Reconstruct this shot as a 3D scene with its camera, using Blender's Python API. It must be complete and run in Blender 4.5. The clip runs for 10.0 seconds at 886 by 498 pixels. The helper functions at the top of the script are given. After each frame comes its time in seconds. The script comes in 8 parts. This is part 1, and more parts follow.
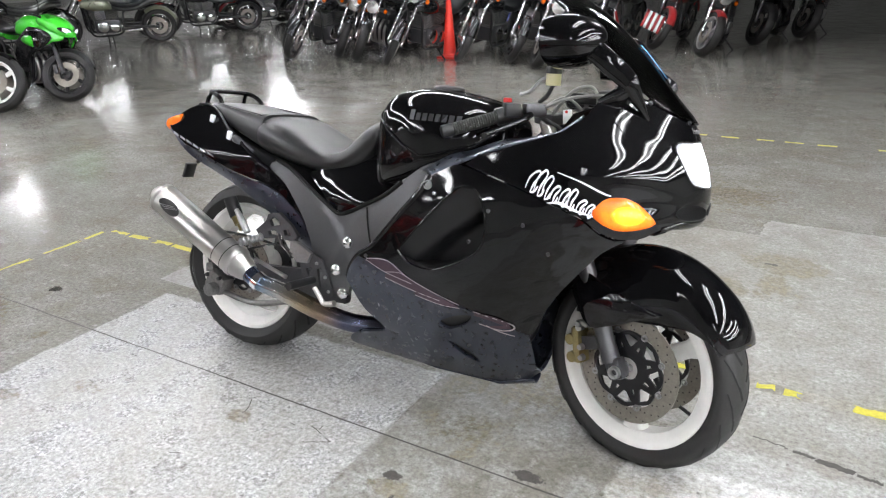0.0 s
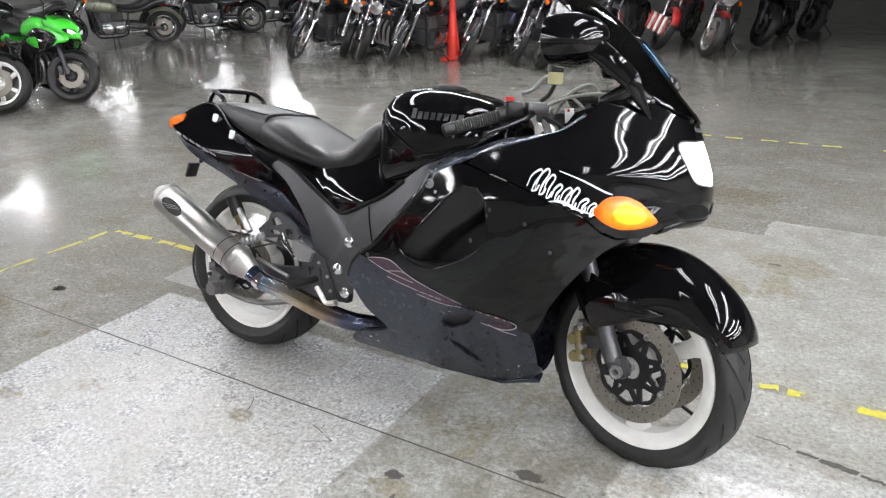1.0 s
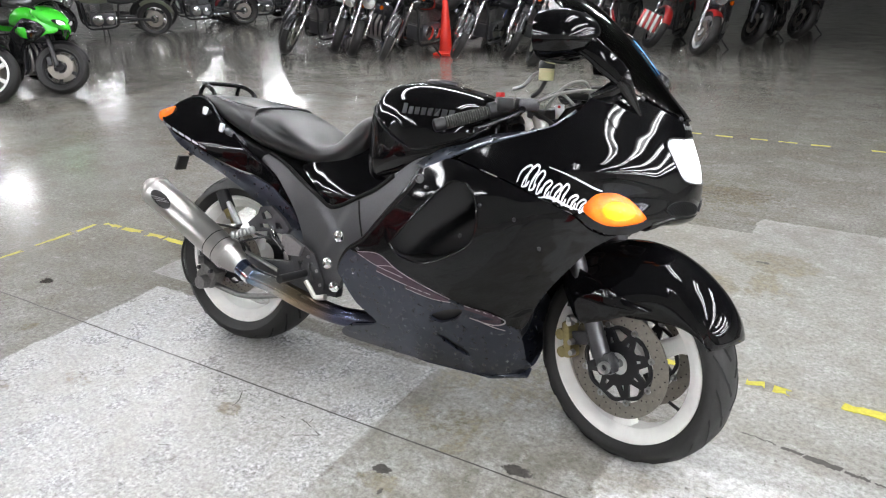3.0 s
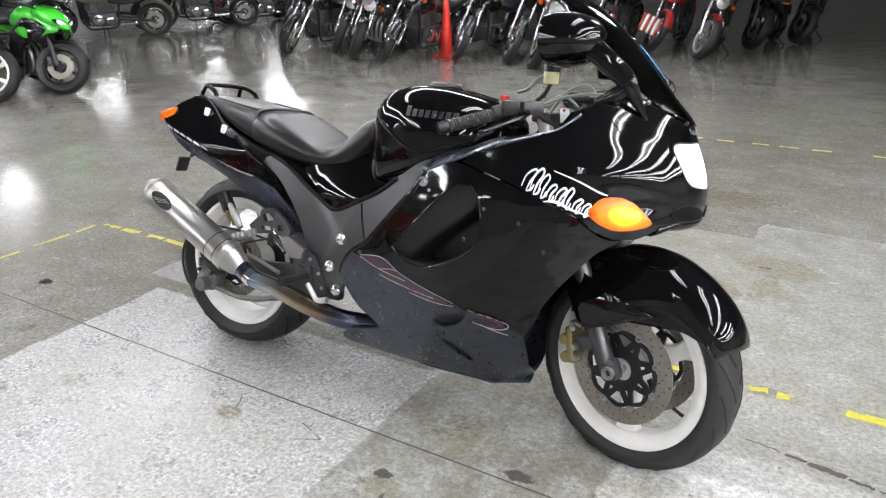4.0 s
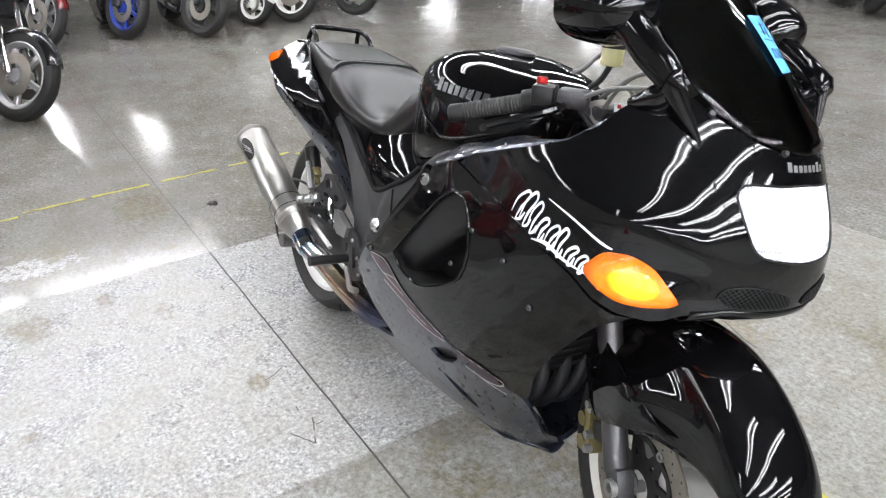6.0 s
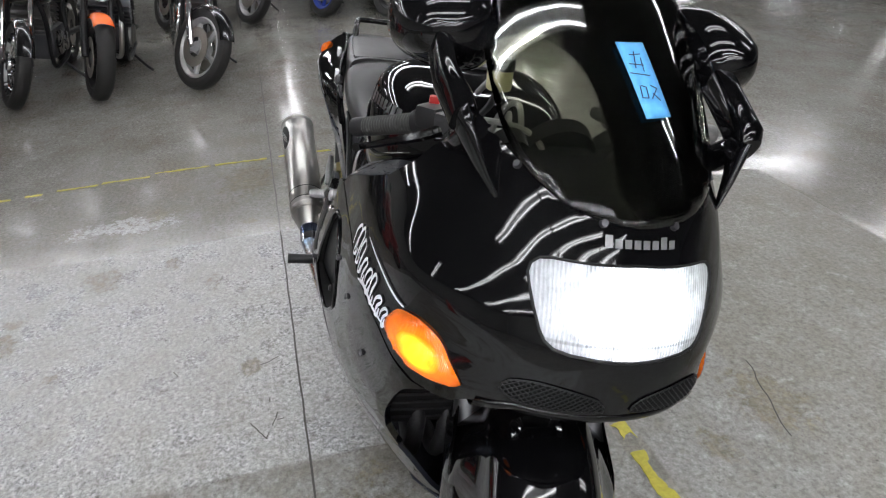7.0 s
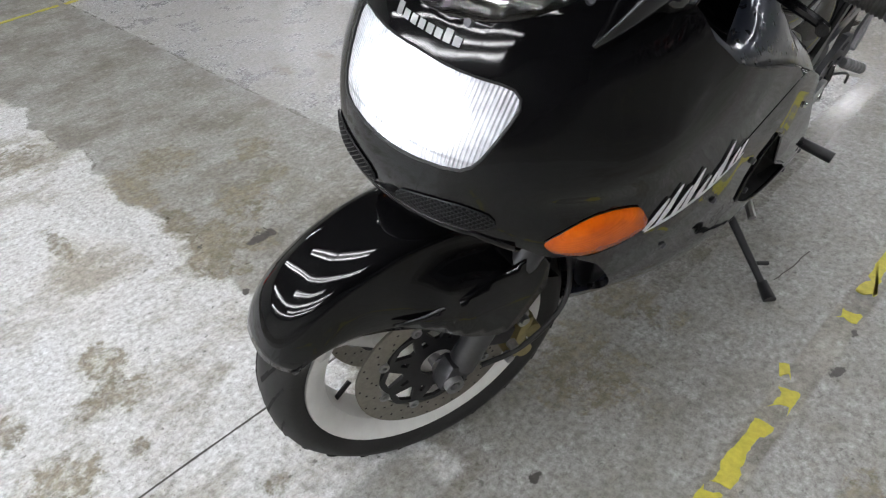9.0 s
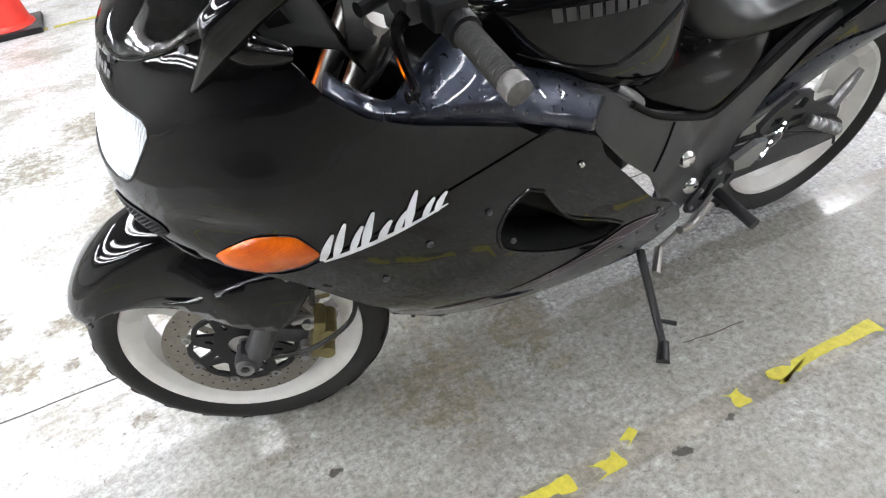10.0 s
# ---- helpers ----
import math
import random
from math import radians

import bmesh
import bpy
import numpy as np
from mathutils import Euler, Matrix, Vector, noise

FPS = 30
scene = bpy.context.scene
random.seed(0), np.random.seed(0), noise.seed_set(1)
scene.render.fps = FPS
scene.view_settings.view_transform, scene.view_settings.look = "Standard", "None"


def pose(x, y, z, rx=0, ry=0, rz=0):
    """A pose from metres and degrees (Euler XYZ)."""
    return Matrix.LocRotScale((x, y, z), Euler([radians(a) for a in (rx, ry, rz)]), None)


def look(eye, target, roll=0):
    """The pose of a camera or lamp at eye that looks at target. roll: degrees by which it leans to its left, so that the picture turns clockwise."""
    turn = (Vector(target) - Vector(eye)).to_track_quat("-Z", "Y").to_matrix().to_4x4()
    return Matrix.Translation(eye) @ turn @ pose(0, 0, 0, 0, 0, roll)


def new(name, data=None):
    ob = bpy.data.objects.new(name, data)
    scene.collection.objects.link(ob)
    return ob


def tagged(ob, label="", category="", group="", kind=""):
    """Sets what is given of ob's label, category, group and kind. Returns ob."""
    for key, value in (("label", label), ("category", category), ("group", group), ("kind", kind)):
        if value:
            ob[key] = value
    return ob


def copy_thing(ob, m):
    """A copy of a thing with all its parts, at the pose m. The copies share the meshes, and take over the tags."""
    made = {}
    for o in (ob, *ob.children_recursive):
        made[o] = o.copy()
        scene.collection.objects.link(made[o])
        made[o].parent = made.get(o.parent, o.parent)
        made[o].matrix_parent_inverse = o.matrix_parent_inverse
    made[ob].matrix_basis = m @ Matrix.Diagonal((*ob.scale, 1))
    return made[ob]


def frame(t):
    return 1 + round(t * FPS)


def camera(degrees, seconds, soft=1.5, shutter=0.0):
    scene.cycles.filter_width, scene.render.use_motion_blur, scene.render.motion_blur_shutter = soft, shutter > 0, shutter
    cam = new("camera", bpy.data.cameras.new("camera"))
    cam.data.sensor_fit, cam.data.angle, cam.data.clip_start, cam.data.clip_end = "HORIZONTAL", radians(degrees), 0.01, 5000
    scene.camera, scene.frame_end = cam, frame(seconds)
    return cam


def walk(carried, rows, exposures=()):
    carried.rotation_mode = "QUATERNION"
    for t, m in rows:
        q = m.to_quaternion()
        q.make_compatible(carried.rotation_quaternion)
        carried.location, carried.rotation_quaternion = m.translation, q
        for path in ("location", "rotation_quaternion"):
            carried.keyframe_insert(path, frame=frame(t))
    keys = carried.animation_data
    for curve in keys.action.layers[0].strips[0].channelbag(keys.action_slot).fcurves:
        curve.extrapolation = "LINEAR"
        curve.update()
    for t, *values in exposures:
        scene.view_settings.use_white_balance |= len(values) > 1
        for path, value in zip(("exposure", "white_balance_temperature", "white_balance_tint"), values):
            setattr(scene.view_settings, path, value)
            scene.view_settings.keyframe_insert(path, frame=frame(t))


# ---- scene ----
cam = camera(63.85, 10.0, soft=1.2)
PATH = [
    (0, (1.8144, -1.6984, 1.3629), (0.8569, -0.1167, 0.5996), -1.83),
    (0.5, (1.8194, -1.6984, 1.3609), (0.8539, -0.1199, 0.6017), -1.92),
    (1, (1.8204, -1.6954, 1.3549), (0.8519, -0.1179, 0.5957), -1.92),
    (1.5, (1.8224, -1.6944, 1.3549), (0.8569, -0.1188, 0.5887), -1.52),
    (2, (1.8254, -1.6954, 1.3539), (0.8648, -0.1187, 0.5836), -1.52),
    (2.5, (1.8254, -1.6964, 1.3539), (0.8747, -0.1146, 0.5816), -1.43),
    (4, (1.8064, -1.6914, 1.3519), (0.8647, -0.1007, 0.5877), -0.74),
    (4.5, (1.7750, -1.6412, 1.3561), (0.8300, -0.0621, 0.5727), -0.88),
    (5, (1.8557, -1.4329, 1.3679), (0.8323, 0.0822, 0.5582), -1.43),
    (5.2, (1.9317, -1.3149, 1.3629), (0.7517, 0.0767, 0.5434), 0.93),
    (6.3, (2.0554, -0.6455, 1.3405), (0.4724, 0.1600, 0.4220), -1.80),
    (6.5, (2.0944, -0.5135, 1.3425), (0.4543, 0.1771, 0.4296), 0.83),
    (7, (2.1458, -0.1941, 1.3345), (0.4204, 0.2033, 0.4033), -3.51),
    (7.5, (2.1232, 0.0751, 1.3371), (0.3604, 0.0622, 0.3922), -3.97),
    (8, (2.1435, 0.3005, 1.2494), (0.5341, -0.1713, 0.1616), -3.85),
    (8.5, (2.1767, 0.5522, 1.2106), (0.8573, -0.2861, -0.0365), -8.10),
    (9, (1.9775, 0.8002, 1.2099), (0.9175, -0.3651, -0.0223), -5.12),
    (9.5, (1.7090, 1.0512, 1.2030), (0.9206, -0.3449, 0.0068), -8.16),
    (10, (1.3972, 1.2611, 1.2353), (0.8239, -0.2260, 0.0278), -8.14),
]
walk(cam, [(t, look(eye, target, roll)) for t, eye, target, roll in PATH],
     exposures=[(0.0, 0.72), (5.2, 0.72), (6.5, 0.72), (7.0, -0.10), (7.5, -0.52), (8.0, -0.72), (8.5, -0.34), (9.0, 0.05), (9.5, 0.38), (10.0, 0.84)])

# ---- light ----
scene.view_settings.exposure = 0.0
world = bpy.data.worlds.new("world")
scene.world = world
world.use_nodes = True
world.node_tree.nodes["Background"].inputs[0].default_value = (0.55, 0.6, 0.7, 1)
world.node_tree.nodes["Background"].inputs[1].default_value = 0.05
TUBE = 30.5
HEADLIGHT = 9.5


# ---- materials ----
def node_tree(name):
    m = bpy.data.materials.new(name)
    m.use_nodes = True
    t = m.node_tree
    return m, t, t.nodes, t.links, t.nodes["Principled BSDF"]


def noise_node(t, scale, detail=4.0, rough=0.55, coord="Object", stretch=None):
    tc = t.nodes.new("ShaderNodeTexCoord")
    n = t.nodes.new("ShaderNodeTexNoise")
    n.inputs["Scale"].default_value, n.inputs["Detail"].default_value, n.inputs["Roughness"].default_value = scale, detail, rough
    if stretch:
        mp = t.nodes.new("ShaderNodeMapping")
        mp.inputs["Scale"].default_value = stretch
        t.links.new(tc.outputs[coord], mp.inputs[0])
        t.links.new(mp.outputs[0], n.inputs["Vector"])
    else:
        t.links.new(tc.outputs[coord], n.inputs["Vector"])
    return n


def ramp(t, fac, stops):
    r = t.nodes.new("ShaderNodeValToRGB")
    while len(r.color_ramp.elements) < len(stops):
        r.color_ramp.elements.new(0.5)
    for e, (p, c) in zip(r.color_ramp.elements, stops):
        e.position = p
        e.color = (c, c, c, 1) if isinstance(c, (int, float)) else (*c, 1)
    t.links.new(fac, r.inputs[0])
    return r.outputs[0]


def mixed(t, fac, a, b, mode="MIX"):
    m = t.nodes.new("ShaderNodeMix")
    m.data_type, m.blend_type = "RGBA", mode
    for k, v in ((0, fac), (6, a), (7, b)):
        if isinstance(v, (int, float)):
            m.inputs[k].default_value = v
        elif isinstance(v, tuple):
            m.inputs[k].default_value = (*v, 1)
        else:
            t.links.new(v, m.inputs[k])
    return m.outputs[2]


def surface(name, color, rough=0.5, metal=0.0, coat=0.0, grain=80.0, vary=0.15, bump=0.0, stretch=None, rough_vary=0.06, spec=0.5):
    m, t, nodes, links, p = node_tree(name)
    fine = noise_node(t, grain, 3.0, 0.6, stretch=stretch)
    broad = noise_node(t, grain / 14, 3.0, 0.6)
    dark = tuple(c * (1 - vary) for c in color)
    light = tuple(min(1.0, c * (1 + vary)) for c in color)
    c1 = ramp(t, fine.outputs[0], [(0.3, dark), (0.7, light)])
    c2 = ramp(t, broad.outputs[0], [(0.3, tuple(c * (1 - vary * 0.7) for c in color)), (0.7, color)])
    links.new(mixed(t, 0.5, c1, c2), p.inputs["Base Color"])
    links.new(ramp(t, broad.outputs[0], [(0.25, max(0.02, rough - rough_vary)), (0.75, min(1.0, rough + rough_vary))]), p.inputs["Roughness"])
    p.inputs["Metallic"].default_value = metal
    p.inputs["Coat Weight"].default_value = coat
    p.inputs["Coat Roughness"].default_value = 0.03
    p.inputs["Specular IOR Level"].default_value = spec
    if bump:
        b = nodes.new("ShaderNodeBump")
        b.inputs["Strength"].default_value, b.inputs["Distance"].default_value = 0.6, bump
        links.new(fine.outputs[0], b.inputs["Height"])
        links.new(b.outputs[0], p.inputs["Normal"])
    return m


def glow(name, color, strength, rough=0.15):
    m, t, nodes, links, p = node_tree(name)
    p.inputs["Base Color"].default_value = (*color, 1)
    p.inputs["Roughness"].default_value = rough
    p.inputs["Emission Color"].default_value = (*color, 1)
    p.inputs["Emission Strength"].default_value = strength
    return m


def gloss_paint():
    """Black lacquer on moulded panels that are not quite even."""
    m = surface("gloss_black_paint", (0.003, 0.003, 0.0035), 0.05, 0.0, 0.0, 60, 0.2, rough_vary=0.015, spec=0.42)
    t = m.node_tree
    n = noise_node(t, 10.0, 1.0, 0.3)
    b = t.nodes.new("ShaderNodeBump")
    b.inputs["Strength"].default_value, b.inputs["Distance"].default_value = 0.9, 0.0042
    t.links.new(n.outputs[0], b.inputs["Height"])
    t.links.new(b.outputs[0], t.nodes["Principled BSDF"].inputs["Normal"])
    return m


GLOSS = gloss_paint()
GLOSS_TRIM = surface("gloss_black_trim", (0.003, 0.003, 0.0035), 0.12, 0.0, 0.0, 60, 0.2, spec=0.42)
SATIN_BLACK = surface("satin_black_plastic", (0.008, 0.008, 0.009), 0.42, grain=220, vary=0.2, bump=0.0003, spec=0.4)
SLATE = surface("slate_blue_metallic_paint", (0.030, 0.036, 0.055), 0.30, 0.65, 0.8, 900, 0.06)
GUNMETAL = surface("gunmetal_cover", (0.085, 0.085, 0.090), 0.36, 0.6, grain=260, vary=0.2, rough_vary=0.08, spec=0.6)
ALLOY = surface("cast_alloy", (0.34, 0.34, 0.34), 0.38, 0.9, grain=160, vary=0.2, bump=0.0004)
DARK_ALLOY = surface("dark_cast_alloy", (0.08, 0.08, 0.085), 0.45, 0.8, grain=160, vary=0.25, bump=0.0005)
CHROME = surface("chrome", (0.75, 0.75, 0.76), 0.07, 1.0, grain=40, vary=0.05, rough_vary=0.03)
STEEL = surface("brushed_steel", (0.48, 0.47, 0.45), 0.33, 1.0, grain=90, vary=0.07, stretch=(0.4, 14, 14), rough_vary=0.04)
GRIMY = surface("grimy_alloy", (0.20, 0.195, 0.19), 0.5, 0.7, grain=120, vary=0.35, bump=0.0005)
DISC_STEEL = surface("brake_disc_steel", (0.27, 0.25, 0.22), 0.45, 0.85, grain=120, vary=0.22)
FORK = surface("dark_fork_alloy", (0.085, 0.085, 0.09), 0.36, 0.7, grain=160, vary=0.12)
MATTE = surface("matte_black_plastic", (0.006, 0.006, 0.006), 0.8, grain=200, vary=0.2, spec=0.2)
RUBBER = surface("tyre_rubber", (0.0135, 0.013, 0.0127), 0.58, grain=180, vary=0.3, bump=0.0006)
# near-black colour for the shade inside grooves, holes and the outlet
RECESS_SHADE = surface("painted_recess_shade", (0.004, 0.004, 0.004), 0.9, grain=100, vary=0.2)
WHITE_RIM = surface("white_wheel_paint", (0.84, 0.83, 0.80), 0.3, 0.0, 0.3, 26, 0.09)
VINYL = surface("seat_vinyl", (0.008, 0.008, 0.0085), 0.33, grain=520, vary=0.05, rough_vary=0.02, spec=0.55)
GRIP = surface("grip_rubber", (0.03, 0.03, 0.028), 0.7, grain=300, vary=0.3, bump=0.0008)
BRASS = surface("gold_caliper_paint", (0.27, 0.225, 0.10), 0.42, 0.6, grain=70, vary=0.25, bump=0.0004)
DECAL_WHITE = surface("white_decal", (0.85, 0.86, 0.88), 0.25, 0.0, 0.5, 90, 0.05)
DECAL_GREY = surface("dark_purple_grey_decal", (0.050, 0.026, 0.040), 0.4, 0.3, 0.3, 90, 0.2)
DECAL_SILVER = surface("silver_decal", (0.35, 0.35, 0.36), 0.3, 0.7, 0.3, 90, 0.1)
BADGE_GREY = surface("grey_badge_paint", (0.20, 0.20, 0.205), 0.35, 0.4, 0.3, 90, 0.1)
DECAL_DIM = surface("dim_silver_decal", (0.07, 0.07, 0.075), 0.3, 0.6, 0.4, 90, 0.1)
PINSTRIPE = surface("thin_mauve_line", (0.42, 0.37, 0.39), 0.35, 0.4, 0.3, 90, 0.1)
RED_PLASTIC = surface("red_plastic", (0.55, 0.02, 0.02), 0.35, grain=90, vary=0.1)
CABLE = surface("cable_sleeve", (0.25, 0.25, 0.24), 0.5, grain=150, vary=0.15)
BLACK_CABLE = surface("black_hose", (0.015, 0.015, 0.015), 0.5, grain=150, vary=0.15)
FLUID = surface("brake_fluid_plastic", (0.72, 0.68, 0.40), 0.3, grain=60, vary=0.08)
TAPE = surface("blue_masking_tape", (0.10, 0.40, 0.78), 0.65, grain=130, vary=0.12, bump=0.0004)
INK = surface("ink", (0.02, 0.03, 0.10), 0.6, grain=90, vary=0.2)


def amber(name, strength, side):
    """A ribbed orange lens, with some light behind it."""
    m, t, nodes, links, p = node_tree(name)
    tc = nodes.new("ShaderNodeTexCoord")
    w = nodes.new("ShaderNodeTexWave")
    w.bands_direction = "DIAGONAL"
    w.inputs["Scale"].default_value, w.inputs["Distortion"].default_value = 150.0, 0.0
    links.new(tc.outputs["Object"], w.inputs["Vector"])
    n = noise_node(t, 24, 3)
    k = mixed(t, 0.45, ramp(t, w.outputs[0], [(0.1, 0.88), (0.9, 1.0)]), ramp(t, n.outputs[0], [(0.35, 0.1), (0.65, 1.0)]))
    links.new(mixed(t, k, (0.28, 0.022, 0.001), (0.64, 0.118, 0.003)), p.inputs["Base Color"])
    p.inputs["Roughness"].default_value = 0.1
    p.inputs["Coat Weight"].default_value = 0.15
    p.inputs["Emission Color"].default_value = (1.0, 0.21, 0.004, 1)
    st = nodes.new("ShaderNodeMath")
    st.operation = "MULTIPLY"
    st.inputs[1].default_value = strength
    bulb = nodes.new("ShaderNodeMapping")
    bulb.inputs["Location"].default_value = (-1.425 / 0.09, -0.240 * side / 0.09, -0.722 / 0.05)
    bulb.inputs["Scale"].default_value = (1 / 0.09, 1 / 0.09, 1 / 0.05)
    links.new(tc.outputs["Object"], bulb.inputs[0])
    away = nodes.new("ShaderNodeVectorMath")
    away.operation = "LENGTH"
    links.new(bulb.outputs[0], away.inputs[0])
    near = ramp(t, away.outputs[1], [(0.0, 1.0), (0.34, 0.75), (0.50, 0.16), (0.9, 0.02)])
    links.new(mixed(t, 1.0, k, near, "MULTIPLY"), st.inputs[0])
    links.new(st.outputs[0], p.inputs["Emission Strength"])
    bp = nodes.new("ShaderNodeBump")
    bp.inputs["Distance"].default_value = 0.0003
    links.new(w.outputs[0], bp.inputs["Height"])
    links.new(bp.outputs[0], p.inputs["Normal"])
    return m


AMBER_DARK = amber("amber_lens", 0.0, 1)
AMBER_LIT = amber("lit_amber_lens", 8.5, -1)
RED_LENS = surface("red_lens", (0.45, 0.014, 0.010), 0.12, 0.0, 0.4, 60, 0.1)
MIRROR = surface("mirror_glass", (0.85, 0.86, 0.88), 0.02, 1.0, grain=20, vary=0.02, rough_vary=0.0)


def titanium():
    m, t, nodes, links, p = node_tree("heat_blued_titanium")
    tc = nodes.new("ShaderNodeTexCoord")
    sep = nodes.new("ShaderNodeSeparateXYZ")
    links.new(tc.outputs["Object"], sep.inputs[0])
    wob = noise_node(t, 9, 3)
    add = nodes.new("ShaderNodeMath")
    add.operation = "MULTIPLY_ADD"
    links.new(wob.outputs[0], add.inputs[0])
    add.inputs[1].default_value = 0.05
    links.new(sep.outputs[0], add.inputs[2])
    mr = nodes.new("ShaderNodeMapRange")
    mr.inputs[1].default_value, mr.inputs[2].default_value = 0.15, 0.78
    links.new(add.outputs[0], mr.inputs[0])
    c = ramp(t, mr.outputs[0], [(0.0, (0.52, 0.51, 0.49)), (0.10, (0.12, 0.15, 0.26)), (0.18, (0.24, 0.32, 0.42)), (0.28, (0.50, 0.50, 0.50)),
                                (0.42, (0.42, 0.34, 0.23)), (0.55, (0.30, 0.22, 0.17)), (0.68, (0.10, 0.11, 0.17)), (1.0, (0.07, 0.065, 0.065))])
    links.new(c, p.inputs["Base Color"])
    p.inputs["Metallic"].default_value, p.inputs["Roughness"].default_value = 1.0, 0.24
    return m


TITANIUM = titanium()


def smoked_glass():
    m, t, nodes, links, p = node_tree("smoked_acrylic")
    out = nodes["Material Output"]
    tr = nodes.new("ShaderNodeBsdfTransparent")
    tr.inputs[0].default_value = (0.72, 0.73, 0.66, 1)
    gl = nodes.new("ShaderNodeBsdfGlossy")
    gl.inputs["Roughness"].default_value = 0.03
    bp = nodes.new("ShaderNodeBump")
    bp.inputs["Strength"].default_value, bp.inputs["Distance"].default_value = 0.8, 0.0012
    links.new(noise_node(t, 11.0, 1.0, 0.3).outputs[0], bp.inputs["Height"])
    links.new(bp.outputs[0], gl.inputs["Normal"])
    fr = nodes.new("ShaderNodeFresnel")
    fr.inputs[0].default_value = 1.7
    mx = nodes.new("ShaderNodeMixShader")
    links.new(fr.outputs[0], mx.inputs[0])
    links.new(tr.outputs[0], mx.inputs[1])
    links.new(gl.outputs[0], mx.inputs[2])
    links.new(mx.outputs[0], out.inputs[0])
    return m


SMOKED = smoked_glass()


def headlight_glow():
    m, t, nodes, links, p = node_tree("lit_headlamp_lens")
    tc = nodes.new("ShaderNodeTexCoord")
    w = nodes.new("ShaderNodeTexWave")
    w.bands_direction = "Y"
    w.inputs["Scale"].default_value, w.inputs["Distortion"].default_value = 62.0, 0.3
    links.new(tc.outputs["Object"], w.inputs["Vector"])
    grad = nodes.new("ShaderNodeMapping")
    grad.inputs["Location"].default_value = (-1.56 * 2.0, 0.0, -0.855 * 11.0)
    grad.inputs["Scale"].default_value = (2.0, 7.5, 11.0)
    links.new(tc.outputs["Object"], grad.inputs[0])
    ln = nodes.new("ShaderNodeVectorMath")
    ln.operation = "LENGTH"
    links.new(grad.outputs[0], ln.inputs[0])
    lit = ramp(t, ln.outputs[1], [(0.0, 1.0), (0.42, 0.42), (0.70, 0.11), (1.0, 0.02)])
    ribs = ramp(t, w.outputs[0], [(0.2, 0.70), (0.8, 1.0)])
    k = mixed(t, 1.0, lit, ribs, "MULTIPLY")
    sep = nodes.new("ShaderNodeSeparateXYZ")
    links.new(tc.outputs["Object"], sep.inputs[0])
    mr = nodes.new("ShaderNodeMapRange")
    mr.inputs[1].default_value, mr.inputs[2].default_value = 0.80, 0.83
    links.new(sep.outputs[2], mr.inputs[0])
    k = mixed(t, 1.0, k, ramp(t, mr.outputs[0], [(0.0, 0.9), (0.40, 0.75), (0.45, 0.30), (0.52, 0.35), (0.60, 1.0)]), "MULTIPLY")
    blot = noise_node(t, 38, 3, 0.6)
    k = mixed(t, 1.0, k, ramp(t, blot.outputs[0], [(0.35, 0.45), (0.6, 1.0)]), "MULTIPLY")
    st = nodes.new("ShaderNodeMath")
    st.operation = "MULTIPLY"
    st.inputs[1].default_value = HEADLIGHT
    links.new(k, st.inputs[0])
    p.inputs["Base Color"].default_value = (0.42, 0.44, 0.48, 1)
    p.inputs["Roughness"].default_value = 0.08
    p.inputs["Emission Color"].default_value = (0.93, 0.96, 1.0, 1)
    links.new(st.outputs[0], p.inputs["Emission Strength"])
    bp = nodes.new("ShaderNodeBump")
    bp.inputs["Distance"].default_value = 0.002
    links.new(w.outputs[0], bp.inputs["Height"])
    links.new(bp.outputs[0], p.inputs["Normal"])
    return m


LAMP_LENS = headlight_glow()


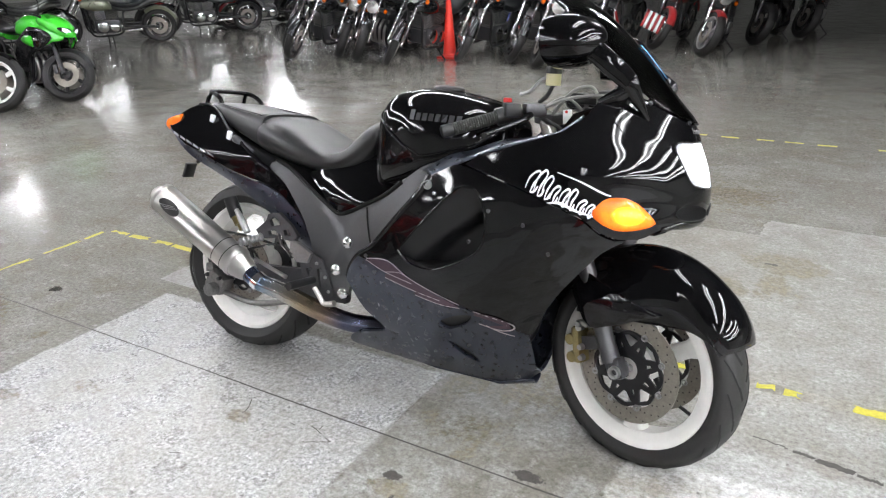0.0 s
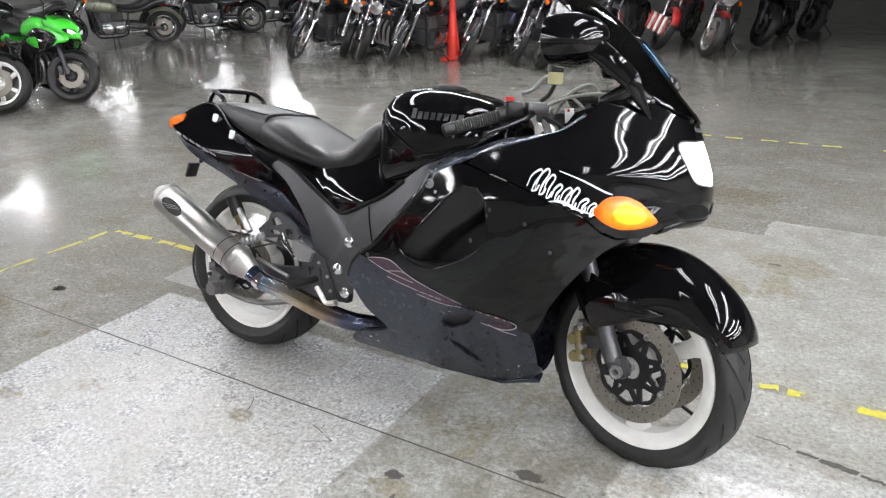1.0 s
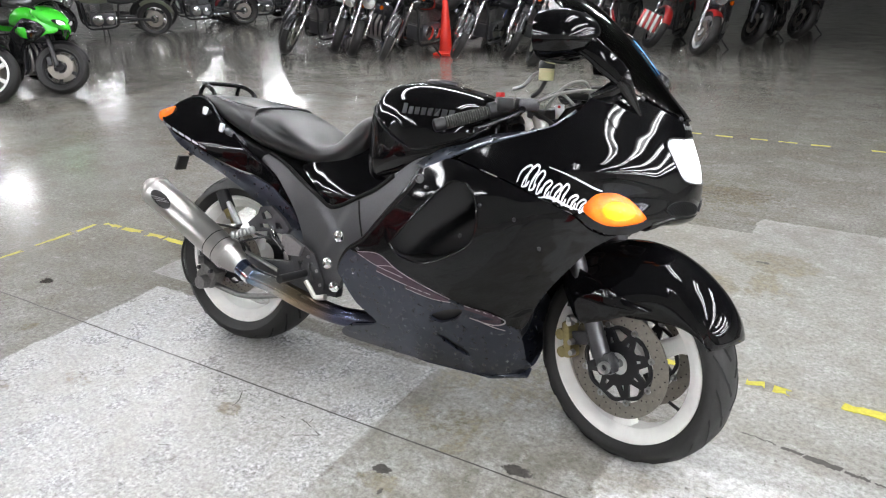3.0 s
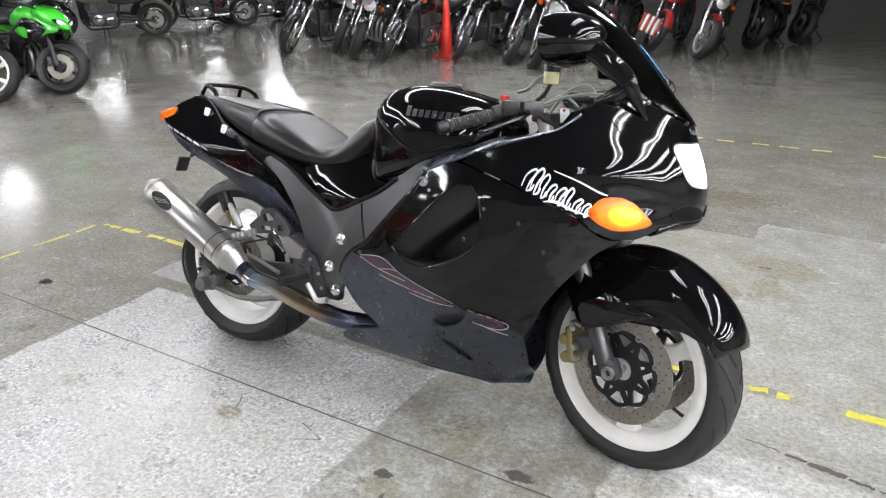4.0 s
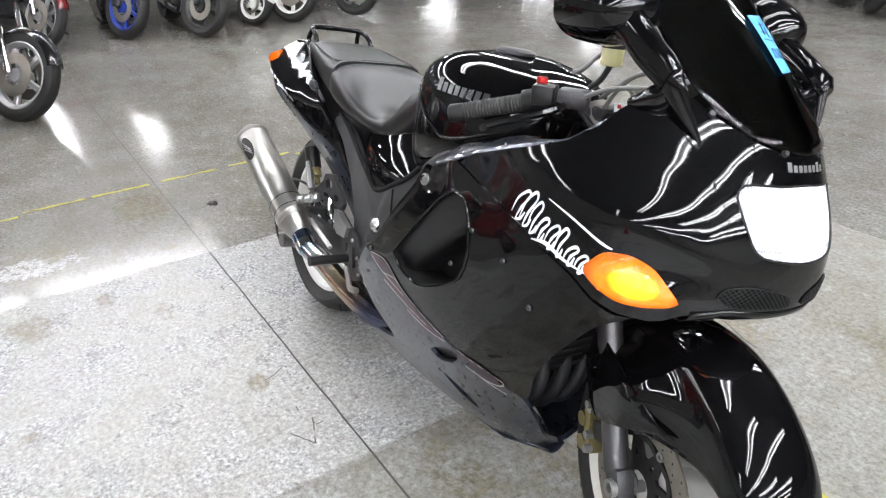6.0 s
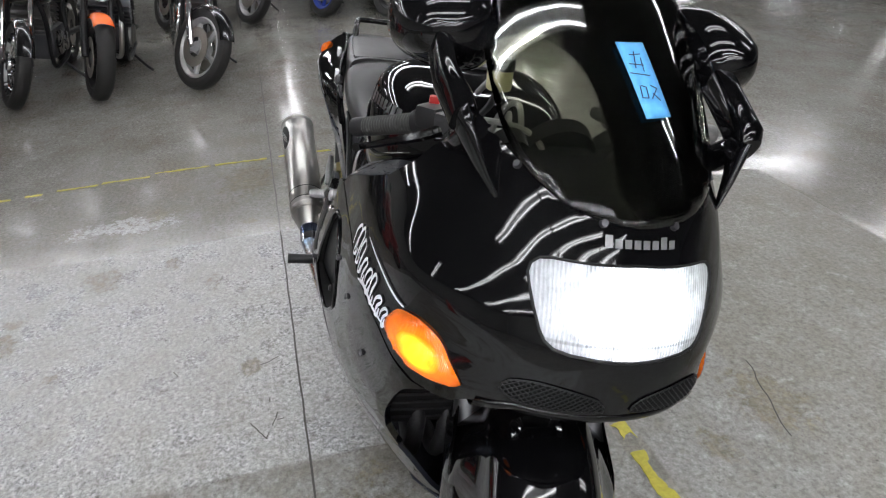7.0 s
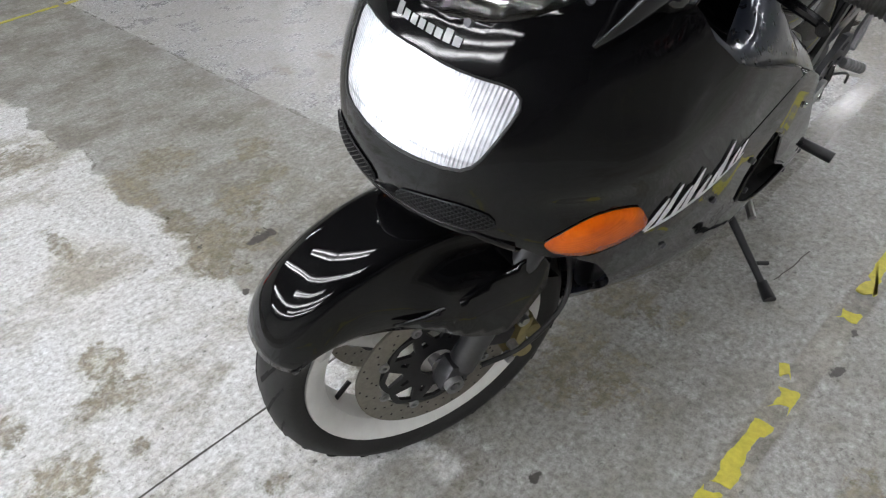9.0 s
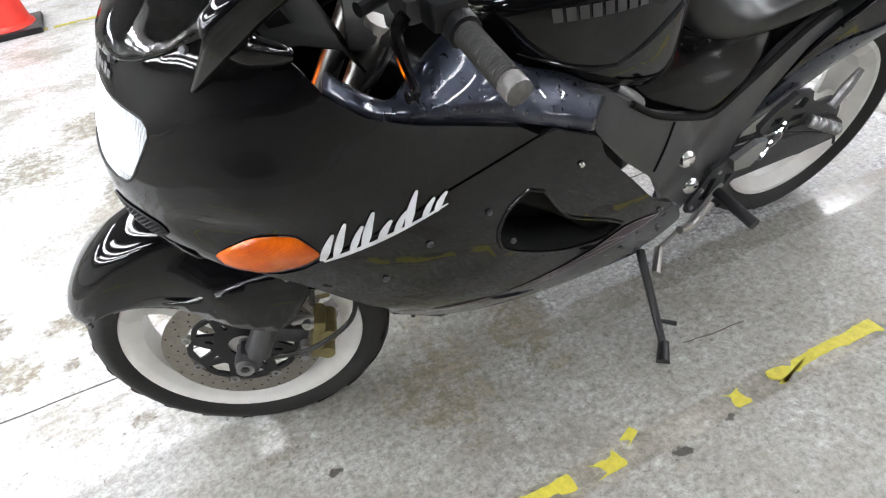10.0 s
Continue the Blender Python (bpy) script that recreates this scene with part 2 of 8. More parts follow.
def concrete():
    """Sealed concrete: speckle, mottling, brown grime, cleaner lanes and single stains with broken edges."""
    m, t, nodes, links, p = node_tree("sealed_concrete")
    speck = noise_node(t, 88, 3, 0.72)
    fine = noise_node(t, 30, 5, 0.75)
    mottle = noise_node(t, 5.5, 7, 0.74)
    broad = noise_node(t, 0.8, 6, 0.66)
    streak = noise_node(t, 2.3, 7, 0.72, stretch=(1.0, 1.5, 1.0))
    base = ramp(t, speck.outputs[0], [(0.32, (0.15, 0.153, 0.158)), (0.5, (0.40, 0.405, 0.415)), (0.67, (0.74, 0.75, 0.76))])
    base = mixed(t, ramp(t, fine.outputs[0], [(0.34, 0.6), (0.56, 0.0)]), base, (0.34, 0.335, 0.32))
    clean = mixed(t, ramp(t, mottle.outputs[0], [(0.44, 0.0), (0.64, 0.6)]), base, (0.31, 0.295, 0.265))
    clean = mixed(t, ramp(t, broad.outputs[0], [(0.46, 0.0), (0.60, 0.35)]), clean, (0.36, 0.345, 0.31))
    worn = mixed(t, ramp(t, mottle.outputs[0], [(0.36, 0.5), (0.64, 0.9)]), base, (0.215, 0.203, 0.172))

    wob = noise_node(t, 7.0, 6, 0.75)

    def mask(name, lo, hi, k, wobble):
        """The red, green and blue of a mesh attribute, each with an edge torn by noise."""
        at = nodes.new("ShaderNodeAttribute")
        at.attribute_name = name
        sep = nodes.new("ShaderNodeSeparateColor")
        links.new(at.outputs["Color"], sep.inputs[0])
        out = []
        for channel in range(3):
            ad = nodes.new("ShaderNodeMath")
            ad.operation = "MULTIPLY_ADD"
            links.new(wobble, ad.inputs[0])
            ad.inputs[1].default_value = k
            links.new(sep.outputs[channel], ad.inputs[2])
            hv = nodes.new("ShaderNodeMath")
            hv.operation = "MULTIPLY"
            hv.inputs[1].default_value = 0.5
            links.new(ad.outputs[0], hv.inputs[0])
            out.append(ramp(t, hv.outputs[0], [((lo + k / 2) / 2, 0.0), ((hi + k / 2) / 2, 1.0)]))
        return out

    pale_zone, drive_zone, patchy_zone = mask("zones", 0.46, 0.54, 0.30, wob.outputs[0])
    tape_bed, beyond, dim_side = mask("side_zones", 0.44, 0.56, 0.12, wob.outputs[0])
    torn = nodes.new("ShaderNodeMath")
    torn.operation = "MULTIPLY_ADD"
    torn.inputs[1].default_value = 0.55
    links.new(fine.outputs[0], torn.inputs[0])
    half = nodes.new("ShaderNodeMath")
    half.operation = "MULTIPLY"
    half.inputs[1].default_value = 0.45
    links.new(mottle.outputs[0], half.inputs[0])
    links.new(half.outputs[0], torn.inputs[2])
    black, bare = mask("stains", 0.45, 0.55, 1.95, torn.outputs[0])[1:]
    brown = mask("stains", 0.36, 0.60, 2.6, torn.outputs[0])[0]
    dirt = ramp(t, broad.outputs[0], [(0.40, 0.15), (0.62, 0.8)])
    grime = mixed(t, dirt, worn, (0.215, 0.205, 0.18))
    grime = mixed(t, ramp(t, streak.outputs[0], [(0.50, 0.0), (0.62, 0.6)]), grime, (0.19, 0.17, 0.13))
    grime = mixed(t, ramp(t, streak.outputs[0], [(0.30, 0.25), (0.50, 0.0)]), grime, (0.45, 0.45, 0.43))
    col = mixed(t, pale_zone, grime, clean)
    patchy = mixed(t, ramp(t, streak.outputs[0], [(0.50, 0.0), (0.62, 0.8)]), mixed(t, 0.5, clean, (0.68, 0.69, 0.69)), (0.24, 0.215, 0.165))
    col = mixed(t, patchy_zone, col, patchy)
    drive = mixed(t, ramp(t, mottle.outputs[0], [(0.36, 0.45), (0.60, 0.95)]), base, (0.205, 0.197, 0.168))
    drive = mixed(t, ramp(t, streak.outputs[0], [(0.50, 0.0), (0.60, 0.65)]), drive, (0.130, 0.118, 0.092))
    col = mixed(t, drive_zone, col, drive)
    col = mixed(t, beyond, col, mixed(t, ramp(t, streak.outputs[0], [(0.44, 0.72), (0.58, 0.97)]), clean, (0.21, 0.198, 0.168)))
    # weaker light left of the bike, painted as a darker floor tone
    dimmed = mixed(t, ramp(t, mottle.outputs[0], [(0.36, 0.55), (0.62, 0.95)]), base, (0.205, 0.198, 0.175))
    col = mixed(t, mixed(t, 1.0, dim_side, (0.75, 0.75, 0.75), "MULTIPLY"), col, dimmed)
    col = mixed(t, tape_bed, col, mixed(t, ramp(t, mottle.outputs[0], [(0.4, 0.0), (0.6, 1.0)]), (0.15, 0.14, 0.12), (0.30, 0.285, 0.25)))
    aged = mask("patches", 0.46, 0.54, 0.06, wob.outputs[0])[0]
    col = mixed(t, mixed(t, 1.0, aged, (0.35, 0.35, 0.35), "MULTIPLY"), col, (0.19, 0.18, 0.155))
    blotch = noise_node(t, 16.0, 8, 0.72)
    col = mixed(t, ramp(t, blotch.outputs[0], [(0.53, 0.0), (0.70, 0.55)]), col, (0.20, 0.182, 0.145))
    col = mixed(t, ramp(t, blotch.outputs[0], [(0.30, 0.45), (0.44, 0.0)]), col, (0.56, 0.56, 0.55))
    col = mixed(t, bare, col, mixed(t, 0.55, base, (0.54, 0.54, 0.52)))
    col = mixed(t, mixed(t, 1.0, brown, ramp(t, fine.outputs[0], [(0.40, (0.25, 0.25, 0.25)), (0.56, (0.92, 0.92, 0.92))]), "MULTIPLY"), col, mixed(t, ramp(t, mottle.outputs[0], [(0.35, 0.0), (0.65, 1.0)]), (0.105, 0.092, 0.058), (0.235, 0.207, 0.145)))
    col = mixed(t, black, col, (0.05, 0.045, 0.04))
    pits = noise_node(t, 42, 3, 0.6)
    col = mixed(t, ramp(t, pits.outputs[0], [(0.66, 0.0), (0.71, 0.75)]), col, (0.09, 0.085, 0.075))
    crumb = noise_node(t, 150, 2, 0.5)
    col = mixed(t, ramp(t, crumb.outputs[0], [(0.66, 0.0), (0.72, 0.6)]), col, (0.11, 0.10, 0.085))
    grit = noise_node(t, 58, 6, 0.82)
    col = mixed(t, 1.0, col, ramp(t, grit.outputs[0], [(0.34, (0.52, 0.51, 0.49)), (0.48, (0.92, 0.92, 0.92)), (0.66, (1.36, 1.37, 1.38))]), "MULTIPLY")
    scuff = noise_node(t, 9.0, 5, 0.65, stretch=(0.35, 2.4, 1.0))
    col = mixed(t, ramp(t, scuff.outputs[0], [(0.66, 0.0), (0.74, 0.5)]), col, (0.13, 0.12, 0.10))
    links.new(col, p.inputs["Base Color"])
    sealed = mixed(t, 0.5, ramp(t, streak.outputs[0], [(0.38, 0.05), (0.62, 0.24)]), ramp(t, mottle.outputs[0], [(0.36, 0.05), (0.64, 0.28)]))
    scoured = ramp(t, mottle.outputs[0], [(0.34, 0.34), (0.66, 0.54)])
    traffic = mixed(t, 1.0, mixed(t, 1.0, mixed(t, 1.0, pale_zone, tape_bed, "LIGHTEN"), drive_zone, "LIGHTEN"), mixed(t, 1.0, dim_side, beyond, "LIGHTEN"), "LIGHTEN")
    traffic = mixed(t, 1.0, traffic, patchy_zone, "LIGHTEN")
    polished = ramp(t, mottle.outputs[0], [(0.34, 0.22), (0.66, 0.40)])
    scoured = mixed(t, pale_zone, scoured, polished)
    links.new(mixed(t, traffic, sealed, scoured), p.inputs["Roughness"])
    b = nodes.new("ShaderNodeBump")
    b.inputs["Strength"].default_value, b.inputs["Distance"].default_value = 0.16, 0.0006
    links.new(mottle.outputs[0], b.inputs["Height"])
    links.new(b.outputs[0], p.inputs["Normal"])
    return m


# x, y, radii, tone, strength
STAINS = [(1.395, -0.80, 0.055, 0.085, "brown", 1.0), (1.30, -0.85, 0.07, 0.06, "brown", 0.9), (1.24, -0.80, 0.05, 0.03, "black", 0.45), (1.475, -1.20, 0.03, 0.14, "pale", 1.0), (1.52, -1.42, 0.06, 0.10, "pale", 0.9), (0.42, -1.28, 0.05, 0.13, "brown", 0.7), (1.78, -0.66, 0.05, 0.10, "brown", 0.7), (1.35, -0.715, 0.030, 0.035, "brown", 1.0), (1.33, -0.90, 0.08, 0.10, "brown", 0.8), (1.24, -0.79, 0.05, 0.06, "brown", 0.7), (1.36, -1.06, 0.05, 0.14, "brown", 0.8),
          (1.36, -1.36, 0.05, 0.15, "brown", 0.8), (1.21, -1.45, 0.11, 0.12, "brown", 0.6), (1.02, -1.06, 0.09, 0.05, "brown", 0.5), (1.16, -0.98, 0.10, 0.12, "brown", 0.45), (0.95, -1.25, 0.12, 0.10, "brown", 0.35),
          (1.205, -0.795, 0.014, 0.030, "black", 0.6), (1.33, -0.725, 0.016, 0.018, "black", 0.5), (1.40, -0.625, 0.013, 0.013, "black", 1.0), (1.372, -0.90, 0.012, 0.030, "black", 0.4), (1.385, -1.18, 0.006, 0.05, "black", 0.5),
          (1.47, -0.98, 0.05, 0.16, "pale", 0.5), (1.47, -1.25, 0.06, 0.14, "pale", 0.6), (1.789, -0.57, 0.03, 0.09, "brown", 0.8), (1.821, -0.557, 0.10, 0.05, "brown", 0.5), (1.836, -0.368, 0.028, 0.026, "brown", 1.0), (1.974, -0.407, 0.07, 0.08, "brown", 0.5),
          (2.023, -0.624, 0.05, 0.06, "brown", 0.7), (1.652, -1.245, 0.03, 0.12, "brown", 0.6), (1.62, -1.9, 0.22, 0.14, "brown", 0.5), (1.95, -1.65, 0.16, 0.20, "brown", 0.4),
          (0.228, -0.392, 0.045, 0.030, "brown", 0.85), (-0.38, -0.52, 0.07, 0.04, "brown", 0.25), (-0.59, -0.69, 0.07, 0.04, "brown", 0.5), (0.10, -1.0, 0.06, 0.04, "brown", 0.3),
          (0.831, -0.392, 0.034, 0.020, "black", 0.9), (0.84, -0.44, 0.06, 0.035, "brown", 0.8), (0.875, -0.475, 0.012, 0.030, "black", 0.3), (1.17, -0.215, 0.050, 0.022, "black", 0.9), (0.958, -0.231, 0.030, 0.020, "brown", 1.0),
          (0.90, -0.10, 0.16, 0.10, "brown", 0.25), (0.80, 0.15, 0.10, 0.16, "brown", 0.3), (1.05, 0.20, 0.14, 0.16, "brown", 0.3), (1.681, -0.073, 0.030, 0.026, "brown", 1.0), (1.334, 0.300, 0.020, 0.016, "black", 0.8),
          (0.97, 0.77, 0.07, 0.045, "brown", 0.6), (1.62, 1.66, 0.17, 0.11, "brown", 1.0), (1.60, 1.42, 0.06, 0.13, "brown", 0.9), (1.56, 1.64, 0.05, 0.02, "black", 0.4), (1.35, 1.30, 0.30, 0.10, "brown", 0.5), (1.20, 2.6, 0.4, 0.3, "brown", 0.4), (0.85, 1.0, 0.14, 0.12, "brown", 0.4),
          (0.70, 0.615, 0.030, 0.018, "black", 0.4), (0.56, 0.600, 0.020, 0.014, "black", 0.6), (-0.15, -1.55, 0.35, 0.16, "pale", 0.4), (-1.05, -0.92, 0.14, 0.34, "pale", 0.20), (-1.12, -0.80, 0.09, 0.05, "brown", 0.6),
          (-1.42, -0.37, 0.25, 0.16, "brown", 0.4), (-1.25, -0.08, 0.04, 0.03, "black", 0.6), (-0.413, -0.303, 0.036, 0.016, "black", 0.25), (-0.90, -0.38, 0.030, 0.03, "brown", 0.9),
          (-0.16, -1.23, 0.07, 0.06, "brown", 0.95), (0.02, -1.25, 0.05, 0.05, "brown", 0.7), (-0.3, -1.21, 0.03, 0.04, "brown", 0.7), (-0.69, -1.43, 0.05, 0.07, "brown", 0.7), (0.49, -1.22, 0.03, 0.04, "brown", 0.8), (0.41, -1.14, 0.035, 0.05, "brown", 0.85), (0.29, -1.71, 0.03, 0.06, "brown", 0.7), (0.5, -1.72, 0.04, 0.07, "brown", 0.7), (-0.53, -0.94, 0.09, 0.07, "brown", 0.6), (-0.26, -2.21, 0.1, 0.14, "pale", 0.6)]


CONCRETE = concrete()
CRACK = surface("joint_dirt", (0.07, 0.065, 0.06), 0.8, grain=60, vary=0.3)
YELLOW = surface("worn_yellow_tape", (0.50, 0.44, 0.045), 0.55, grain=60, vary=0.30)
SMUDGE = surface("dark_smudge", (0.07, 0.06, 0.05), 0.6, grain=60, vary=0.4)
WALL = surface("painted_wall", (0.42, 0.42, 0.40), 0.7, grain=20, vary=0.08)
CEIL = surface("ceiling_sheet", (0.11, 0.11, 0.11), 0.7, grain=20, vary=0.08)
TUBE_GLOW = glow("fluorescent_tube", (0.96, 0.968, 1.0), TUBE)
FIXTURE = surface("white_fixture_steel", (0.7, 0.7, 0.7), 0.4, grain=40, vary=0.05)


# ---- mesh helpers ----
def part(name, bm, material, parent=None, label="", smooth=True, solid=0.0, mats=()):
    me = bpy.data.meshes.new(name)
    bmesh.ops.recalc_face_normals(bm, faces=bm.faces[:])
    bm.to_mesh(me)
    bm.free()
    me.materials.append(material)
    for extra in mats:
        me.materials.append(extra)
    if smooth:
        me.shade_smooth()
        me.set_sharp_from_angle(angle=radians(38))
    ob = new(name, me)
    if parent:
        ob.parent = parent
    if label:
        ob["label"] = label
    if solid:
        md = ob.modifiers.new("thickness", "SOLIDIFY")
        md.thickness, md.offset = solid, 0.0
    return ob


def thing(name, m, label, category, group="", kind=""):
    ob = new(name)
    ob.empty_display_size = 0.1
    ob.matrix_world = m
    return tagged(ob, label, category, group, kind)


def cat(xs, ys, x):
    """Smooth curve through (xs, ys)."""
    x = min(max(x, xs[0]), xs[-1])
    i = 0
    while i < len(xs) - 2 and x > xs[i + 1]:
        i += 1
    n = len(xs) - 1

    def slope(k):
        a, b = max(k - 1, 0), min(k + 1, n)
        return (ys[b] - ys[a]) / (xs[b] - xs[a])

    h = xs[i + 1] - xs[i]
    t = (x - xs[i]) / h
    return (2 * t**3 - 3 * t * t + 1) * ys[i] + (t**3 - 2 * t * t + t) * h * slope(i) + (3 * t * t - 2 * t**3) * ys[i + 1] + (t**3 - t * t) * h * slope(i + 1)


def smooth_line(pts, n=6):
    """Catmull-Rom through 3D points."""
    p = [Vector(q) for q in pts]
    if len(p) < 3:
        return p
    out = []
    for i in range(len(p) - 1):
        a, b, c, d = p[max(i - 1, 0)], p[i], p[i + 1], p[min(i + 2, len(p) - 1)]
        for k in range(n):
            t = k / n
            out.append(0.5 * ((2 * b) + (c - a) * t + (2 * a - 5 * b + 4 * c - d) * t * t + (3 * b - a - 3 * c + d) * t**3))
    return out + [p[-1]]


def tube(bm, pts, r, seg=10, n=6, smooth=True, caps=True):
    """A round bar along points; r is one radius or one per given point."""
    line = smooth_line(pts, n) if smooth else [Vector(q) for q in pts]
    radii = r if isinstance(r, (list, tuple)) else [r] * len(pts)
    rings, up = [], None
    for i, q in enumerate(line):
        d = (line[min(i + 1, len(line) - 1)] - line[max(i - 1, 0)]).normalized()
        if up is None:
            up = d.orthogonal().normalized()
        up = (up - d * up.dot(d)).normalized()
        side = d.cross(up)
        k = i / (len(line) - 1) * (len(radii) - 1)
        j = min(int(k), len(radii) - 2) if len(radii) > 1 else 0
        rr = radii[j] + (radii[min(j + 1, len(radii) - 1)] - radii[j]) * (k - j)
        rings.append([bm.verts.new(q + rr * (math.cos(a) * up + math.sin(a) * side)) for a in (2 * math.pi * s / seg for s in range(seg))])
    skin(bm, rings, caps)
    return bm


def skin(bm, rings, caps=True, closed=True):
    m = len(rings[0])
    for a, b in zip(rings, rings[1:]):
        for i in range(m if closed else m - 1):
            j = (i + 1) % m
            bm.faces.new((a[i], a[j], b[j], b[i]))
    if caps and closed:
        bm.faces.new(rings[0][::-1])
        bm.faces.new(rings[-1])


def lathe(bm, profile, seg=48, axis="Y", closed=False):
    """Turn a profile of (radius, along) about an axis."""
    rings = []
    for k in range(seg):
        a = 2 * math.pi * k / seg
        c, s = math.cos(a), math.sin(a)
        ring = []
        for r, y in profile:
            p = {"Y": (r * c, y, r * s), "X": (y, r * c, r * s), "Z": (r * c, r * s, y)}[axis]
            ring.append(bm.verts.new(p))
        rings.append(ring)
    m = len(profile)
    for k in range(seg):
        a, b = rings[k], rings[(k + 1) % seg]
        for i in range(m if closed else m - 1):
            j = (i + 1) % m
            bm.faces.new((a[i], a[j], b[j], b[i]))
    return bm


def box(bm, c, size, m=None, bevel=0.0):
    g = bmesh.ops.create_cube(bm, size=1.0, matrix=Matrix.Translation(c) @ (m or Matrix()) @ Matrix.Diagonal((*size, 1)))
    if bevel:
        es = list({e for v in g["verts"] for e in v.link_edges})
        bmesh.ops.bevel(bm, geom=es, offset=bevel, segments=2, affect="EDGES", profile=0.6)
    return bm


def rod(bm, a, b, r, seg=12, r2=None):
    return tube(bm, [a, b], [r, r if r2 is None else r2], seg, smooth=False)


def loft(bm, sections, seg=28, power=2.6, caps=True):
    """Sections (u, bottom, top, half width[, power]) of a body lying along x."""
    rings = []
    for sec in sections:
        u, lo, hi, a = sec[:4]
        p = sec[4] if len(sec) > 4 else power
        mid, h = (lo + hi) / 2, (hi - lo) / 2
        ring = []
        for k in range(seg):
            t = 2 * math.pi * k / seg
            c, s = math.cos(t), math.sin(t)
            ring.append(bm.verts.new((u, a * math.copysign(abs(c) ** (2 / p), c), mid + h * math.copysign(abs(s) ** (2 / p), s))))
        rings.append(ring)
    skin(bm, rings, caps)
    return bm


def resample(sections, n):
    """More sections, smoothly between the given ones."""
    xs = list(range(len(sections)))
    cols = list(zip(*sections))
    return [tuple(cat(xs, c, k * (len(xs) - 1) / n) for c in cols) for k in range(n + 1)]


def inside(poly, x, y):
    hit, j = False, len(poly) - 1
    for i in range(len(poly)):
        (x1, y1), (x2, y2) = poly[i], poly[j]
        if (y1 > y) != (y2 > y) and x < (x2 - x1) * (y - y1) / (y2 - y1) + x1:
            hit = not hit
        j = i
    return hit


def rounded(poly, step=0.015, curve=True):
    """A closed outline, made dense (and curved) in 2D."""
    out, n = [], len(poly)
    for i in range(n):
        a, b, c, d = (Vector(poly[(i + k) % n]) for k in (-1, 0, 1, 2))
        m = max(1, int((c - b).length / step))
        for k in range(m):
            t = k / m
            q = b.lerp(c, t)
            if curve:
                q = q.lerp(0.5 * ((2 * b) + (c - a) * t + (2 * a - 5 * b + 4 * c - d) * t * t + (3 * b - a - 3 * c + d) * t**3), 0.8)
            out.append((q.x, q.y))
    return out


def sheet(outline, holes, place, step=0.02, inner=None):
    """A bmesh of a flat outline with holes, filled with small triangles and bent by place(x, y) into space."""
    from mathutils.geometry import delaunay_2d_cdt

    pts, edges = [], []
    for loop in [outline] + list(holes):
        s = len(pts)
        pts += [Vector(p) for p in loop]
        edges += [(s + k, s + (k + 1) % len(loop)) for k in range(len(loop))]
    xs, ys = [p[0] for p in outline], [p[1] for p in outline]
    rim = np.array([tuple(p) for p in pts])
    row = 0
    y = min(ys) + step / 2
    while y < max(ys):
        x = min(xs) + step * (0.25 if row % 2 else 0.75)
        while x < max(xs):
            if inside(outline, x, y) and not any(inside(h, x, y) for h in holes) and np.hypot(rim[:, 0] - x, rim[:, 1] - y).min() > 0.5 * step:
                pts.append(Vector((x, y)))
            x += step
        y += step * 0.87
        row += 1
    vs, _, fs, *_ = delaunay_2d_cdt(pts, edges, [], 0, 1e-6)
    bm = bmesh.new()
    made = [bm.verts.new(place(v.x, v.y)) for v in vs]
    for f in fs:
        cx, cy = sum(vs[i].x for i in f) / 3, sum(vs[i].y for i in f) / 3
        if inside(outline, cx, cy) and not any(inside(h, cx, cy) for h in holes):
            bm.faces.new([made[i] for i in f])
    if inner:
        flat = {v: (q.x, q.y) for v, q in zip(made, vs)}
        deep = {}
        for e in [e for e in bm.edges if len(e.link_faces) == 1]:
            a, b = e.verts
            for v in (a, b):
                if v not in deep:
                    deep[v] = bm.verts.new(inner(*flat[v]))
            bm.faces.new((a, b, deep[b], deep[a]))
    loose = [v for v in bm.verts if not v.link_faces]
    bmesh.ops.delete(bm, geom=loose, context="VERTS")
    return bm


def mirror_y(bm):
    bmesh.ops.transform(bm, matrix=Matrix.Diagonal((1, -1, 1, 1)), verts=bm.verts[:])
    bmesh.ops.reverse_faces(bm, faces=bm.faces[:])
    return bm


# ---- the hall ----
HALL = (-31.0, 13.0, -13.0, 28.0)
ROOF = 3.3


def slab(name, lo, hi, material, label=""):
    bm = bmesh.new()
    box(bm, [(a + b) / 2 for a, b in zip(lo, hi)], [b - a for a, b in zip(lo, hi)])
    ob = part(name, bm, material, smooth=False)
    return tagged(ob, label, kind="structure")


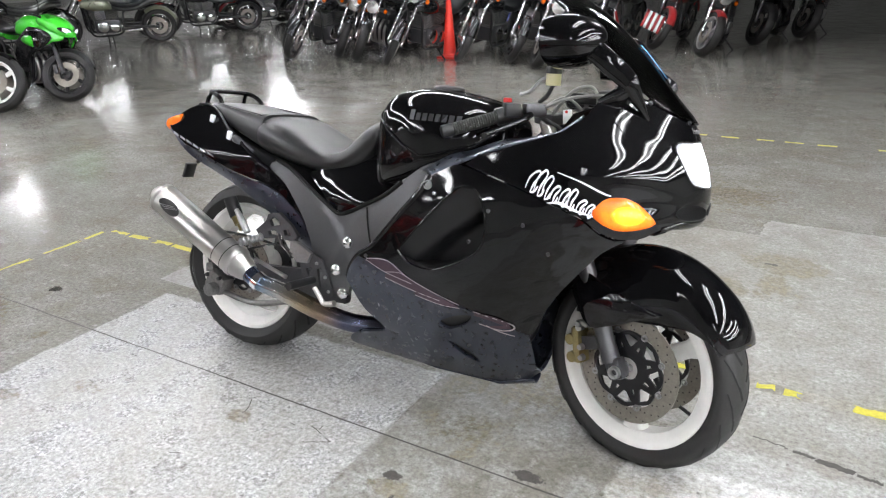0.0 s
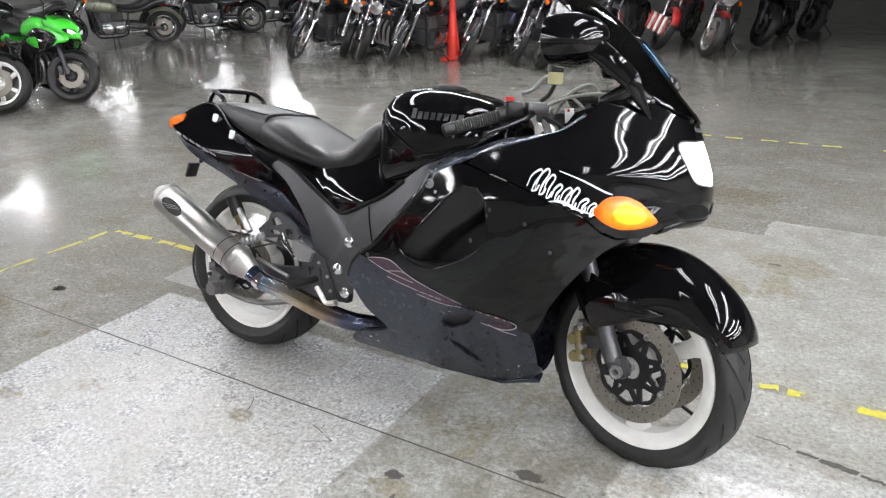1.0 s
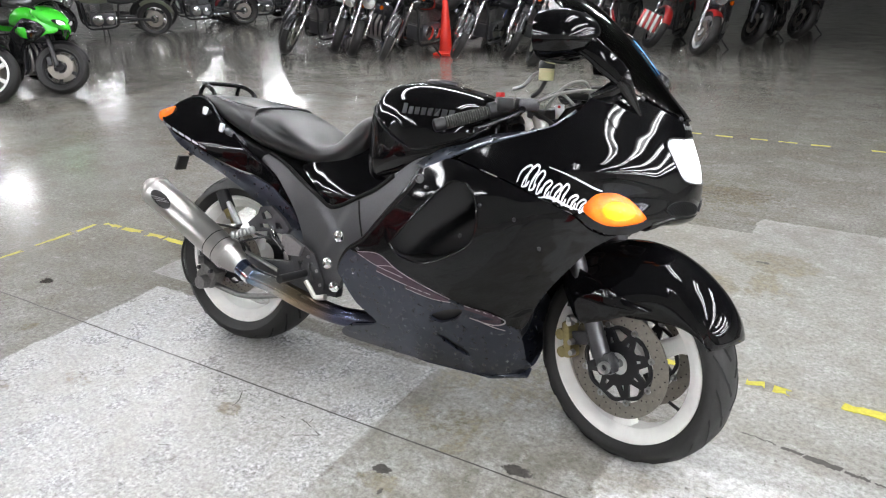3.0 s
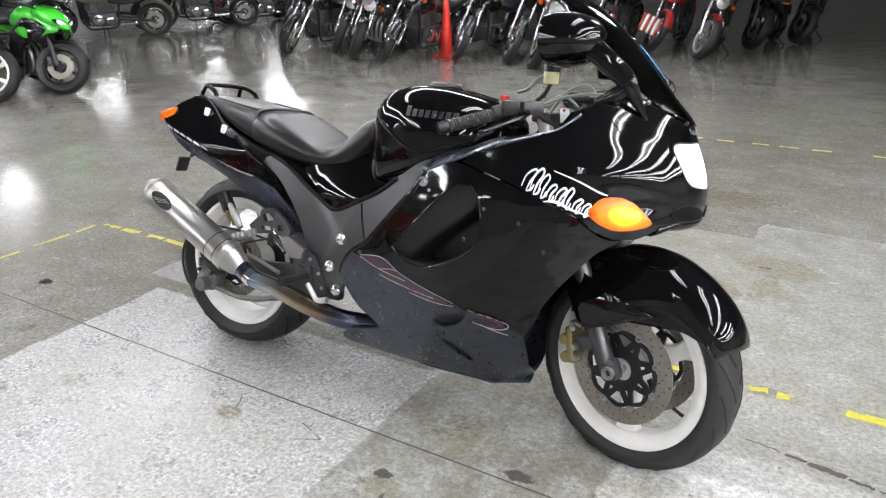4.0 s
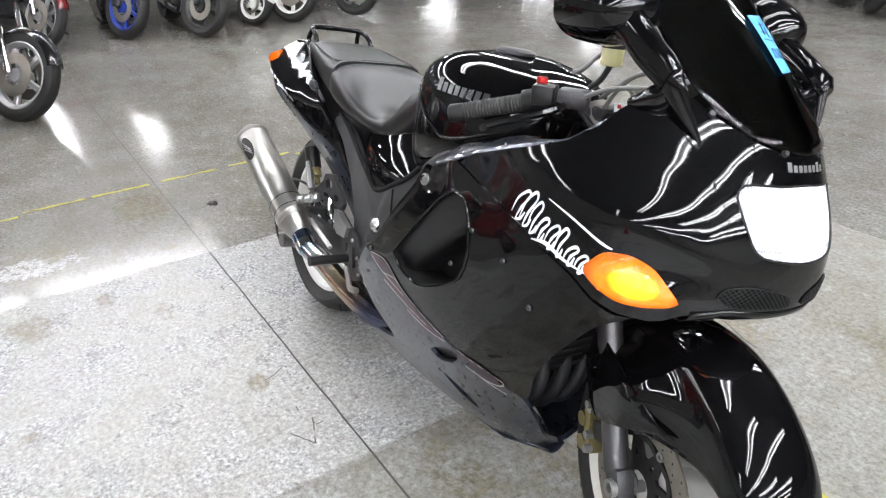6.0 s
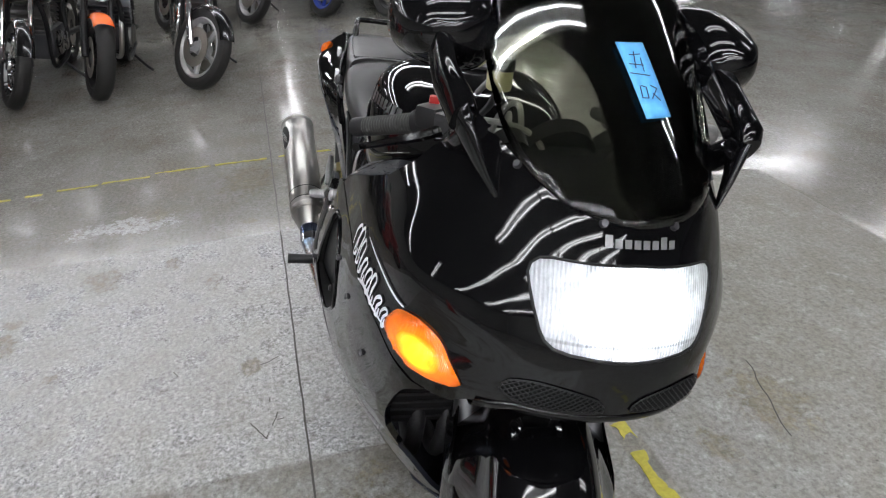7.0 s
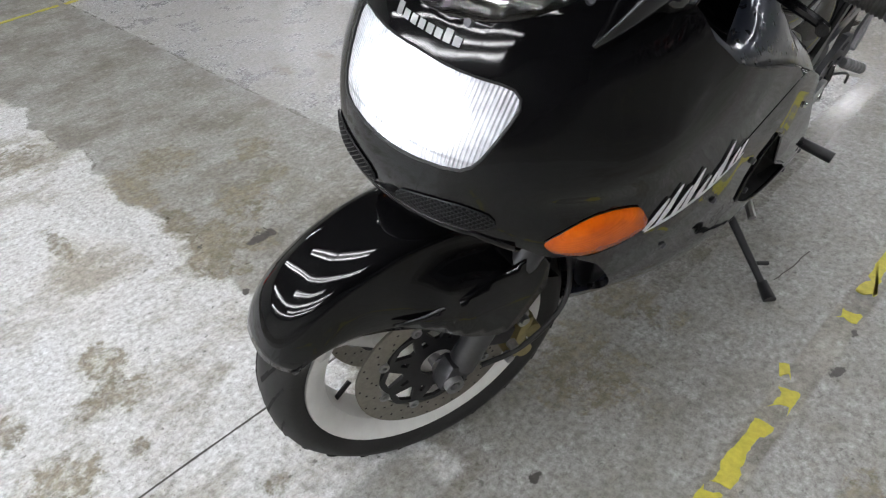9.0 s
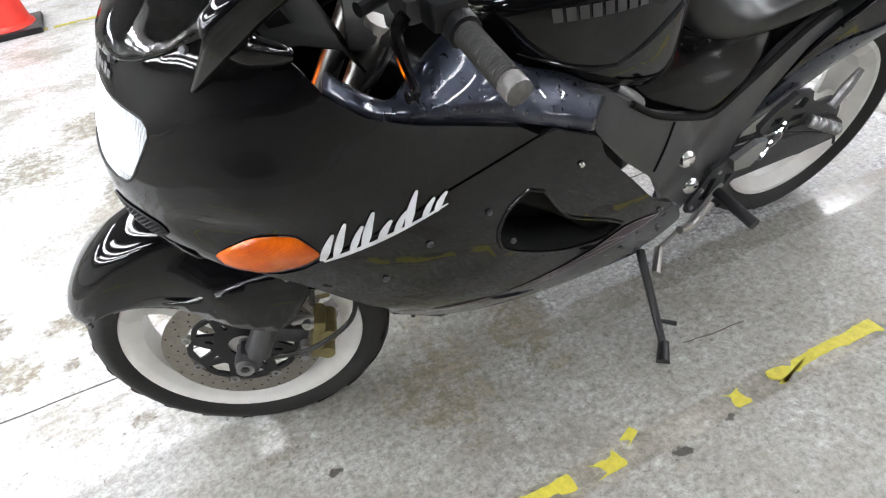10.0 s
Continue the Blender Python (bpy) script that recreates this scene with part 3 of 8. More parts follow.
def build_hall():
    x0, x1, y0, y1 = HALL
    xs = np.concatenate([[x0, -8.0, -4.0, -2.6], np.arange(-2.0, 2.7, 0.02), [3.0, 4.0, 7.0, x1]])
    ys = np.concatenate([[y0, -6.0, -3.6, -2.8], np.arange(-2.4, 2.2, 0.02), [2.6, 3.1, 3.25, 3.4, 3.6, 4.0, 6.2, 6.4, 6.6, 8.0, 14.0, y1]])
    gx, gy = np.meshgrid(xs, ys, indexing="ij")
    nx, ny = len(xs), len(ys)
    verts = np.stack([gx.ravel(), gy.ravel(), np.zeros(nx * ny)], 1)
    a = (np.arange(nx - 1)[:, None] * ny + np.arange(ny - 1)[None, :]).ravel()
    faces = np.stack([a, a + ny, a + ny + 1, a + 1], 1).tolist()
    corner = [0, (nx - 1) * ny, nx * ny - 1, ny - 1]
    n = nx * ny
    verts = np.concatenate([verts, [[x0, y0, -0.2], [x1, y0, -0.2], [x1, y1, -0.2], [x0, y1, -0.2]]])
    faces += [[n + 3, n + 2, n + 1, n]]
    rims = [[k * ny for k in range(nx)], [(nx - 1) * ny + k for k in range(ny)], [k * ny + ny - 1 for k in range(nx - 1, -1, -1)], [k for k in range(ny - 1, -1, -1)]]
    for k, rim in enumerate(rims):
        faces.append([n + k, n + (k + 1) % 4] + rim[::-1])
    me = bpy.data.meshes.new("floor")
    me.from_pydata(verts.tolist(), [], faces)
    gx, gy = verts[:, 0], verts[:, 1]

    def zone(lo_x, hi_x, lo_y, hi_y):
        """0.5 on the edge of a rectangle, more inside."""
        d = np.minimum(np.minimum(gx - lo_x, hi_x - gx), np.minimum(gy - lo_y, hi_y - gy))
        return np.clip(0.5 + d / 0.25, 0, 1)

    stains = np.zeros((len(gx), 4))
    zones = np.ones((len(gx), 4))
    zones[:, 0] = zone(-0.74, 0.70, -5.0, 0.13)
    edge = 1.388 + 0.020 * np.sin(gy * 9 + 1) + 0.016 * np.sin(gy * 23 + 0.5) + 0.010 * np.sin(gy * 47)
    zones[:, 1] = zone(0.70, edge, -5.0, 0.47)
    zones[:, 2] = zone(edge, 3.4, -5.0, 0.18)
    stains[:, 3] = 1
    for x, y, rx, ry, tone, strength in STAINS:
        k = {"brown": 0, "black": 1, "pale": 2}[tone]
        far = np.hypot((gx - x) / rx, (gy - y) / ry)
        stains[:, k] = np.maximum(stains[:, k], np.clip(1.3 - far * 0.8, 0, 1) * (0.45 + 0.55 * strength))
    # bed of the torn tape, and the paler floor past it
    more = np.ones((len(gx), 4))
    more[:, 0] = np.clip(0.5 + zone(-0.95, 2.6, 0.535, 0.600) * 4 - 2, 0, 1)
    more[:, 1] = zone(-0.6, 2.7, 0.606, 2.0)
    # floor ahead and left of the bike, where shade goes into the colour
    more[:, 2] = np.maximum(zone(1.46, 3.4, 0.05, 2.2), zone(-0.9, 3.4, 0.22, 1.0))
    # darker rectangle of floor past the bike
    patches = np.zeros((len(gx), 4))
    patches[:, 0] = zone(-0.9, 1.42, 3.31, 6.4)
    for name, values in (("zones", zones), ("side_zones", more), ("stains", stains), ("patches", patches)):
        at = me.attributes.new(name, "FLOAT_COLOR", "POINT")
        at.data.foreach_set("color", values.astype(np.float32).ravel())
    me.materials.append(CONCRETE)
    tagged(new("floor", me), "grey sealed concrete floor with stains and reflections", kind="structure")
    slab("wall_north", (x0, y1, 0), (x1, y1 + 0.2, ROOF), WALL, "plain painted warehouse wall")
    slab("wall_south", (x0, y0 - 0.2, 0), (x1, y0, ROOF), WALL, "plain painted warehouse wall")
    slab("wall_west", (x0 - 0.2, y0, 0), (x0, y1, ROOF), WALL, "plain painted warehouse wall")
    slab("wall_east", (x1, y0, 0), (x1 + 0.2, y1, ROOF), WALL, "plain painted warehouse wall")
    slab("ceiling", (x0, y0, ROOF + 0.002), (x1, y1, ROOF + 0.2), CEIL, "grey warehouse ceiling")


build_hall()


def strip(name, pts, width, material, label, z=0.0012):
    """A thin band on the floor along points, with uneven edges."""
    bm = bmesh.new()
    a = []
    for i, (x, y) in enumerate(pts):
        d = (Vector(pts[min(i + 1, len(pts) - 1)]) - Vector(pts[max(i - 1, 0)])).normalized()
        n = Vector((-d.y, d.x)) * width / 2
        k = 0.75 + 0.5 * random.random()
        a.append((bm.verts.new((x + n.x * k, y + n.y * k, z)), bm.verts.new((x - n.x, y - n.y, z))))
    for (p, q), (r, s) in zip(a, a[1:]):
        bm.faces.new((p, q, s, r))
    return tagged(part(name, bm, material, smooth=False), label, kind="structure")


def jagged(p, q, n, wobble):
    return [(p[0] + (q[0] - p[0]) * k / n + random.uniform(-wobble, wobble), p[1] + (q[1] - p[1]) * k / n + random.uniform(-wobble, wobble)) for k in range(n + 1)]


JOINT_LABEL = "narrow dirt-filled joint between concrete slabs"
strip("trim_joint", jagged((-17, -0.25), (11, -0.25), 300, 0.0015), 0.006, CRACK, JOINT_LABEL)
strip("trim_joint", jagged((-17, 4.0), (11, 4.0), 200, 0.004), 0.012, CRACK, JOINT_LABEL)
for p, q, wide in (((1.69, 0.272), (1.79, 0.256), 0.005), ((1.80, 0.252), (1.86, 0.243), 0.013), ((1.865, 0.240), (1.96, 0.224), 0.022), ((1.965, 0.220), (2.03, 0.212), 0.012), ((2.04, 0.208), (2.16, 0.188), 0.007)):
    strip("trim_joint", jagged(p, q, 14, 0.004), wide, CRACK, "dark crack in the concrete floor")
strip("trim_joint", jagged((0.69, 1.05), (1.0, 0.96), 12, 0.004), 0.004, CRACK, "thin scratch in the concrete floor")

for twig in ([(0.198, -0.307), (0.224, -0.344), (0.228, -0.378)], [(0.503, -0.400), (0.546, -0.376), (0.582, -0.358)], [(0.475, -0.324), (0.50, -0.330), (0.529, -0.340)], [(0.508, -0.306), (0.510, -0.326)],
             [(0.553, -0.352), (0.576, -0.357)], [(0.405, -0.343), (0.423, -0.342)], [(-0.74, 0.145), (-0.70, 0.135), (-0.666, 0.129)], [(0.181, -0.633), (0.206, -0.616)], [(-0.95, 0.011), (-0.896, 0.027)],
             [(0.50, 0.385), (0.42, 0.397), (0.335, 0.402)], [(1.205, -0.83), (1.20, -0.77)], [(1.10, -0.62), (1.13, -0.60)]):
    strip("trim_scratch", [(x + random.uniform(-0.002, 0.002), y + random.uniform(-0.002, 0.002)) for x, y, _ in smooth_line([(x, y, 0) for x, y in twig], 4)], 0.0034, SMUDGE, "thin dark scratch in the concrete floor", 0.0008)


def flake(x, y, sx, sy, yaw):
    """One torn piece of floor tape."""
    bm = bmesh.new()
    rr = random.Random(round(1000 * (x + 3 * y)))
    top = []
    corners = [(-sx / 2, -sy / 2), (sx / 2, -sy / 2), (sx / 2, sy / 2), (-sx / 2, sy / 2)]
    for k, p in enumerate(corners):
        q = corners[(k + 1) % 4]
        long = math.hypot(q[0] - p[0], q[1] - p[1])
        across = sy if abs(q[0] - p[0]) > abs(q[1] - p[1]) else sx
        m = max(4, int(long / 0.009))
        cut, goal = 0.0, 0.0
        for i in range(m):
            if rr.random() < 0.30:
                goal = rr.choice((0.0, 0.0, 0.08, 0.2, 0.36)) * min(across, 0.07)
            cut += (goal - cut) * 0.6
            inset = cut + rr.uniform(0.0, 0.0025)
            f = (i + rr.uniform(0.1, 0.9)) / m
            nx, ny = -(q[1] - p[1]) / long, (q[0] - p[0]) / long
            top.append((p[0] + (q[0] - p[0]) * f + nx * inset, p[1] + (q[1] - p[1]) * f + ny * inset))
    n = len(top)
    lo = [bm.verts.new((px, py, 0.0)) for px, py in top]
    hi = [bm.verts.new((px, py, 0.0016)) for px, py in top]
    bm.faces.new(hi)
    for k in range(n):
        j = (k + 1) % n
        bm.faces.new((lo[k], lo[j], hi[j], hi[k]))
    ob = part("floor_tape_piece", bm, YELLOW, smooth=False)
    ob.matrix_world = pose(x, y, 0.0004, 0, 0, yaw)
    return tagged(ob, "torn yellow marking tape stuck to the concrete floor", "floor tape", "torn floor tape pieces")


# pieces along the bike's left side: (from, to) in x at y = 0.565
for a, b in ((-0.95, -0.62), (-0.445, -0.10), (-0.09, 0.004), (0.10, 0.42), (0.49, 0.535), (0.808, 0.884), (0.925, 1.12), (1.132, 1.235), (1.36, 1.56),
             (1.655, 1.715), (1.74, 1.80), (1.94, 2.12), (2.18, 2.4)):
    flake((a + b) / 2, 0.565 + random.uniform(-0.006, 0.006), b - a, 0.047, random.uniform(-2, 2))
flake(0.770, 0.533, 0.050, 0.024, 28)
for a, b in ((-1.68, -1.55), (-1.52, -1.38), (-1.34, -1.21), (-1.19, -1.02)):
    flake((a + b) / 2, 0.535, b - a, 0.04, random.uniform(-3, 3))
y = 0.5
while y > -2.9:
    n = random.uniform(0.08, 0.3)
    flake(-1.71 + 0.035 * max(0.0, -y) ** 1.6 * 1.5 if y < -0.8 else -1.71, y - n / 2, 0.028, n, random.uniform(-2, 2))
    y -= n + random.choice((0.008, 0.02, 0.06))
x = -0.5
while x < 3.0:
    n = random.uniform(0.2, 0.6)
    flake(x + n / 2, -3.5, n, 0.045, random.uniform(-1, 1))
    x += n + 0.03
for x in (0.72, 0.95, 1.2, 1.4, 1.62, 2.0, 2.3):
    flake(x, 4.06, 0.13, 0.04, random.uniform(-3, 3))


def light_fixture():
    f = thing("fluorescent_light", Matrix(), "long white twin fluorescent tube light under the ceiling", "ceiling light", "rows of ceiling lights")
    bm = bmesh.new()
    box(bm, (0, 0, -0.03), (0.36, 2.42, 0.06), bevel=0.008)
    part("housing", bm, FIXTURE, f)
    for x in (-0.11, 0.11):
        bm = bmesh.new()
        rod(bm, (x, -1.18, -0.080), (x, 1.18, -0.080), 0.020, 10)
        part("tube", bm, TUBE_GLOW, f, "lit white tube")
    return f


first = None
spots = [(1.4 + 2.9 * i, -9.76 + 2.46 * j, 0) for i in range(-3, 4) for j in range(6)]
# no fixtures over the bay beside the bike
spots = [q for q in spots if abs(q[0]) > 2.0 or (-1.0 < q[1] < (2.0 if q[0] > 0 else 9.0)) or (q[0] > 0 and q[1] < -6.0)]
spots = [q for q in spots if not (q[0] < -7.0 and q[1] > 2.0)]
spots += [(x, y, 0) for x in (2.85, 5.75, 8.65) for y in (-2.38, 0.08)] + [(8.65, 2.54, 0)]
# rows far off, end on to the middle of the hall
spots += [(1.4, 5.0, 0), (-1.5, 5.0, 0), (-4.4, 7.46, 0), (-1.5, 7.46, 0), (-7.3, 7.46, 0)]
spots += [(-14.3, y, 90) for y in (-8.3, -5.3, -1.7, 0.2, 1.9, 6.3)] + [(-15.0, 16.7, 0), (-15.6, 17.3, 0), (-15.0, 19.7, 90), (-19.6, 9.9, 90)] + [(-16.8, y, 90) for y in (-8.3, 0.2)] + [(-22.4, 14.7, 90)]
spots += [(-11.9, -11.3, 90), (-24.2, 21.2, 90), (-27.6, 25.4, 90)]
for sx, sy, turned in spots:
    m = pose(sx, sy, ROOF, 0, 0, turned)
    if first is None:
        first = light_fixture()
        first.matrix_world = m
    else:
        copy_thing(first, m)


CONE_RED = surface("red_cone_plastic", (0.75, 0.035, 0.02), 0.4, grain=60, vary=0.1)


def traffic_cone(x, y, r, tall, foot, foot_mat, label):
    c = thing("traffic_cone", pose(x, y, 0), label, "traffic cone", "traffic cones")
    bm = bmesh.new()
    box(bm, (0, 0, 0.018), (foot, foot, 0.036), bevel=0.012)
    part("base", bm, foot_mat, c)
    bm = bmesh.new()
    lathe(bm, [(r + 0.02, 0.034), (r + 0.015, 0.05), (r, 0.062), (0.03, tall - 0.02), (0.022, tall), (0.0, tall)], 28, "Z")
    part("cone", bm, CONE_RED, c)


traffic_cone(-3.44, 7.34, 0.095, 0.88, 0.28, CONE_RED, "slim red plastic traffic cone among parked motorcycles")
traffic_cone(2.02, -3.62, 0.13, 0.70, 0.36, SATIN_BLACK, "red plastic traffic cone on a black base")


# ---- the motorcycle ----
# Its own axes: u ahead from the rear axle, v to its left, w up along the bike; it leans on its side stand.
bike = thing("motorcycle", pose(-0.067, 0.004, 0, -12.6, 0, 0.4), "gloss black sport touring motorcycle with white wheels on side stand", "motorcycle")
FRONT_AXLE = Vector((1.459, 0, 0.288))
RAKE = radians(25)
STEER = radians(-18.0)
AXIS = Vector((-math.sin(radians(12)), 0, math.cos(radians(12))))
PIVOT = Vector((1.423, 0, 0.288))
TURN = Matrix.Translation(PIVOT) @ Matrix.Rotation(STEER, 4, AXIS) @ Matrix.Translation(-PIVOT)

# plan of the fairing, level by level: height, nose, widest station, half width
LEVELS = [(0.10, 1.08, 0.60, 0.08), (0.20, 1.18, 0.66, 0.165), (0.33, 1.27, 0.76, 0.235), (0.45, 1.40, 0.87, 0.275), (0.57, 1.51, 0.98, 0.290),
          (0.70, 1.560, 1.12, 0.292), (0.80, 1.565, 1.15, 0.283), (0.90, 1.529, 1.12, 0.274), (1.0, 1.476, 1.06, 0.250), (1.08, 1.39, 1.0, 0.215), (1.2, 1.25, 0.92, 0.16)]
LW = [q[0] for q in LEVELS]
POWER = 2.2


def level(w):
    return tuple(cat(LW, [q[k] for q in LEVELS], w) for k in (1, 2, 3))


def skin_at(s, w):
    """A place on the fairing: s runs from the nose (0) to the widest station (1) and on; minus: right side."""
    nose, mid, half = level(w)
    a = abs(s)
    if a < 1.2:
        k = 1 + 0.030 * math.exp(-((w - 0.825) / 0.045) ** 2 - ((a - 0.66) / 0.16) ** 2) - 0.028 * math.exp(-((w - 0.755) / 0.028) ** 2 - ((a - 0.50) / 0.15) ** 2)
        half, nose = half * k, mid + (nose - mid) * k
    if a <= 1:
        c, q = math.cos(a * math.pi / 2), math.sin(a * math.pi / 2)
        u, v = mid + (nose - mid) * max(c, 0.0) ** (2 / POWER), half * q ** (2 / POWER)
    else:
        u = mid - (a - 1) * 0.6
        v = half - 0.12 * max(0.0, mid - u - 0.15) ** 1.5
    return Vector((u, math.copysign(v, s) if s else 0.0, w))


def s_side(u, w):
    """s of the side place with this u."""
    nose, mid, half = level(w)
    if u < mid:
        return 1 + (mid - u) / 0.6
    return math.acos(min(1.0, max(0.0, (u - mid) / (nose - mid))) ** (POWER / 2)) * 2 / math.pi


def s_front(v, w):
    """s of the nose place with this v."""
    half = level(w)[2]
    return math.copysign(math.asin(min(1.0, abs(v) / half) ** (POWER / 2)) * 2 / math.pi, v)


STRETCH = 0.55


def skin_out(x, w, lift=0.0):
    """Place by (s * STRETCH, w), lifted off the skin."""
    s = x / STRETCH
    p = skin_at(s, w)
    if lift:
        e = 0.01
        du, dw = skin_at(s + e, w) - skin_at(s - e, w), skin_at(s, w + e) - skin_at(s, w - e)
        n = du.cross(dw).normalized()
        ref = Vector((0.6, p.y * 4, 0.0))
        p = p + n * (lift if n.dot(ref) > 0 else -lift)
    return p


def side_outline(pts, step=0.012, curve=True):
    return [(s_side(u, w) * STRETCH, w) for u, w in rounded(pts, step, curve)]


def skin_sheet(outline, holes=(), step=0.013, lift=0.0, right=False, rim=0.0):
    bm = sheet(outline, holes, lambda x, y: skin_out(x, y, lift), step, (lambda x, y: skin_out(x, y, lift - rim)) if rim else None)
    return mirror_y(bm) if right else bm


# outlines in the side view (u, w), good for both sides
SIDE_PANEL = [(0.868, 0.752), (0.848, 0.708), (0.768, 0.615), (0.70, 0.535), (0.645, 0.498), (0.70, 0.484), (0.832, 0.450), (1.0, 0.404), (1.10, 0.369), (1.172, 0.338),
              (1.234, 0.443), (1.273, 0.501), (1.308, 0.547), (1.367, 0.618), (1.42, 0.658), (1.395, 0.654), (1.358, 0.667), (1.320, 0.696), (1.27, 0.718), (1.20, 0.740), (1.13, 0.761), (1.05, 0.781),
              (0.99, 0.797), (0.955, 0.799), (0.93, 0.787)]
DUCT = [(0.793, 0.539), (0.825, 0.508), (0.899, 0.497), (0.98, 0.530), (1.05, 0.580), (1.066, 0.634), (1.055, 0.70), (1.022, 0.742), (0.984, 0.745), (0.94, 0.71), (0.866, 0.626)]
DUCT_LEFT = [(0.775, 0.515), (0.815, 0.490), (0.90, 0.505), (0.98, 0.545), (1.040, 0.590), (1.050, 0.640), (1.030, 0.685), (1.000, 0.706), (0.970, 0.690), (0.945, 0.648), (0.906, 0.600), (0.82, 0.548)]
LOWER = [(0.640, 0.492), (0.612, 0.455), (0.596, 0.417), (0.612, 0.388), (0.652, 0.318), (0.715, 0.258), (0.58, 0.212), (0.55, 0.165), (0.70, 0.155), (0.94, 0.145), (1.10, 0.135),
         (1.155, 0.150), (1.165, 0.20), (1.165, 0.332), (1.10, 0.363), (1.0, 0.398), (0.832, 0.444), (0.70, 0.478)]
SLOTS = [[(0.915, 0.335), (0.945, 0.318), (1.0, 0.345), (1.02, 0.378), (0.97, 0.368)], [(0.93, 0.275), (0.97, 0.228), (1.015, 0.210), (0.995, 0.246)]]
SIGNAL = [(1.338, 0.720), (1.358, 0.751), (1.375, 0.762), (1.41, 0.766), (1.445, 0.753), (1.468, 0.728), (1.480, 0.708), (1.462, 0.695), (1.43, 0.685), (1.395, 0.683), (1.358, 0.699)]
SIGNAL_LEFT = [(1.334, 0.704), (1.347, 0.728), (1.362, 0.746), (1.39, 0.750), (1.42, 0.744), (1.45, 0.726), (1.468, 0.704), (1.455, 0.683), (1.43, 0.670), (1.40, 0.667), (1.36, 0.681)]


def upper_cowl():
    """Nose and both flanks above the seam, with holes for lamp and indicators."""
    flank = [(1.445, 0.663), (1.40, 0.659), (1.36, 0.672), (1.322, 0.701), (1.27, 0.723), (1.20, 0.745), (1.13, 0.766), (1.05, 0.786), (0.985, 0.803), (1.02, 0.83), (1.114, 0.865), (1.18, 0.888), (1.24, 0.913), (1.285, 0.95), (1.305, 0.985)]
    dense = []
    for a, b in zip(flank, flank[1:]):
        for k in range(8):
            dense.append((a[0] + (b[0] - a[0]) * k / 8, a[1] + (b[1] - a[1]) * k / 8))
    left = [(s_side(u, w) * STRETCH, w) for u, w in dense]
    top = [(0.178, 1.025), (0.160, 1.022), (0.143, 1.006), (0.12, 0.991), (0.09, 0.976), (0.05, 0.966), (0.0, 0.962)]
    top = [(s_front(v, w) * STRETCH, w) for v, w in top]
    low = [(0.0, 0.711), (0.04, 0.710), (0.08, 0.709), (0.12, 0.708), (0.15, 0.702), (0.175, 0.688), (0.190, 0.670)]
    low = [(s_front(v, w) * STRETCH, w) for v, w in low]
    half = low + left + top
    outline = half + [(-x, w) for x, w in half[::-1] if x > 1e-6]
    lamp = [(s_front(v, w) * STRETCH, w) for v, w in rounded(LAMP, 0.012)]
    sig, sig_left = side_outline(SIGNAL, 0.01), side_outline(SIGNAL_LEFT, 0.01)
    return sheet(outline, [lamp, sig_left, [(-x, w) for x, w in sig]], lambda x, y: skin_out(x, y), 0.0125, lambda x, y: skin_out(x, y, -0.010))


LAMP = [(0.0, 0.913), (0.06, 0.911), (0.108, 0.910), (0.122, 0.907), (0.131, 0.899), (0.1345, 0.888), (0.132, 0.872), (0.127, 0.850), (0.119, 0.825), (0.112, 0.813), (0.101, 0.805), (0.08, 0.801), (0.045, 0.798), (0.0, 0.796)]
LAMP += [(-v, w) for v, w in LAMP[-2:0:-1]]


def ribbon(bm, pts, widths, lift=0.0025, right=False):
    """A flat brush stroke along side-view points, laid on the fairing."""
    n = len(pts)
    rows = []
    for i, (u, w) in enumerate(pts):
        d = (Vector(pts[min(i + 1, n - 1)]) - Vector(pts[max(i - 1, 0)])).normalized()
        k = i / (n - 1) * (len(widths) - 1)
        j = min(int(k), len(widths) - 2)
        h = (widths[j] + (widths[j + 1] - widths[j]) * (k - j)) / 2
        row = []
        for sg in (1, -1):
            uu, ww = u - d.y * h * sg, w + d.x * h * sg
            p = skin_out(s_side(uu, ww) * STRETCH, ww, lift)
            row.append(bm.verts.new((p.x, -p.y if right else p.y, p.z)))
        rows.append(row)
    for a, b in zip(rows, rows[1:]):
        bm.faces.new((a[0], a[1], b[1], b[0]))


def flat_line(pts, n=5):
    return [(p.x, p.z) for p in smooth_line([(u, 0, w) for u, w in pts], n)]


def lift_decal(name, right, strokes, material, parent, label):
    bm = bmesh.new()
    for pts, widths in strokes:
        ribbon(bm, flat_line(pts), widths, right=right)
    return part(name, bm, material, parent, label)


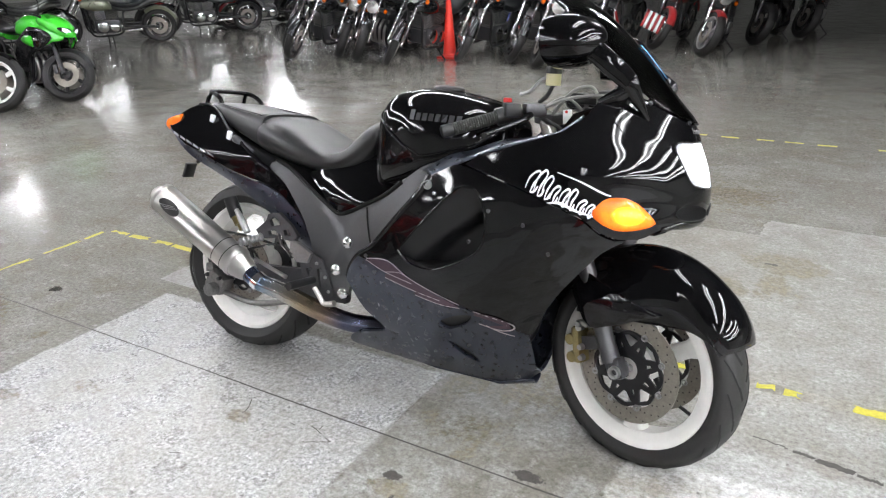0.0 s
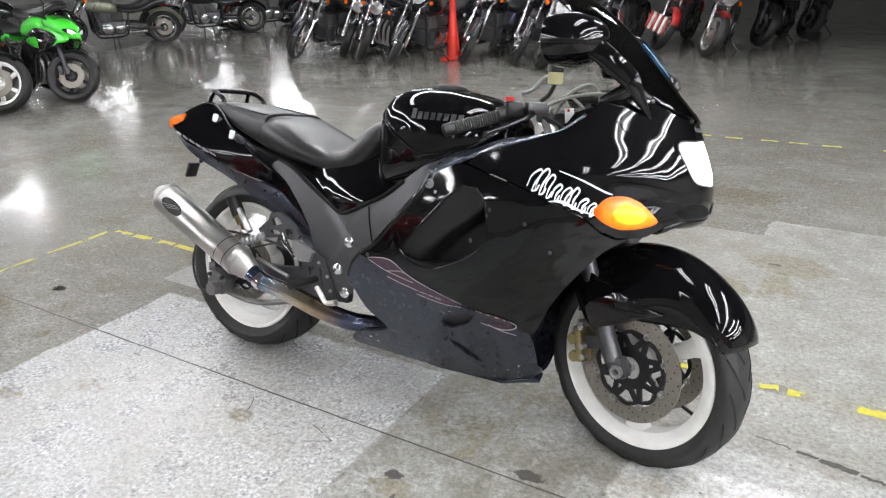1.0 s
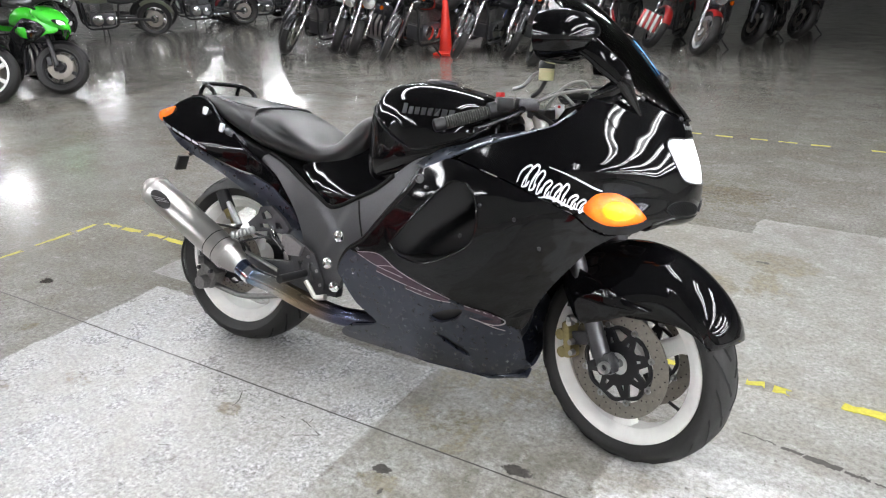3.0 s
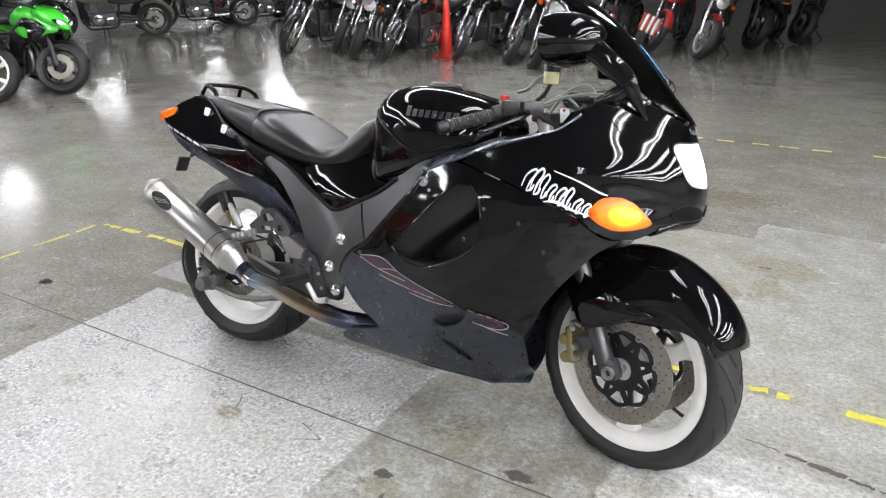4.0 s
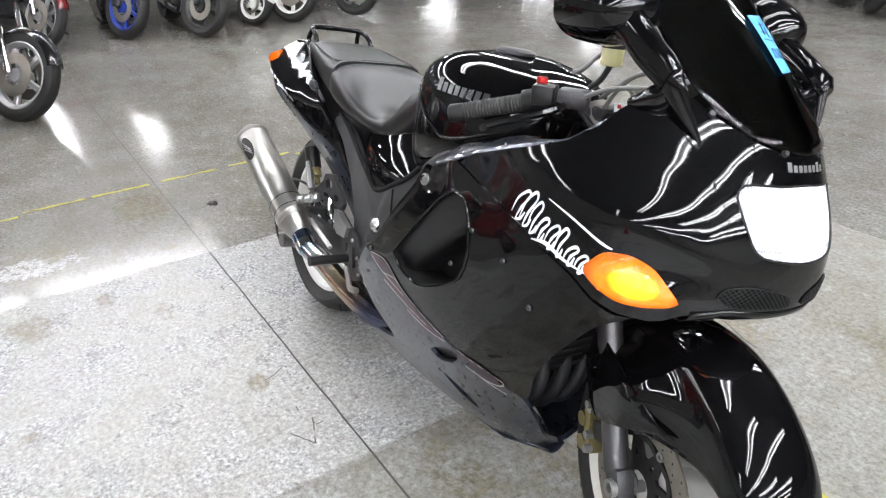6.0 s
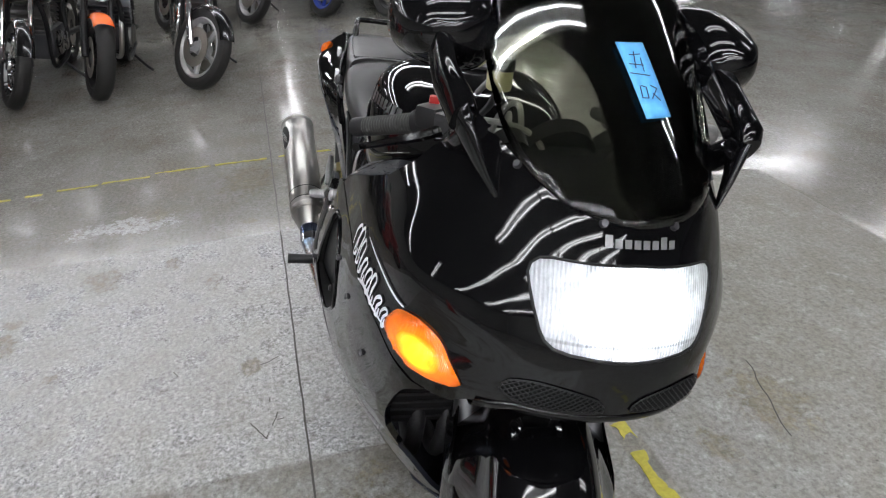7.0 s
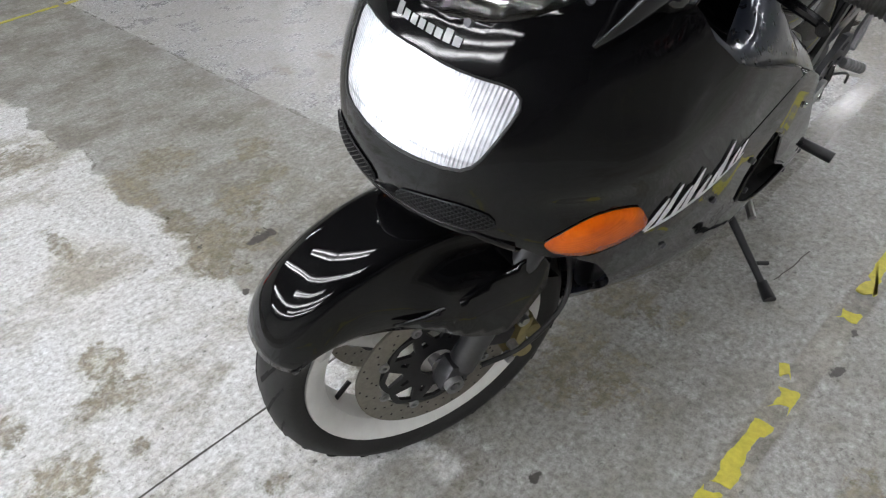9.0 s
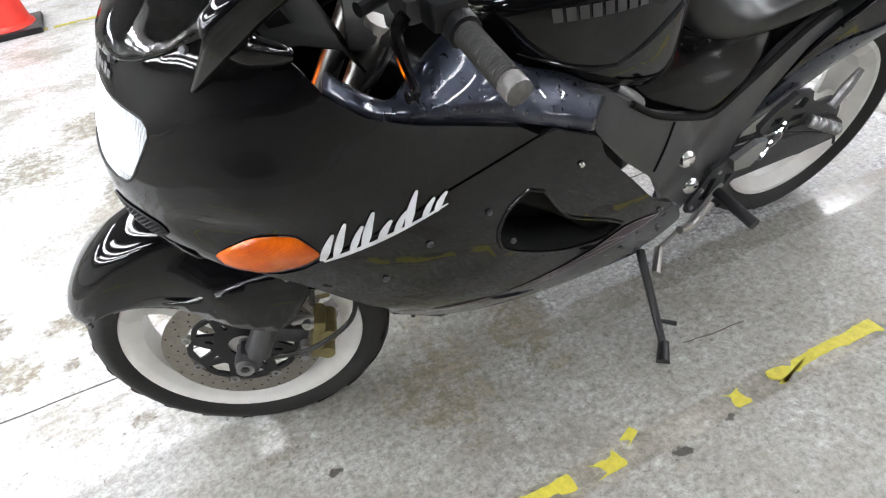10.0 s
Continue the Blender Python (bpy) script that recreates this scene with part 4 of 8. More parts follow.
def build_fairing():
    cowl = part("upper_cowl", upper_cowl(), GLOSS, bike, "gloss black upper cowl")
    lamp = sheet([(s_front(v, w) * STRETCH * 0.998, 0.85 + (w - 0.85) * 0.996) for v, w in rounded(LAMP, 0.012)], [], lambda x, y: skin_out(x, y, -0.003), 0.014)
    part("headlight", lamp, LAMP_LENS, bike, "lit rectangular headlamp lens")
    bm = bmesh.new()
    tube(bm, [skin_out(s_front(v, w) * STRETCH, w, -0.001) for v, w in rounded(LAMP + LAMP[:1], 0.02)], 0.0022, 6, smooth=False, caps=False)
    part("headlight_seal", bm, SATIN_BLACK, bike)
    for right in (False, True):
        tag = -1 if right else 1
        hole = DUCT if right else DUCT_LEFT
        side = skin_sheet(side_outline(SIDE_PANEL), [side_outline(hole, 0.012)], right=right, rim=0.012)
        panel = part("side_fairing", side, GLOSS, bike, "gloss black side panel with air duct")
        sunk = lambda x, y: skin_out(x, y, -0.005 - 0.030 * min(1.0, max(0.0, (1.35 - x / STRETCH) / 0.3)) - 0.050 * min(1.0, max(0.0, (1.13 - x / STRETCH) / 0.05)))
        duct = sheet(side_outline(hole, 0.012), [], sunk, 0.014)
        part("duct_floor", mirror_y(duct) if right else duct, SATIN_BLACK if right else MATTE, panel, "black duct recess with a vane")
        bm = bmesh.new()
        wall = [[bm.verts.new((p.x, p.y * tag, p.z)) for p in (skin_out(x, w, -0.003), sunk(x, w))] for x, w in side_outline(hole, 0.012)]
        skin(bm, wall + wall[:1], closed=False, caps=False)
        part("duct_wall", bm, MATTE, panel, solid=0.002)
        rim = [skin_out(x, w, 0.001) for x, w in side_outline(hole + hole[:1], 0.02)]
        bm = bmesh.new()
        loopline(bm, [(p.x, p.y * tag, p.z) for p in rim], 0.003)
        part("duct_lip", bm, GLOSS_TRIM, panel)
        lower = skin_sheet(side_outline(LOWER), [side_outline(q, 0.01) for q in SLOTS], right=right, rim=0.010)
        low = part("lower_fairing", lower, SLATE, bike, "slate blue-grey metallic lower fairing")
        for q in SLOTS:
            bm = skin_sheet(side_outline(q, 0.01), lift=-0.014, right=right)
            part("vent_recess", bm, SATIN_BLACK, low, "black vent opening")
        # indicator lens, bulging a little
        outline = side_outline(SIGNAL if right else SIGNAL_LEFT, 0.008)
        cx, cw = sum(p[0] for p in outline) / len(outline), sum(p[1] for p in outline) / len(outline)
        rim = np.array(outline)
        bm = sheet(outline, [], lambda x, y: skin_out(x, y, 0.002 + 0.011 * (1 - math.exp(-np.hypot(rim[:, 0] - x, rim[:, 1] - y).min() / 0.012))), 0.008)
        part("turn_signal", mirror_y(bm) if right else bm, AMBER_LIT if right else AMBER_DARK, bike, "lit amber turn signal lens" if right else "orange turn signal lens")
        # brush-script lettering, as plain strokes; the right side adds a painted highlight
        strokes = []
        if right:
            for i, (lean, h, fat) in enumerate(((0.030, 0.046, 1.0), (0.026, 0.056, 1.1), (0.020, 0.050, 0.9), (0.018, 0.034, 1.1), (0.020, 0.036, 0.9), (0.016, 0.044, 1.0), (0.018, 0.026, 1.1), (0.015, 0.024, 0.9))):
                u, w = 1.166 + 0.0225 * i, 0.764 - 0.0066 * i
                strokes.append(([(u, w), (u + 0.3 * lean, w + 0.62 * h), (u + lean, w + h), (u + lean + 0.006, w + 0.80 * h), (u + 0.72 * lean, w + 0.30 * h), (u + 0.45 * lean, w - 0.010)], [0.002, 0.0045 * fat, 0.006 * fat, 0.004, 0.0055 * fat, 0.002]))
                strokes.append(([(u + 0.45 * lean, w - 0.010), (u + 0.85 * lean, w - 0.006), (u + 1.1 * lean, w + 0.008)], [0.003, 0.006, 0.003]))
            strokes.append(([(1.228, 0.733), (1.262, 0.736), (1.300, 0.722), (1.346, 0.712)], [0.002, 0.008, 0.006, 0.002]))
            # upper stroke: reflected highlight along the cowl edge, painted white
            strokes.append(([(1.244, 0.812), (1.303, 0.795), (1.358, 0.773), (1.378, 0.768)], [0.002, 0.004, 0.005, 0.003]))
        else:
            for x0, tall, fat in ((1.322, 0.050, 1.0), (1.303, 0.062, 1.0), (1.280, 0.044, 0.9), (1.262, 0.060, 1.1), (1.238, 0.030, 1.0), (1.214, 0.032, 0.9), (1.196, 0.058, 1.1), (1.170, 0.028, 0.9), (1.150, 0.026, 0.9)):
                base = 0.690 + (1.335 - x0) * 0.26
                strokes.append(([(x0 + 0.010, base - 0.004), (x0, base + tall * 0.55), (x0 - 0.010, base + tall)], [0.008 * fat, 0.013 * fat, 0.009 * fat, 0.004]))
            strokes.append(([(1.330, 0.686), (1.30, 0.697), (1.24, 0.714), (1.140, 0.741)], [0.003, 0.009, 0.008, 0.003]))
        lift_decal("lettering", right, strokes, DECAL_WHITE, cowl, "white brush-script lettering as plain strokes, right side with a painted highlight line")
        # model mark on the lower panel: slanted bars with thin edges
        bars = [([(0.690, 0.487), (0.76, 0.480), (0.83, 0.452)], [0.012, 0.034, 0.014]), ([(0.75, 0.452), (0.83, 0.442), (0.92, 0.416)], [0.012, 0.030, 0.012]),
                ([(0.85, 0.420), (0.92, 0.412), (0.985, 0.400)], [0.010, 0.024, 0.008]), ([(1.03, 0.388), (1.09, 0.380), (1.122, 0.362), (1.07, 0.352)], [0.010, 0.018, 0.014, 0.008])]
        lift_decal("model_mark", right, bars, DECAL_GREY, low, "dark purple-grey slanted mark")
        edge = [([(0.682, 0.492), (0.76, 0.499), (0.835, 0.458), (0.99, 0.408)], [0.0026, 0.0026]), ([(0.682, 0.488), (0.75, 0.463), (0.84, 0.444)], [0.0024, 0.0024]),
                ([(0.75, 0.446), (0.83, 0.427), (0.93, 0.410)], [0.0024, 0.0024]), ([(0.75, 0.463), (0.80, 0.470), (0.835, 0.458)], [0.002, 0.002]), ([(0.85, 0.412), (0.93, 0.398), (0.99, 0.398)], [0.002, 0.002]),
                ([(1.03, 0.396), (1.125, 0.374), (1.134, 0.356), (1.10, 0.345), (1.04, 0.358)], [0.003, 0.004, 0.003]), ([(1.06, 0.355), (1.10, 0.338), (1.132, 0.330)], [0.004, 0.003])]
        lift_decal("model_mark_line", right, edge, PINSTRIPE, low, "thin mauve outline")
        # inner cockpit panel
        rim = [(1.285, 0.950), (1.24, 0.913), (1.18, 0.888), (1.114, 0.865), (1.02, 0.830), (0.96, 0.803), (0.93, 0.788), (0.872, 0.760)]
        inner = [(1.262, 0.195, 0.945), (1.195, 0.222, 0.895), (1.165, 0.212, 0.908), (1.11, 0.192, 0.940), (1.06, 0.185, 0.950), (0.97, 0.185, 0.862), (0.88, 0.185, 0.815), (0.785, 0.19, 0.752)]
        if right:
            inner = [(u, v, w - 0.075 * math.exp(-((u - 1.07) / 0.09) ** 2)) for u, v, w in inner]
        a = [skin_out(s_side(u, w) * STRETCH, w, -0.011) for u, w in flat_line(rim, 5)]
        b = smooth_line(inner, 5)
        bm = bmesh.new()
        rings = [[bm.verts.new((p.x + (q.x - p.x) * t, (p.y + (q.y - p.y) * t) * tag, p.z + (q.z - p.z) * t + 0.012 * math.sin(math.pi * t))) for t in (0, 0.2, 0.4, 0.6, 0.8, 1)] for p, q in zip(a, b)]
        skin(bm, rings, closed=False)
        part("inner_panel", bm, SLATE, bike, "slate blue-grey inner cockpit panel", solid=0.003)
        bm = bmesh.new()
        tube(bm, [(0.75, 0.172 * tag, 0.735), (0.725, 0.182 * tag, 0.715), (0.70, 0.180 * tag, 0.690), (0.69, 0.165 * tag, 0.680)], [0.005, 0.007, 0.007, 0.005] if right else [0.010, 0.013, 0.013, 0.010], 10)
        part("frame_elbow", bm, ALLOY, bike, "bright alloy elbow")
        # mirror: base fin, stalk, shell and glass
        bm = bmesh.new()
        rings = []
        for c, a, b in (((1.424, 0.166, 0.956), 0.004, 0.003), ((1.406, 0.186, 0.988), 0.012, 0.008), ((1.388, 0.203, 1.020), 0.020, 0.011), ((1.374, 0.213, 1.043), 0.026, 0.012), ((1.364, 0.215, 1.055), 0.024, 0.010)):
            rings.append([bm.verts.new((c[0] + 0.78 * a * math.cos(q), (c[1] + b * math.sin(q)) * tag, c[2] + 0.62 * a * math.cos(q))) for q in (2 * math.pi * n / 16 for n in range(16))])
        skin(bm, rings)
        tube(bm, [(1.385, 0.196 * tag, 1.035), (1.35, 0.198 * tag, 1.01), (1.305, 0.203 * tag, 0.99)], [0.018, 0.022, 0.010], 10)
        part("mirror_base", bm, GLOSS, bike, "gloss black mirror base fin")
        mirror = new("mirror")
        mirror.parent = bike
        bm = bmesh.new()
        rings = []
        arm = (((1.380, 0.212, 1.042), 0.022, 0.016), ((1.364, 0.216, 1.056), 0.026, 0.015), ((1.333, 0.228, 1.080), 0.027, 0.013), ((1.296, 0.230, 1.108), 0.027, 0.013), ((1.262, 0.228, 1.124), 0.027, 0.015))
        if not right:
            arm = (((1.392, 0.212, 1.036), 0.020, 0.016), ((1.382, 0.211, 1.050), 0.026, 0.020), ((1.345, 0.210, 1.073), 0.027, 0.018), ((1.300, 0.211, 1.098), 0.027, 0.018), ((1.262, 0.214, 1.115), 0.027, 0.018))
        for c, a, b in arm:
            ring = []
            for t in range(14):
                q = 2 * math.pi * t / 14
                cc, ss = math.cos(q), math.sin(q)
                e = a * math.copysign(abs(cc) ** 0.5, cc)
                ring.append(bm.verts.new((c[0] + e * 0.5, (c[1] + b * math.copysign(abs(ss) ** 0.7, ss)) * tag, c[2] + e * 0.87)))
            rings.append(ring)
        skin(bm, rings)
        part("stalk", bm, GLOSS, mirror)
        bm = bmesh.new()
        ax = pose(1.224, -0.208, 1.138, 0, -4, -10) if right else pose(1.222, 0.226, 1.137, 0, -4, 10)
        wide, fall = (0.080, 0.12) if right else (0.064, 0.26)
        rings = []
        for d, ky, kz in ((-0.062, 0.84, 0.86), (-0.057, 0.97, 0.97), (-0.03, 1.0, 1.0), (0.01, 0.95, 0.94), (0.04, 0.82, 0.80), (0.064, 0.60, 0.58), (0.078, 0.36, 0.34), (0.084, 0.12, 0.11)):
            ring = []
            for t in range(28):
                a = 2 * math.pi * t / 28
                c, s = math.cos(a), math.sin(a)
                yy = wide * ky * math.copysign(abs(c) ** 0.72, c)
                zz = 0.067 * kz * math.copysign(abs(s) ** 0.75, s)
                ring.append(bm.verts.new(ax @ Vector((d, yy, zz * (1 - fall * yy * tag / 0.08) - 0.06 * max(0.0, d)))))
            rings.append(ring)
        skin(bm, rings)
        part("shell", bm, GLOSS, mirror, "gloss black mirror shell")
        bm = bmesh.new()
        g = []
        for t in range(28):
            a = 2 * math.pi * t / 28
            c, s = math.cos(a), math.sin(a)
            yy = 0.8 * wide * math.copysign(abs(c) ** 0.72, c)
            g.append(bm.verts.new(ax @ Vector((-0.0635, yy, 0.055 * math.copysign(abs(s) ** 0.75, s) * (1 - fall * yy * tag / 0.08)))))
        bm.faces.new(g)
        part("mirror_glass", bm, MIRROR, mirror, "mirror glass", smooth=False)
        # fairing fasteners
        for u, w in ((1.171, 0.667), (1.02, 0.60), (0.90, 0.715), (1.24, 0.60), (0.68, 0.50), (1.07, 0.69), (1.115, 0.17), (0.66, 0.43)):
            p = skin_out(s_side(u, w) * STRETCH, w, 0.001)
            bm = bmesh.new()
            rod(bm, (p.x, p.y * tag, p.z), (p.x, (p.y + 0.004) * tag, p.z), 0.006, 10, 0.0045)
            part("fastener", bm, CHROME if w > 0.71 else DARK_ALLOY, bike)
    for v, w in ((0.05, 0.958), (-0.05, 0.958), (0.143, 0.999), (-0.143, 0.999)):
        p, q = skin_out(s_front(v, w) * STRETCH, w, 0.0), skin_out(s_front(v, w) * STRETCH, w, 0.006)
        bm = bmesh.new()
        rod(bm, p, q, 0.006, 12, 0.0045)
        part("screen_screw", bm, DARK_ALLOY, bike)
    # maker's badge as plain bars
    for i in range(8):
        bm = bmesh.new()
        v = -0.048 + 0.0128 * i
        h = 0.007 if i in (0, 6) else 0.005
        q = [skin_out(s_front(a, b) * STRETCH, b, 0.002) for a, b in ((v, 0.932), (v + 0.0095, 0.932), (v + 0.0095, 0.932 + 2 * h), (v, 0.932 + 2 * h))]
        bm.faces.new([bm.verts.new(p) for p in q])
        part("badge_bar", bm, BADGE_GREY, cowl, "silver bar of the maker's mark")
    # chin: grille under the lamp
    bm = bmesh.new()
    rings = []
    for k in range(25):
        v = -0.17 + 0.34 * k / 24
        p = skin_out(s_front(v, 0.711) * STRETCH, 0.711)
        rings.append([bm.verts.new((p.x - d, p.y * (1 - 0.5 * d), 0.713 - z - 0.4 * max(0.0, abs(v) - 0.13))) for d, z in ((0.0, 0.0), (0.004, 0.012), (0.018, 0.022), (0.05, 0.022), (0.12, 0.010))])
    skin(bm, rings, closed=False)
    part("chin", bm, GLOSS, bike, "gloss black chin", solid=0.003)
    mouth = rounded([(0.020, 0.722), (0.06, 0.719), (0.10, 0.718), (0.13, 0.720), (0.148, 0.731), (0.140, 0.748), (0.11, 0.756), (0.07, 0.752), (0.03, 0.740)], 0.008)

    def inside(v, w):
        hit = False
        for (a, b), (c, d) in zip(mouth, mouth[1:] + mouth[:1]):
            if (b > w) != (d > w) and v < a + (w - b) / (d - b) * (c - a):
                hit = not hit
        return hit

    for tag in (1, -1):
        bm = sheet([(s_front(v, w) * STRETCH, w) for v, w in mouth], [], lambda x, y: skin_out(x, y, 0.001), 0.01)
        grille = part("chin_grille", bm if tag > 0 else mirror_y(bm), MATTE, bike, "black mesh intake")
        bm = bmesh.new()
        for way in (1, -1):
            for k in range(-12, 40):
                run = []
                for i in range(60):
                    w = 0.708 + 0.0009 * i
                    v = 0.0085 * k + way * (w - 0.73) * 1.1
                    if inside(v, w):
                        p = skin_out(s_front(v, w) * STRETCH, w, 0.0035)
                        run.append((p.x, p.y * tag, p.z))
                if len(run) > 4:
                    tube(bm, run[::4] + run[-1:], 0.0009, 4, smooth=False, caps=False)
        part("mesh", bm, SATIN_BLACK, grille, "dark wire mesh")
        bm = bmesh.new()
        ring = [skin_out(s_front(v, w) * STRETCH, w, 0.002) for v, w in mouth + mouth[:1]]
        loopline(bm, [(p.x, p.y * tag, p.z) for p in ring], 0.0012)
        part("grille_lip", bm, SATIN_BLACK, grille)
    build_screen()


def loopline(bm, pts, r):
    tube(bm, pts, r, 8, smooth=False, caps=False)


SCREEN_W = [0.955, 0.97, 1.01, 1.065, 1.145, 1.21, 1.265, 1.31]
SCREEN_U = [1.509, 1.497, 1.457, 1.406, 1.331, 1.259, 1.178, 1.088]


def screen_at(v, w):
    return Vector((cat(SCREEN_W, SCREEN_U, w) - (2.1 + 1.0 * max(0.0, w - 1.0) * 4) * v * v, v, w))


def build_screen():
    out = [(0.0, 0.957), (0.05, 0.961), (0.09, 0.971), (0.12, 0.986), (0.142, 1.004), (0.160, 1.04), (0.168, 1.10), (0.168, 1.18), (0.158, 1.25), (0.12, 1.29), (0.06, 1.303)]
    out += [(0.0, 1.306)] + [(-v, w) for v, w in out[:0:-1]]
    bm = sheet(rounded(out, 0.012), [], lambda v, w: screen_at(v, w) + Vector((0.002, 0, 0.001)), 0.014)
    part("windscreen", bm, SMOKED, bike, "dark smoked acrylic windscreen", solid=0.0015)
    # blue tape stuck on the screen
    a, b, c, d = (-0.005, 1.147), (0.026, 1.066), (0.070, 1.069), (0.040, 1.150)
    bm = bmesh.new()
    rows = []
    for i in range(9):
        t = i / 8
        row = []
        for j in range(4):
            k = j / 3
            v = (a[0] + (d[0] - a[0]) * k) * (1 - t) + (b[0] + (c[0] - b[0]) * k) * t
            w = (a[1] + (d[1] - a[1]) * k) * (1 - t) + (b[1] + (c[1] - b[1]) * k) * t
            row.append(bm.verts.new(screen_at(v, w) + Vector((0.007, 0, 0.005))))
        rows.append(row)
    skin(bm, rows, closed=False)
    tape = part("tape_label", bm, TAPE, bike, "blue masking tape with dark pen marks", solid=0.0006)
    for v0, w0, v1, w1 in ((0.012, 1.134, 0.030, 1.136), (0.010, 1.124, 0.034, 1.124), (0.020, 1.138, 0.020, 1.120), (0.030, 1.132, 0.033, 1.117), (0.010, 1.114, 0.042, 1.113),
                           (0.022, 1.101, 0.024, 1.088), (0.024, 1.101, 0.032, 1.100), (0.023, 1.088, 0.033, 1.088), (0.032, 1.100, 0.034, 1.088), (0.040, 1.102, 0.050, 1.099), (0.050, 1.099, 0.040, 1.088), (0.042, 1.094, 0.054, 1.086)):
        bm = bmesh.new()
        tube(bm, [screen_at(v0, w0) + Vector((0.0085, 0, 0.006)), screen_at(v1, w1) + Vector((0.0085, 0, 0.006))], 0.0007, 5, smooth=False)
        part("pen_mark", bm, INK, tape)
    # black dash behind the screen
    bm = bmesh.new()
    rows = []
    for u, w, h in ((1.455, 0.935, 0.09), (1.40, 0.955, 0.125), (1.34, 0.975, 0.15), (1.28, 0.975, 0.165), (1.23, 0.955, 0.17), (1.20, 0.91, 0.17)):
        rows.append([bm.verts.new((u, h * k / 5, w + 0.012 * math.cos(k / 5 * 1.4))) for k in range(-5, 6)])
    skin(bm, rows, closed=False)
    part("dash", bm, MATTE, bike, "satin black instrument panel", solid=0.003)
    for v, r in ((0.07, 0.05), (-0.03, 0.055), (-0.105, 0.028)):
        bm = bmesh.new()
        m = pose(1.285, v, 0.985, 0, -62, 0)
        lathe(bm, [(r, -0.02), (r, 0.006), (r * 0.92, 0.010), (r * 0.9, 0.004), (0.0, 0.004)], 24, "Z")
        bm.transform(m)
        part("gauge", bm, MATTE, bike, "round instrument")


build_fairing()


TANK_POWER = 3.6


def build_tank_seat():
    tank = [(0.585, 0.70, 0.895, 0.10), (0.597, 0.675, 0.930, 0.135), (0.615, 0.66, 0.957, 0.160), (0.655, 0.67, 0.985, 0.184), (0.75, 0.70, 1.001, 0.198), (0.86, 0.73, 0.988, 0.188),
            (0.94, 0.77, 0.966, 0.160), (1.0, 0.82, 0.93, 0.115), (1.02, 0.84, 0.90, 0.07)]
    bm = bmesh.new()
    loft(bm, resample(tank, 36), 56, TANK_POWER)
    ob = part("fuel_tank", bm, GLOSS, bike, "gloss black fuel tank")
    def on_tank(u, w, tag, lift=0.0):
        lo, hi, a = (cat([q[0] for q in tank], [q[n] for q in tank], u) for n in (1, 2, 3))
        mid, h = (lo + hi) / 2, (hi - lo) / 2
        return (u, (a * max(0.0, 1 - min(1.0, abs((w - mid) / h)) ** TANK_POWER) ** (1 / TANK_POWER) + lift) * tag, w)

    # maker's badge on both flanks, plain bars
    for tag in (1, -1):
        for i in range(8):
            bm = bmesh.new()
            u = 0.745 + 0.0205 * i
            z0, z1 = 0.905, 0.926 if i else 0.934
            bm.faces.new([bm.verts.new(on_tank(uu, ww, tag, 0.002)) for uu, ww in ((u, z0), (u + 0.015, z0), (u + 0.017, z1), (u + 0.002, z1))])
            part("badge_bar", bm, DECAL_DIM, ob, "dark silver bar of the maker's mark")
    bm = bmesh.new()
    lathe(bm, [(0.048, 0.0), (0.048, 0.006), (0.04, 0.012), (0.0, 0.012)], 28, "Z")
    bm.transform(pose(0.76, 0, 1.0))
    part("fuel_cap", bm, DARK_ALLOY, ob)

    # pressed edge round the knee recess, and the seam above the frame
    for tag in (1, -1):
        bm = bmesh.new()
        tube(bm, [on_tank(u, w, tag) for u, w in ((0.608, 0.925), (0.622, 0.903), (0.662, 0.872), (0.725, 0.832), (0.783, 0.805))], [0.002, 0.0045, 0.005, 0.005, 0.003], 10)
        part("pressed_edge", bm, GLOSS_TRIM, ob)
        bm = bmesh.new()
        tube(bm, [on_tank(u, w, tag, 0.001) for u, w in ((0.783, 0.805), (0.83, 0.812), (0.89, 0.832), (0.95, 0.855))], [0.003, 0.0045, 0.0045, 0.003], 10)
        part("lower_seam", bm, GLOSS_TRIM, ob)
    seat = [(-0.195, 0.868, 0.884, 0.075), (-0.16, 0.85, 0.894, 0.105), (-0.10, 0.835, 0.897, 0.125), (0.0, 0.795, 0.884, 0.140), (0.08, 0.765, 0.876, 0.148), (0.13, 0.745, 0.874, 0.152)]
    bm = bmesh.new()
    loft(bm, resample(seat, 18), 48, 5.0)
    st = part("seat", bm, VINYL, bike, "black vinyl dual seat")
    rider = [(0.105, 0.745, 0.866, 0.150), (0.135, 0.735, 0.872, 0.160), (0.18, 0.725, 0.866, 0.166), (0.25, 0.712, 0.838, 0.168), (0.33, 0.702, 0.803, 0.160), (0.40, 0.70, 0.784, 0.152), (0.46, 0.703, 0.800, 0.150),
             (0.505, 0.712, 0.840, 0.152), (0.540, 0.732, 0.874, 0.152), (0.568, 0.757, 0.889, 0.150), (0.592, 0.79, 0.888, 0.146), (0.606, 0.82, 0.876, 0.132)]
    bm = bmesh.new()
    rings = []
    for u, lo, hi, a in resample(rider, 34):
        mid, h = (lo + hi) / 2, (hi - lo) / 2
        dish = 0.034 * math.exp(-((u - 0.34) / 0.16) ** 2)
        ring = []
        for k in range(40):
            t = 2 * math.pi * k / 40
            c, s = math.cos(t), math.sin(t)
            y = a * math.copysign(abs(c) ** (2 / 3.0), c)
            z = mid + h * math.copysign(abs(s) ** (2 / 3.0), s)
            if s > 0:
                z -= dish * (1 - (y / a) ** 2) * 0.5
            ring.append(bm.verts.new((u, y, z)))
        rings.append(ring)
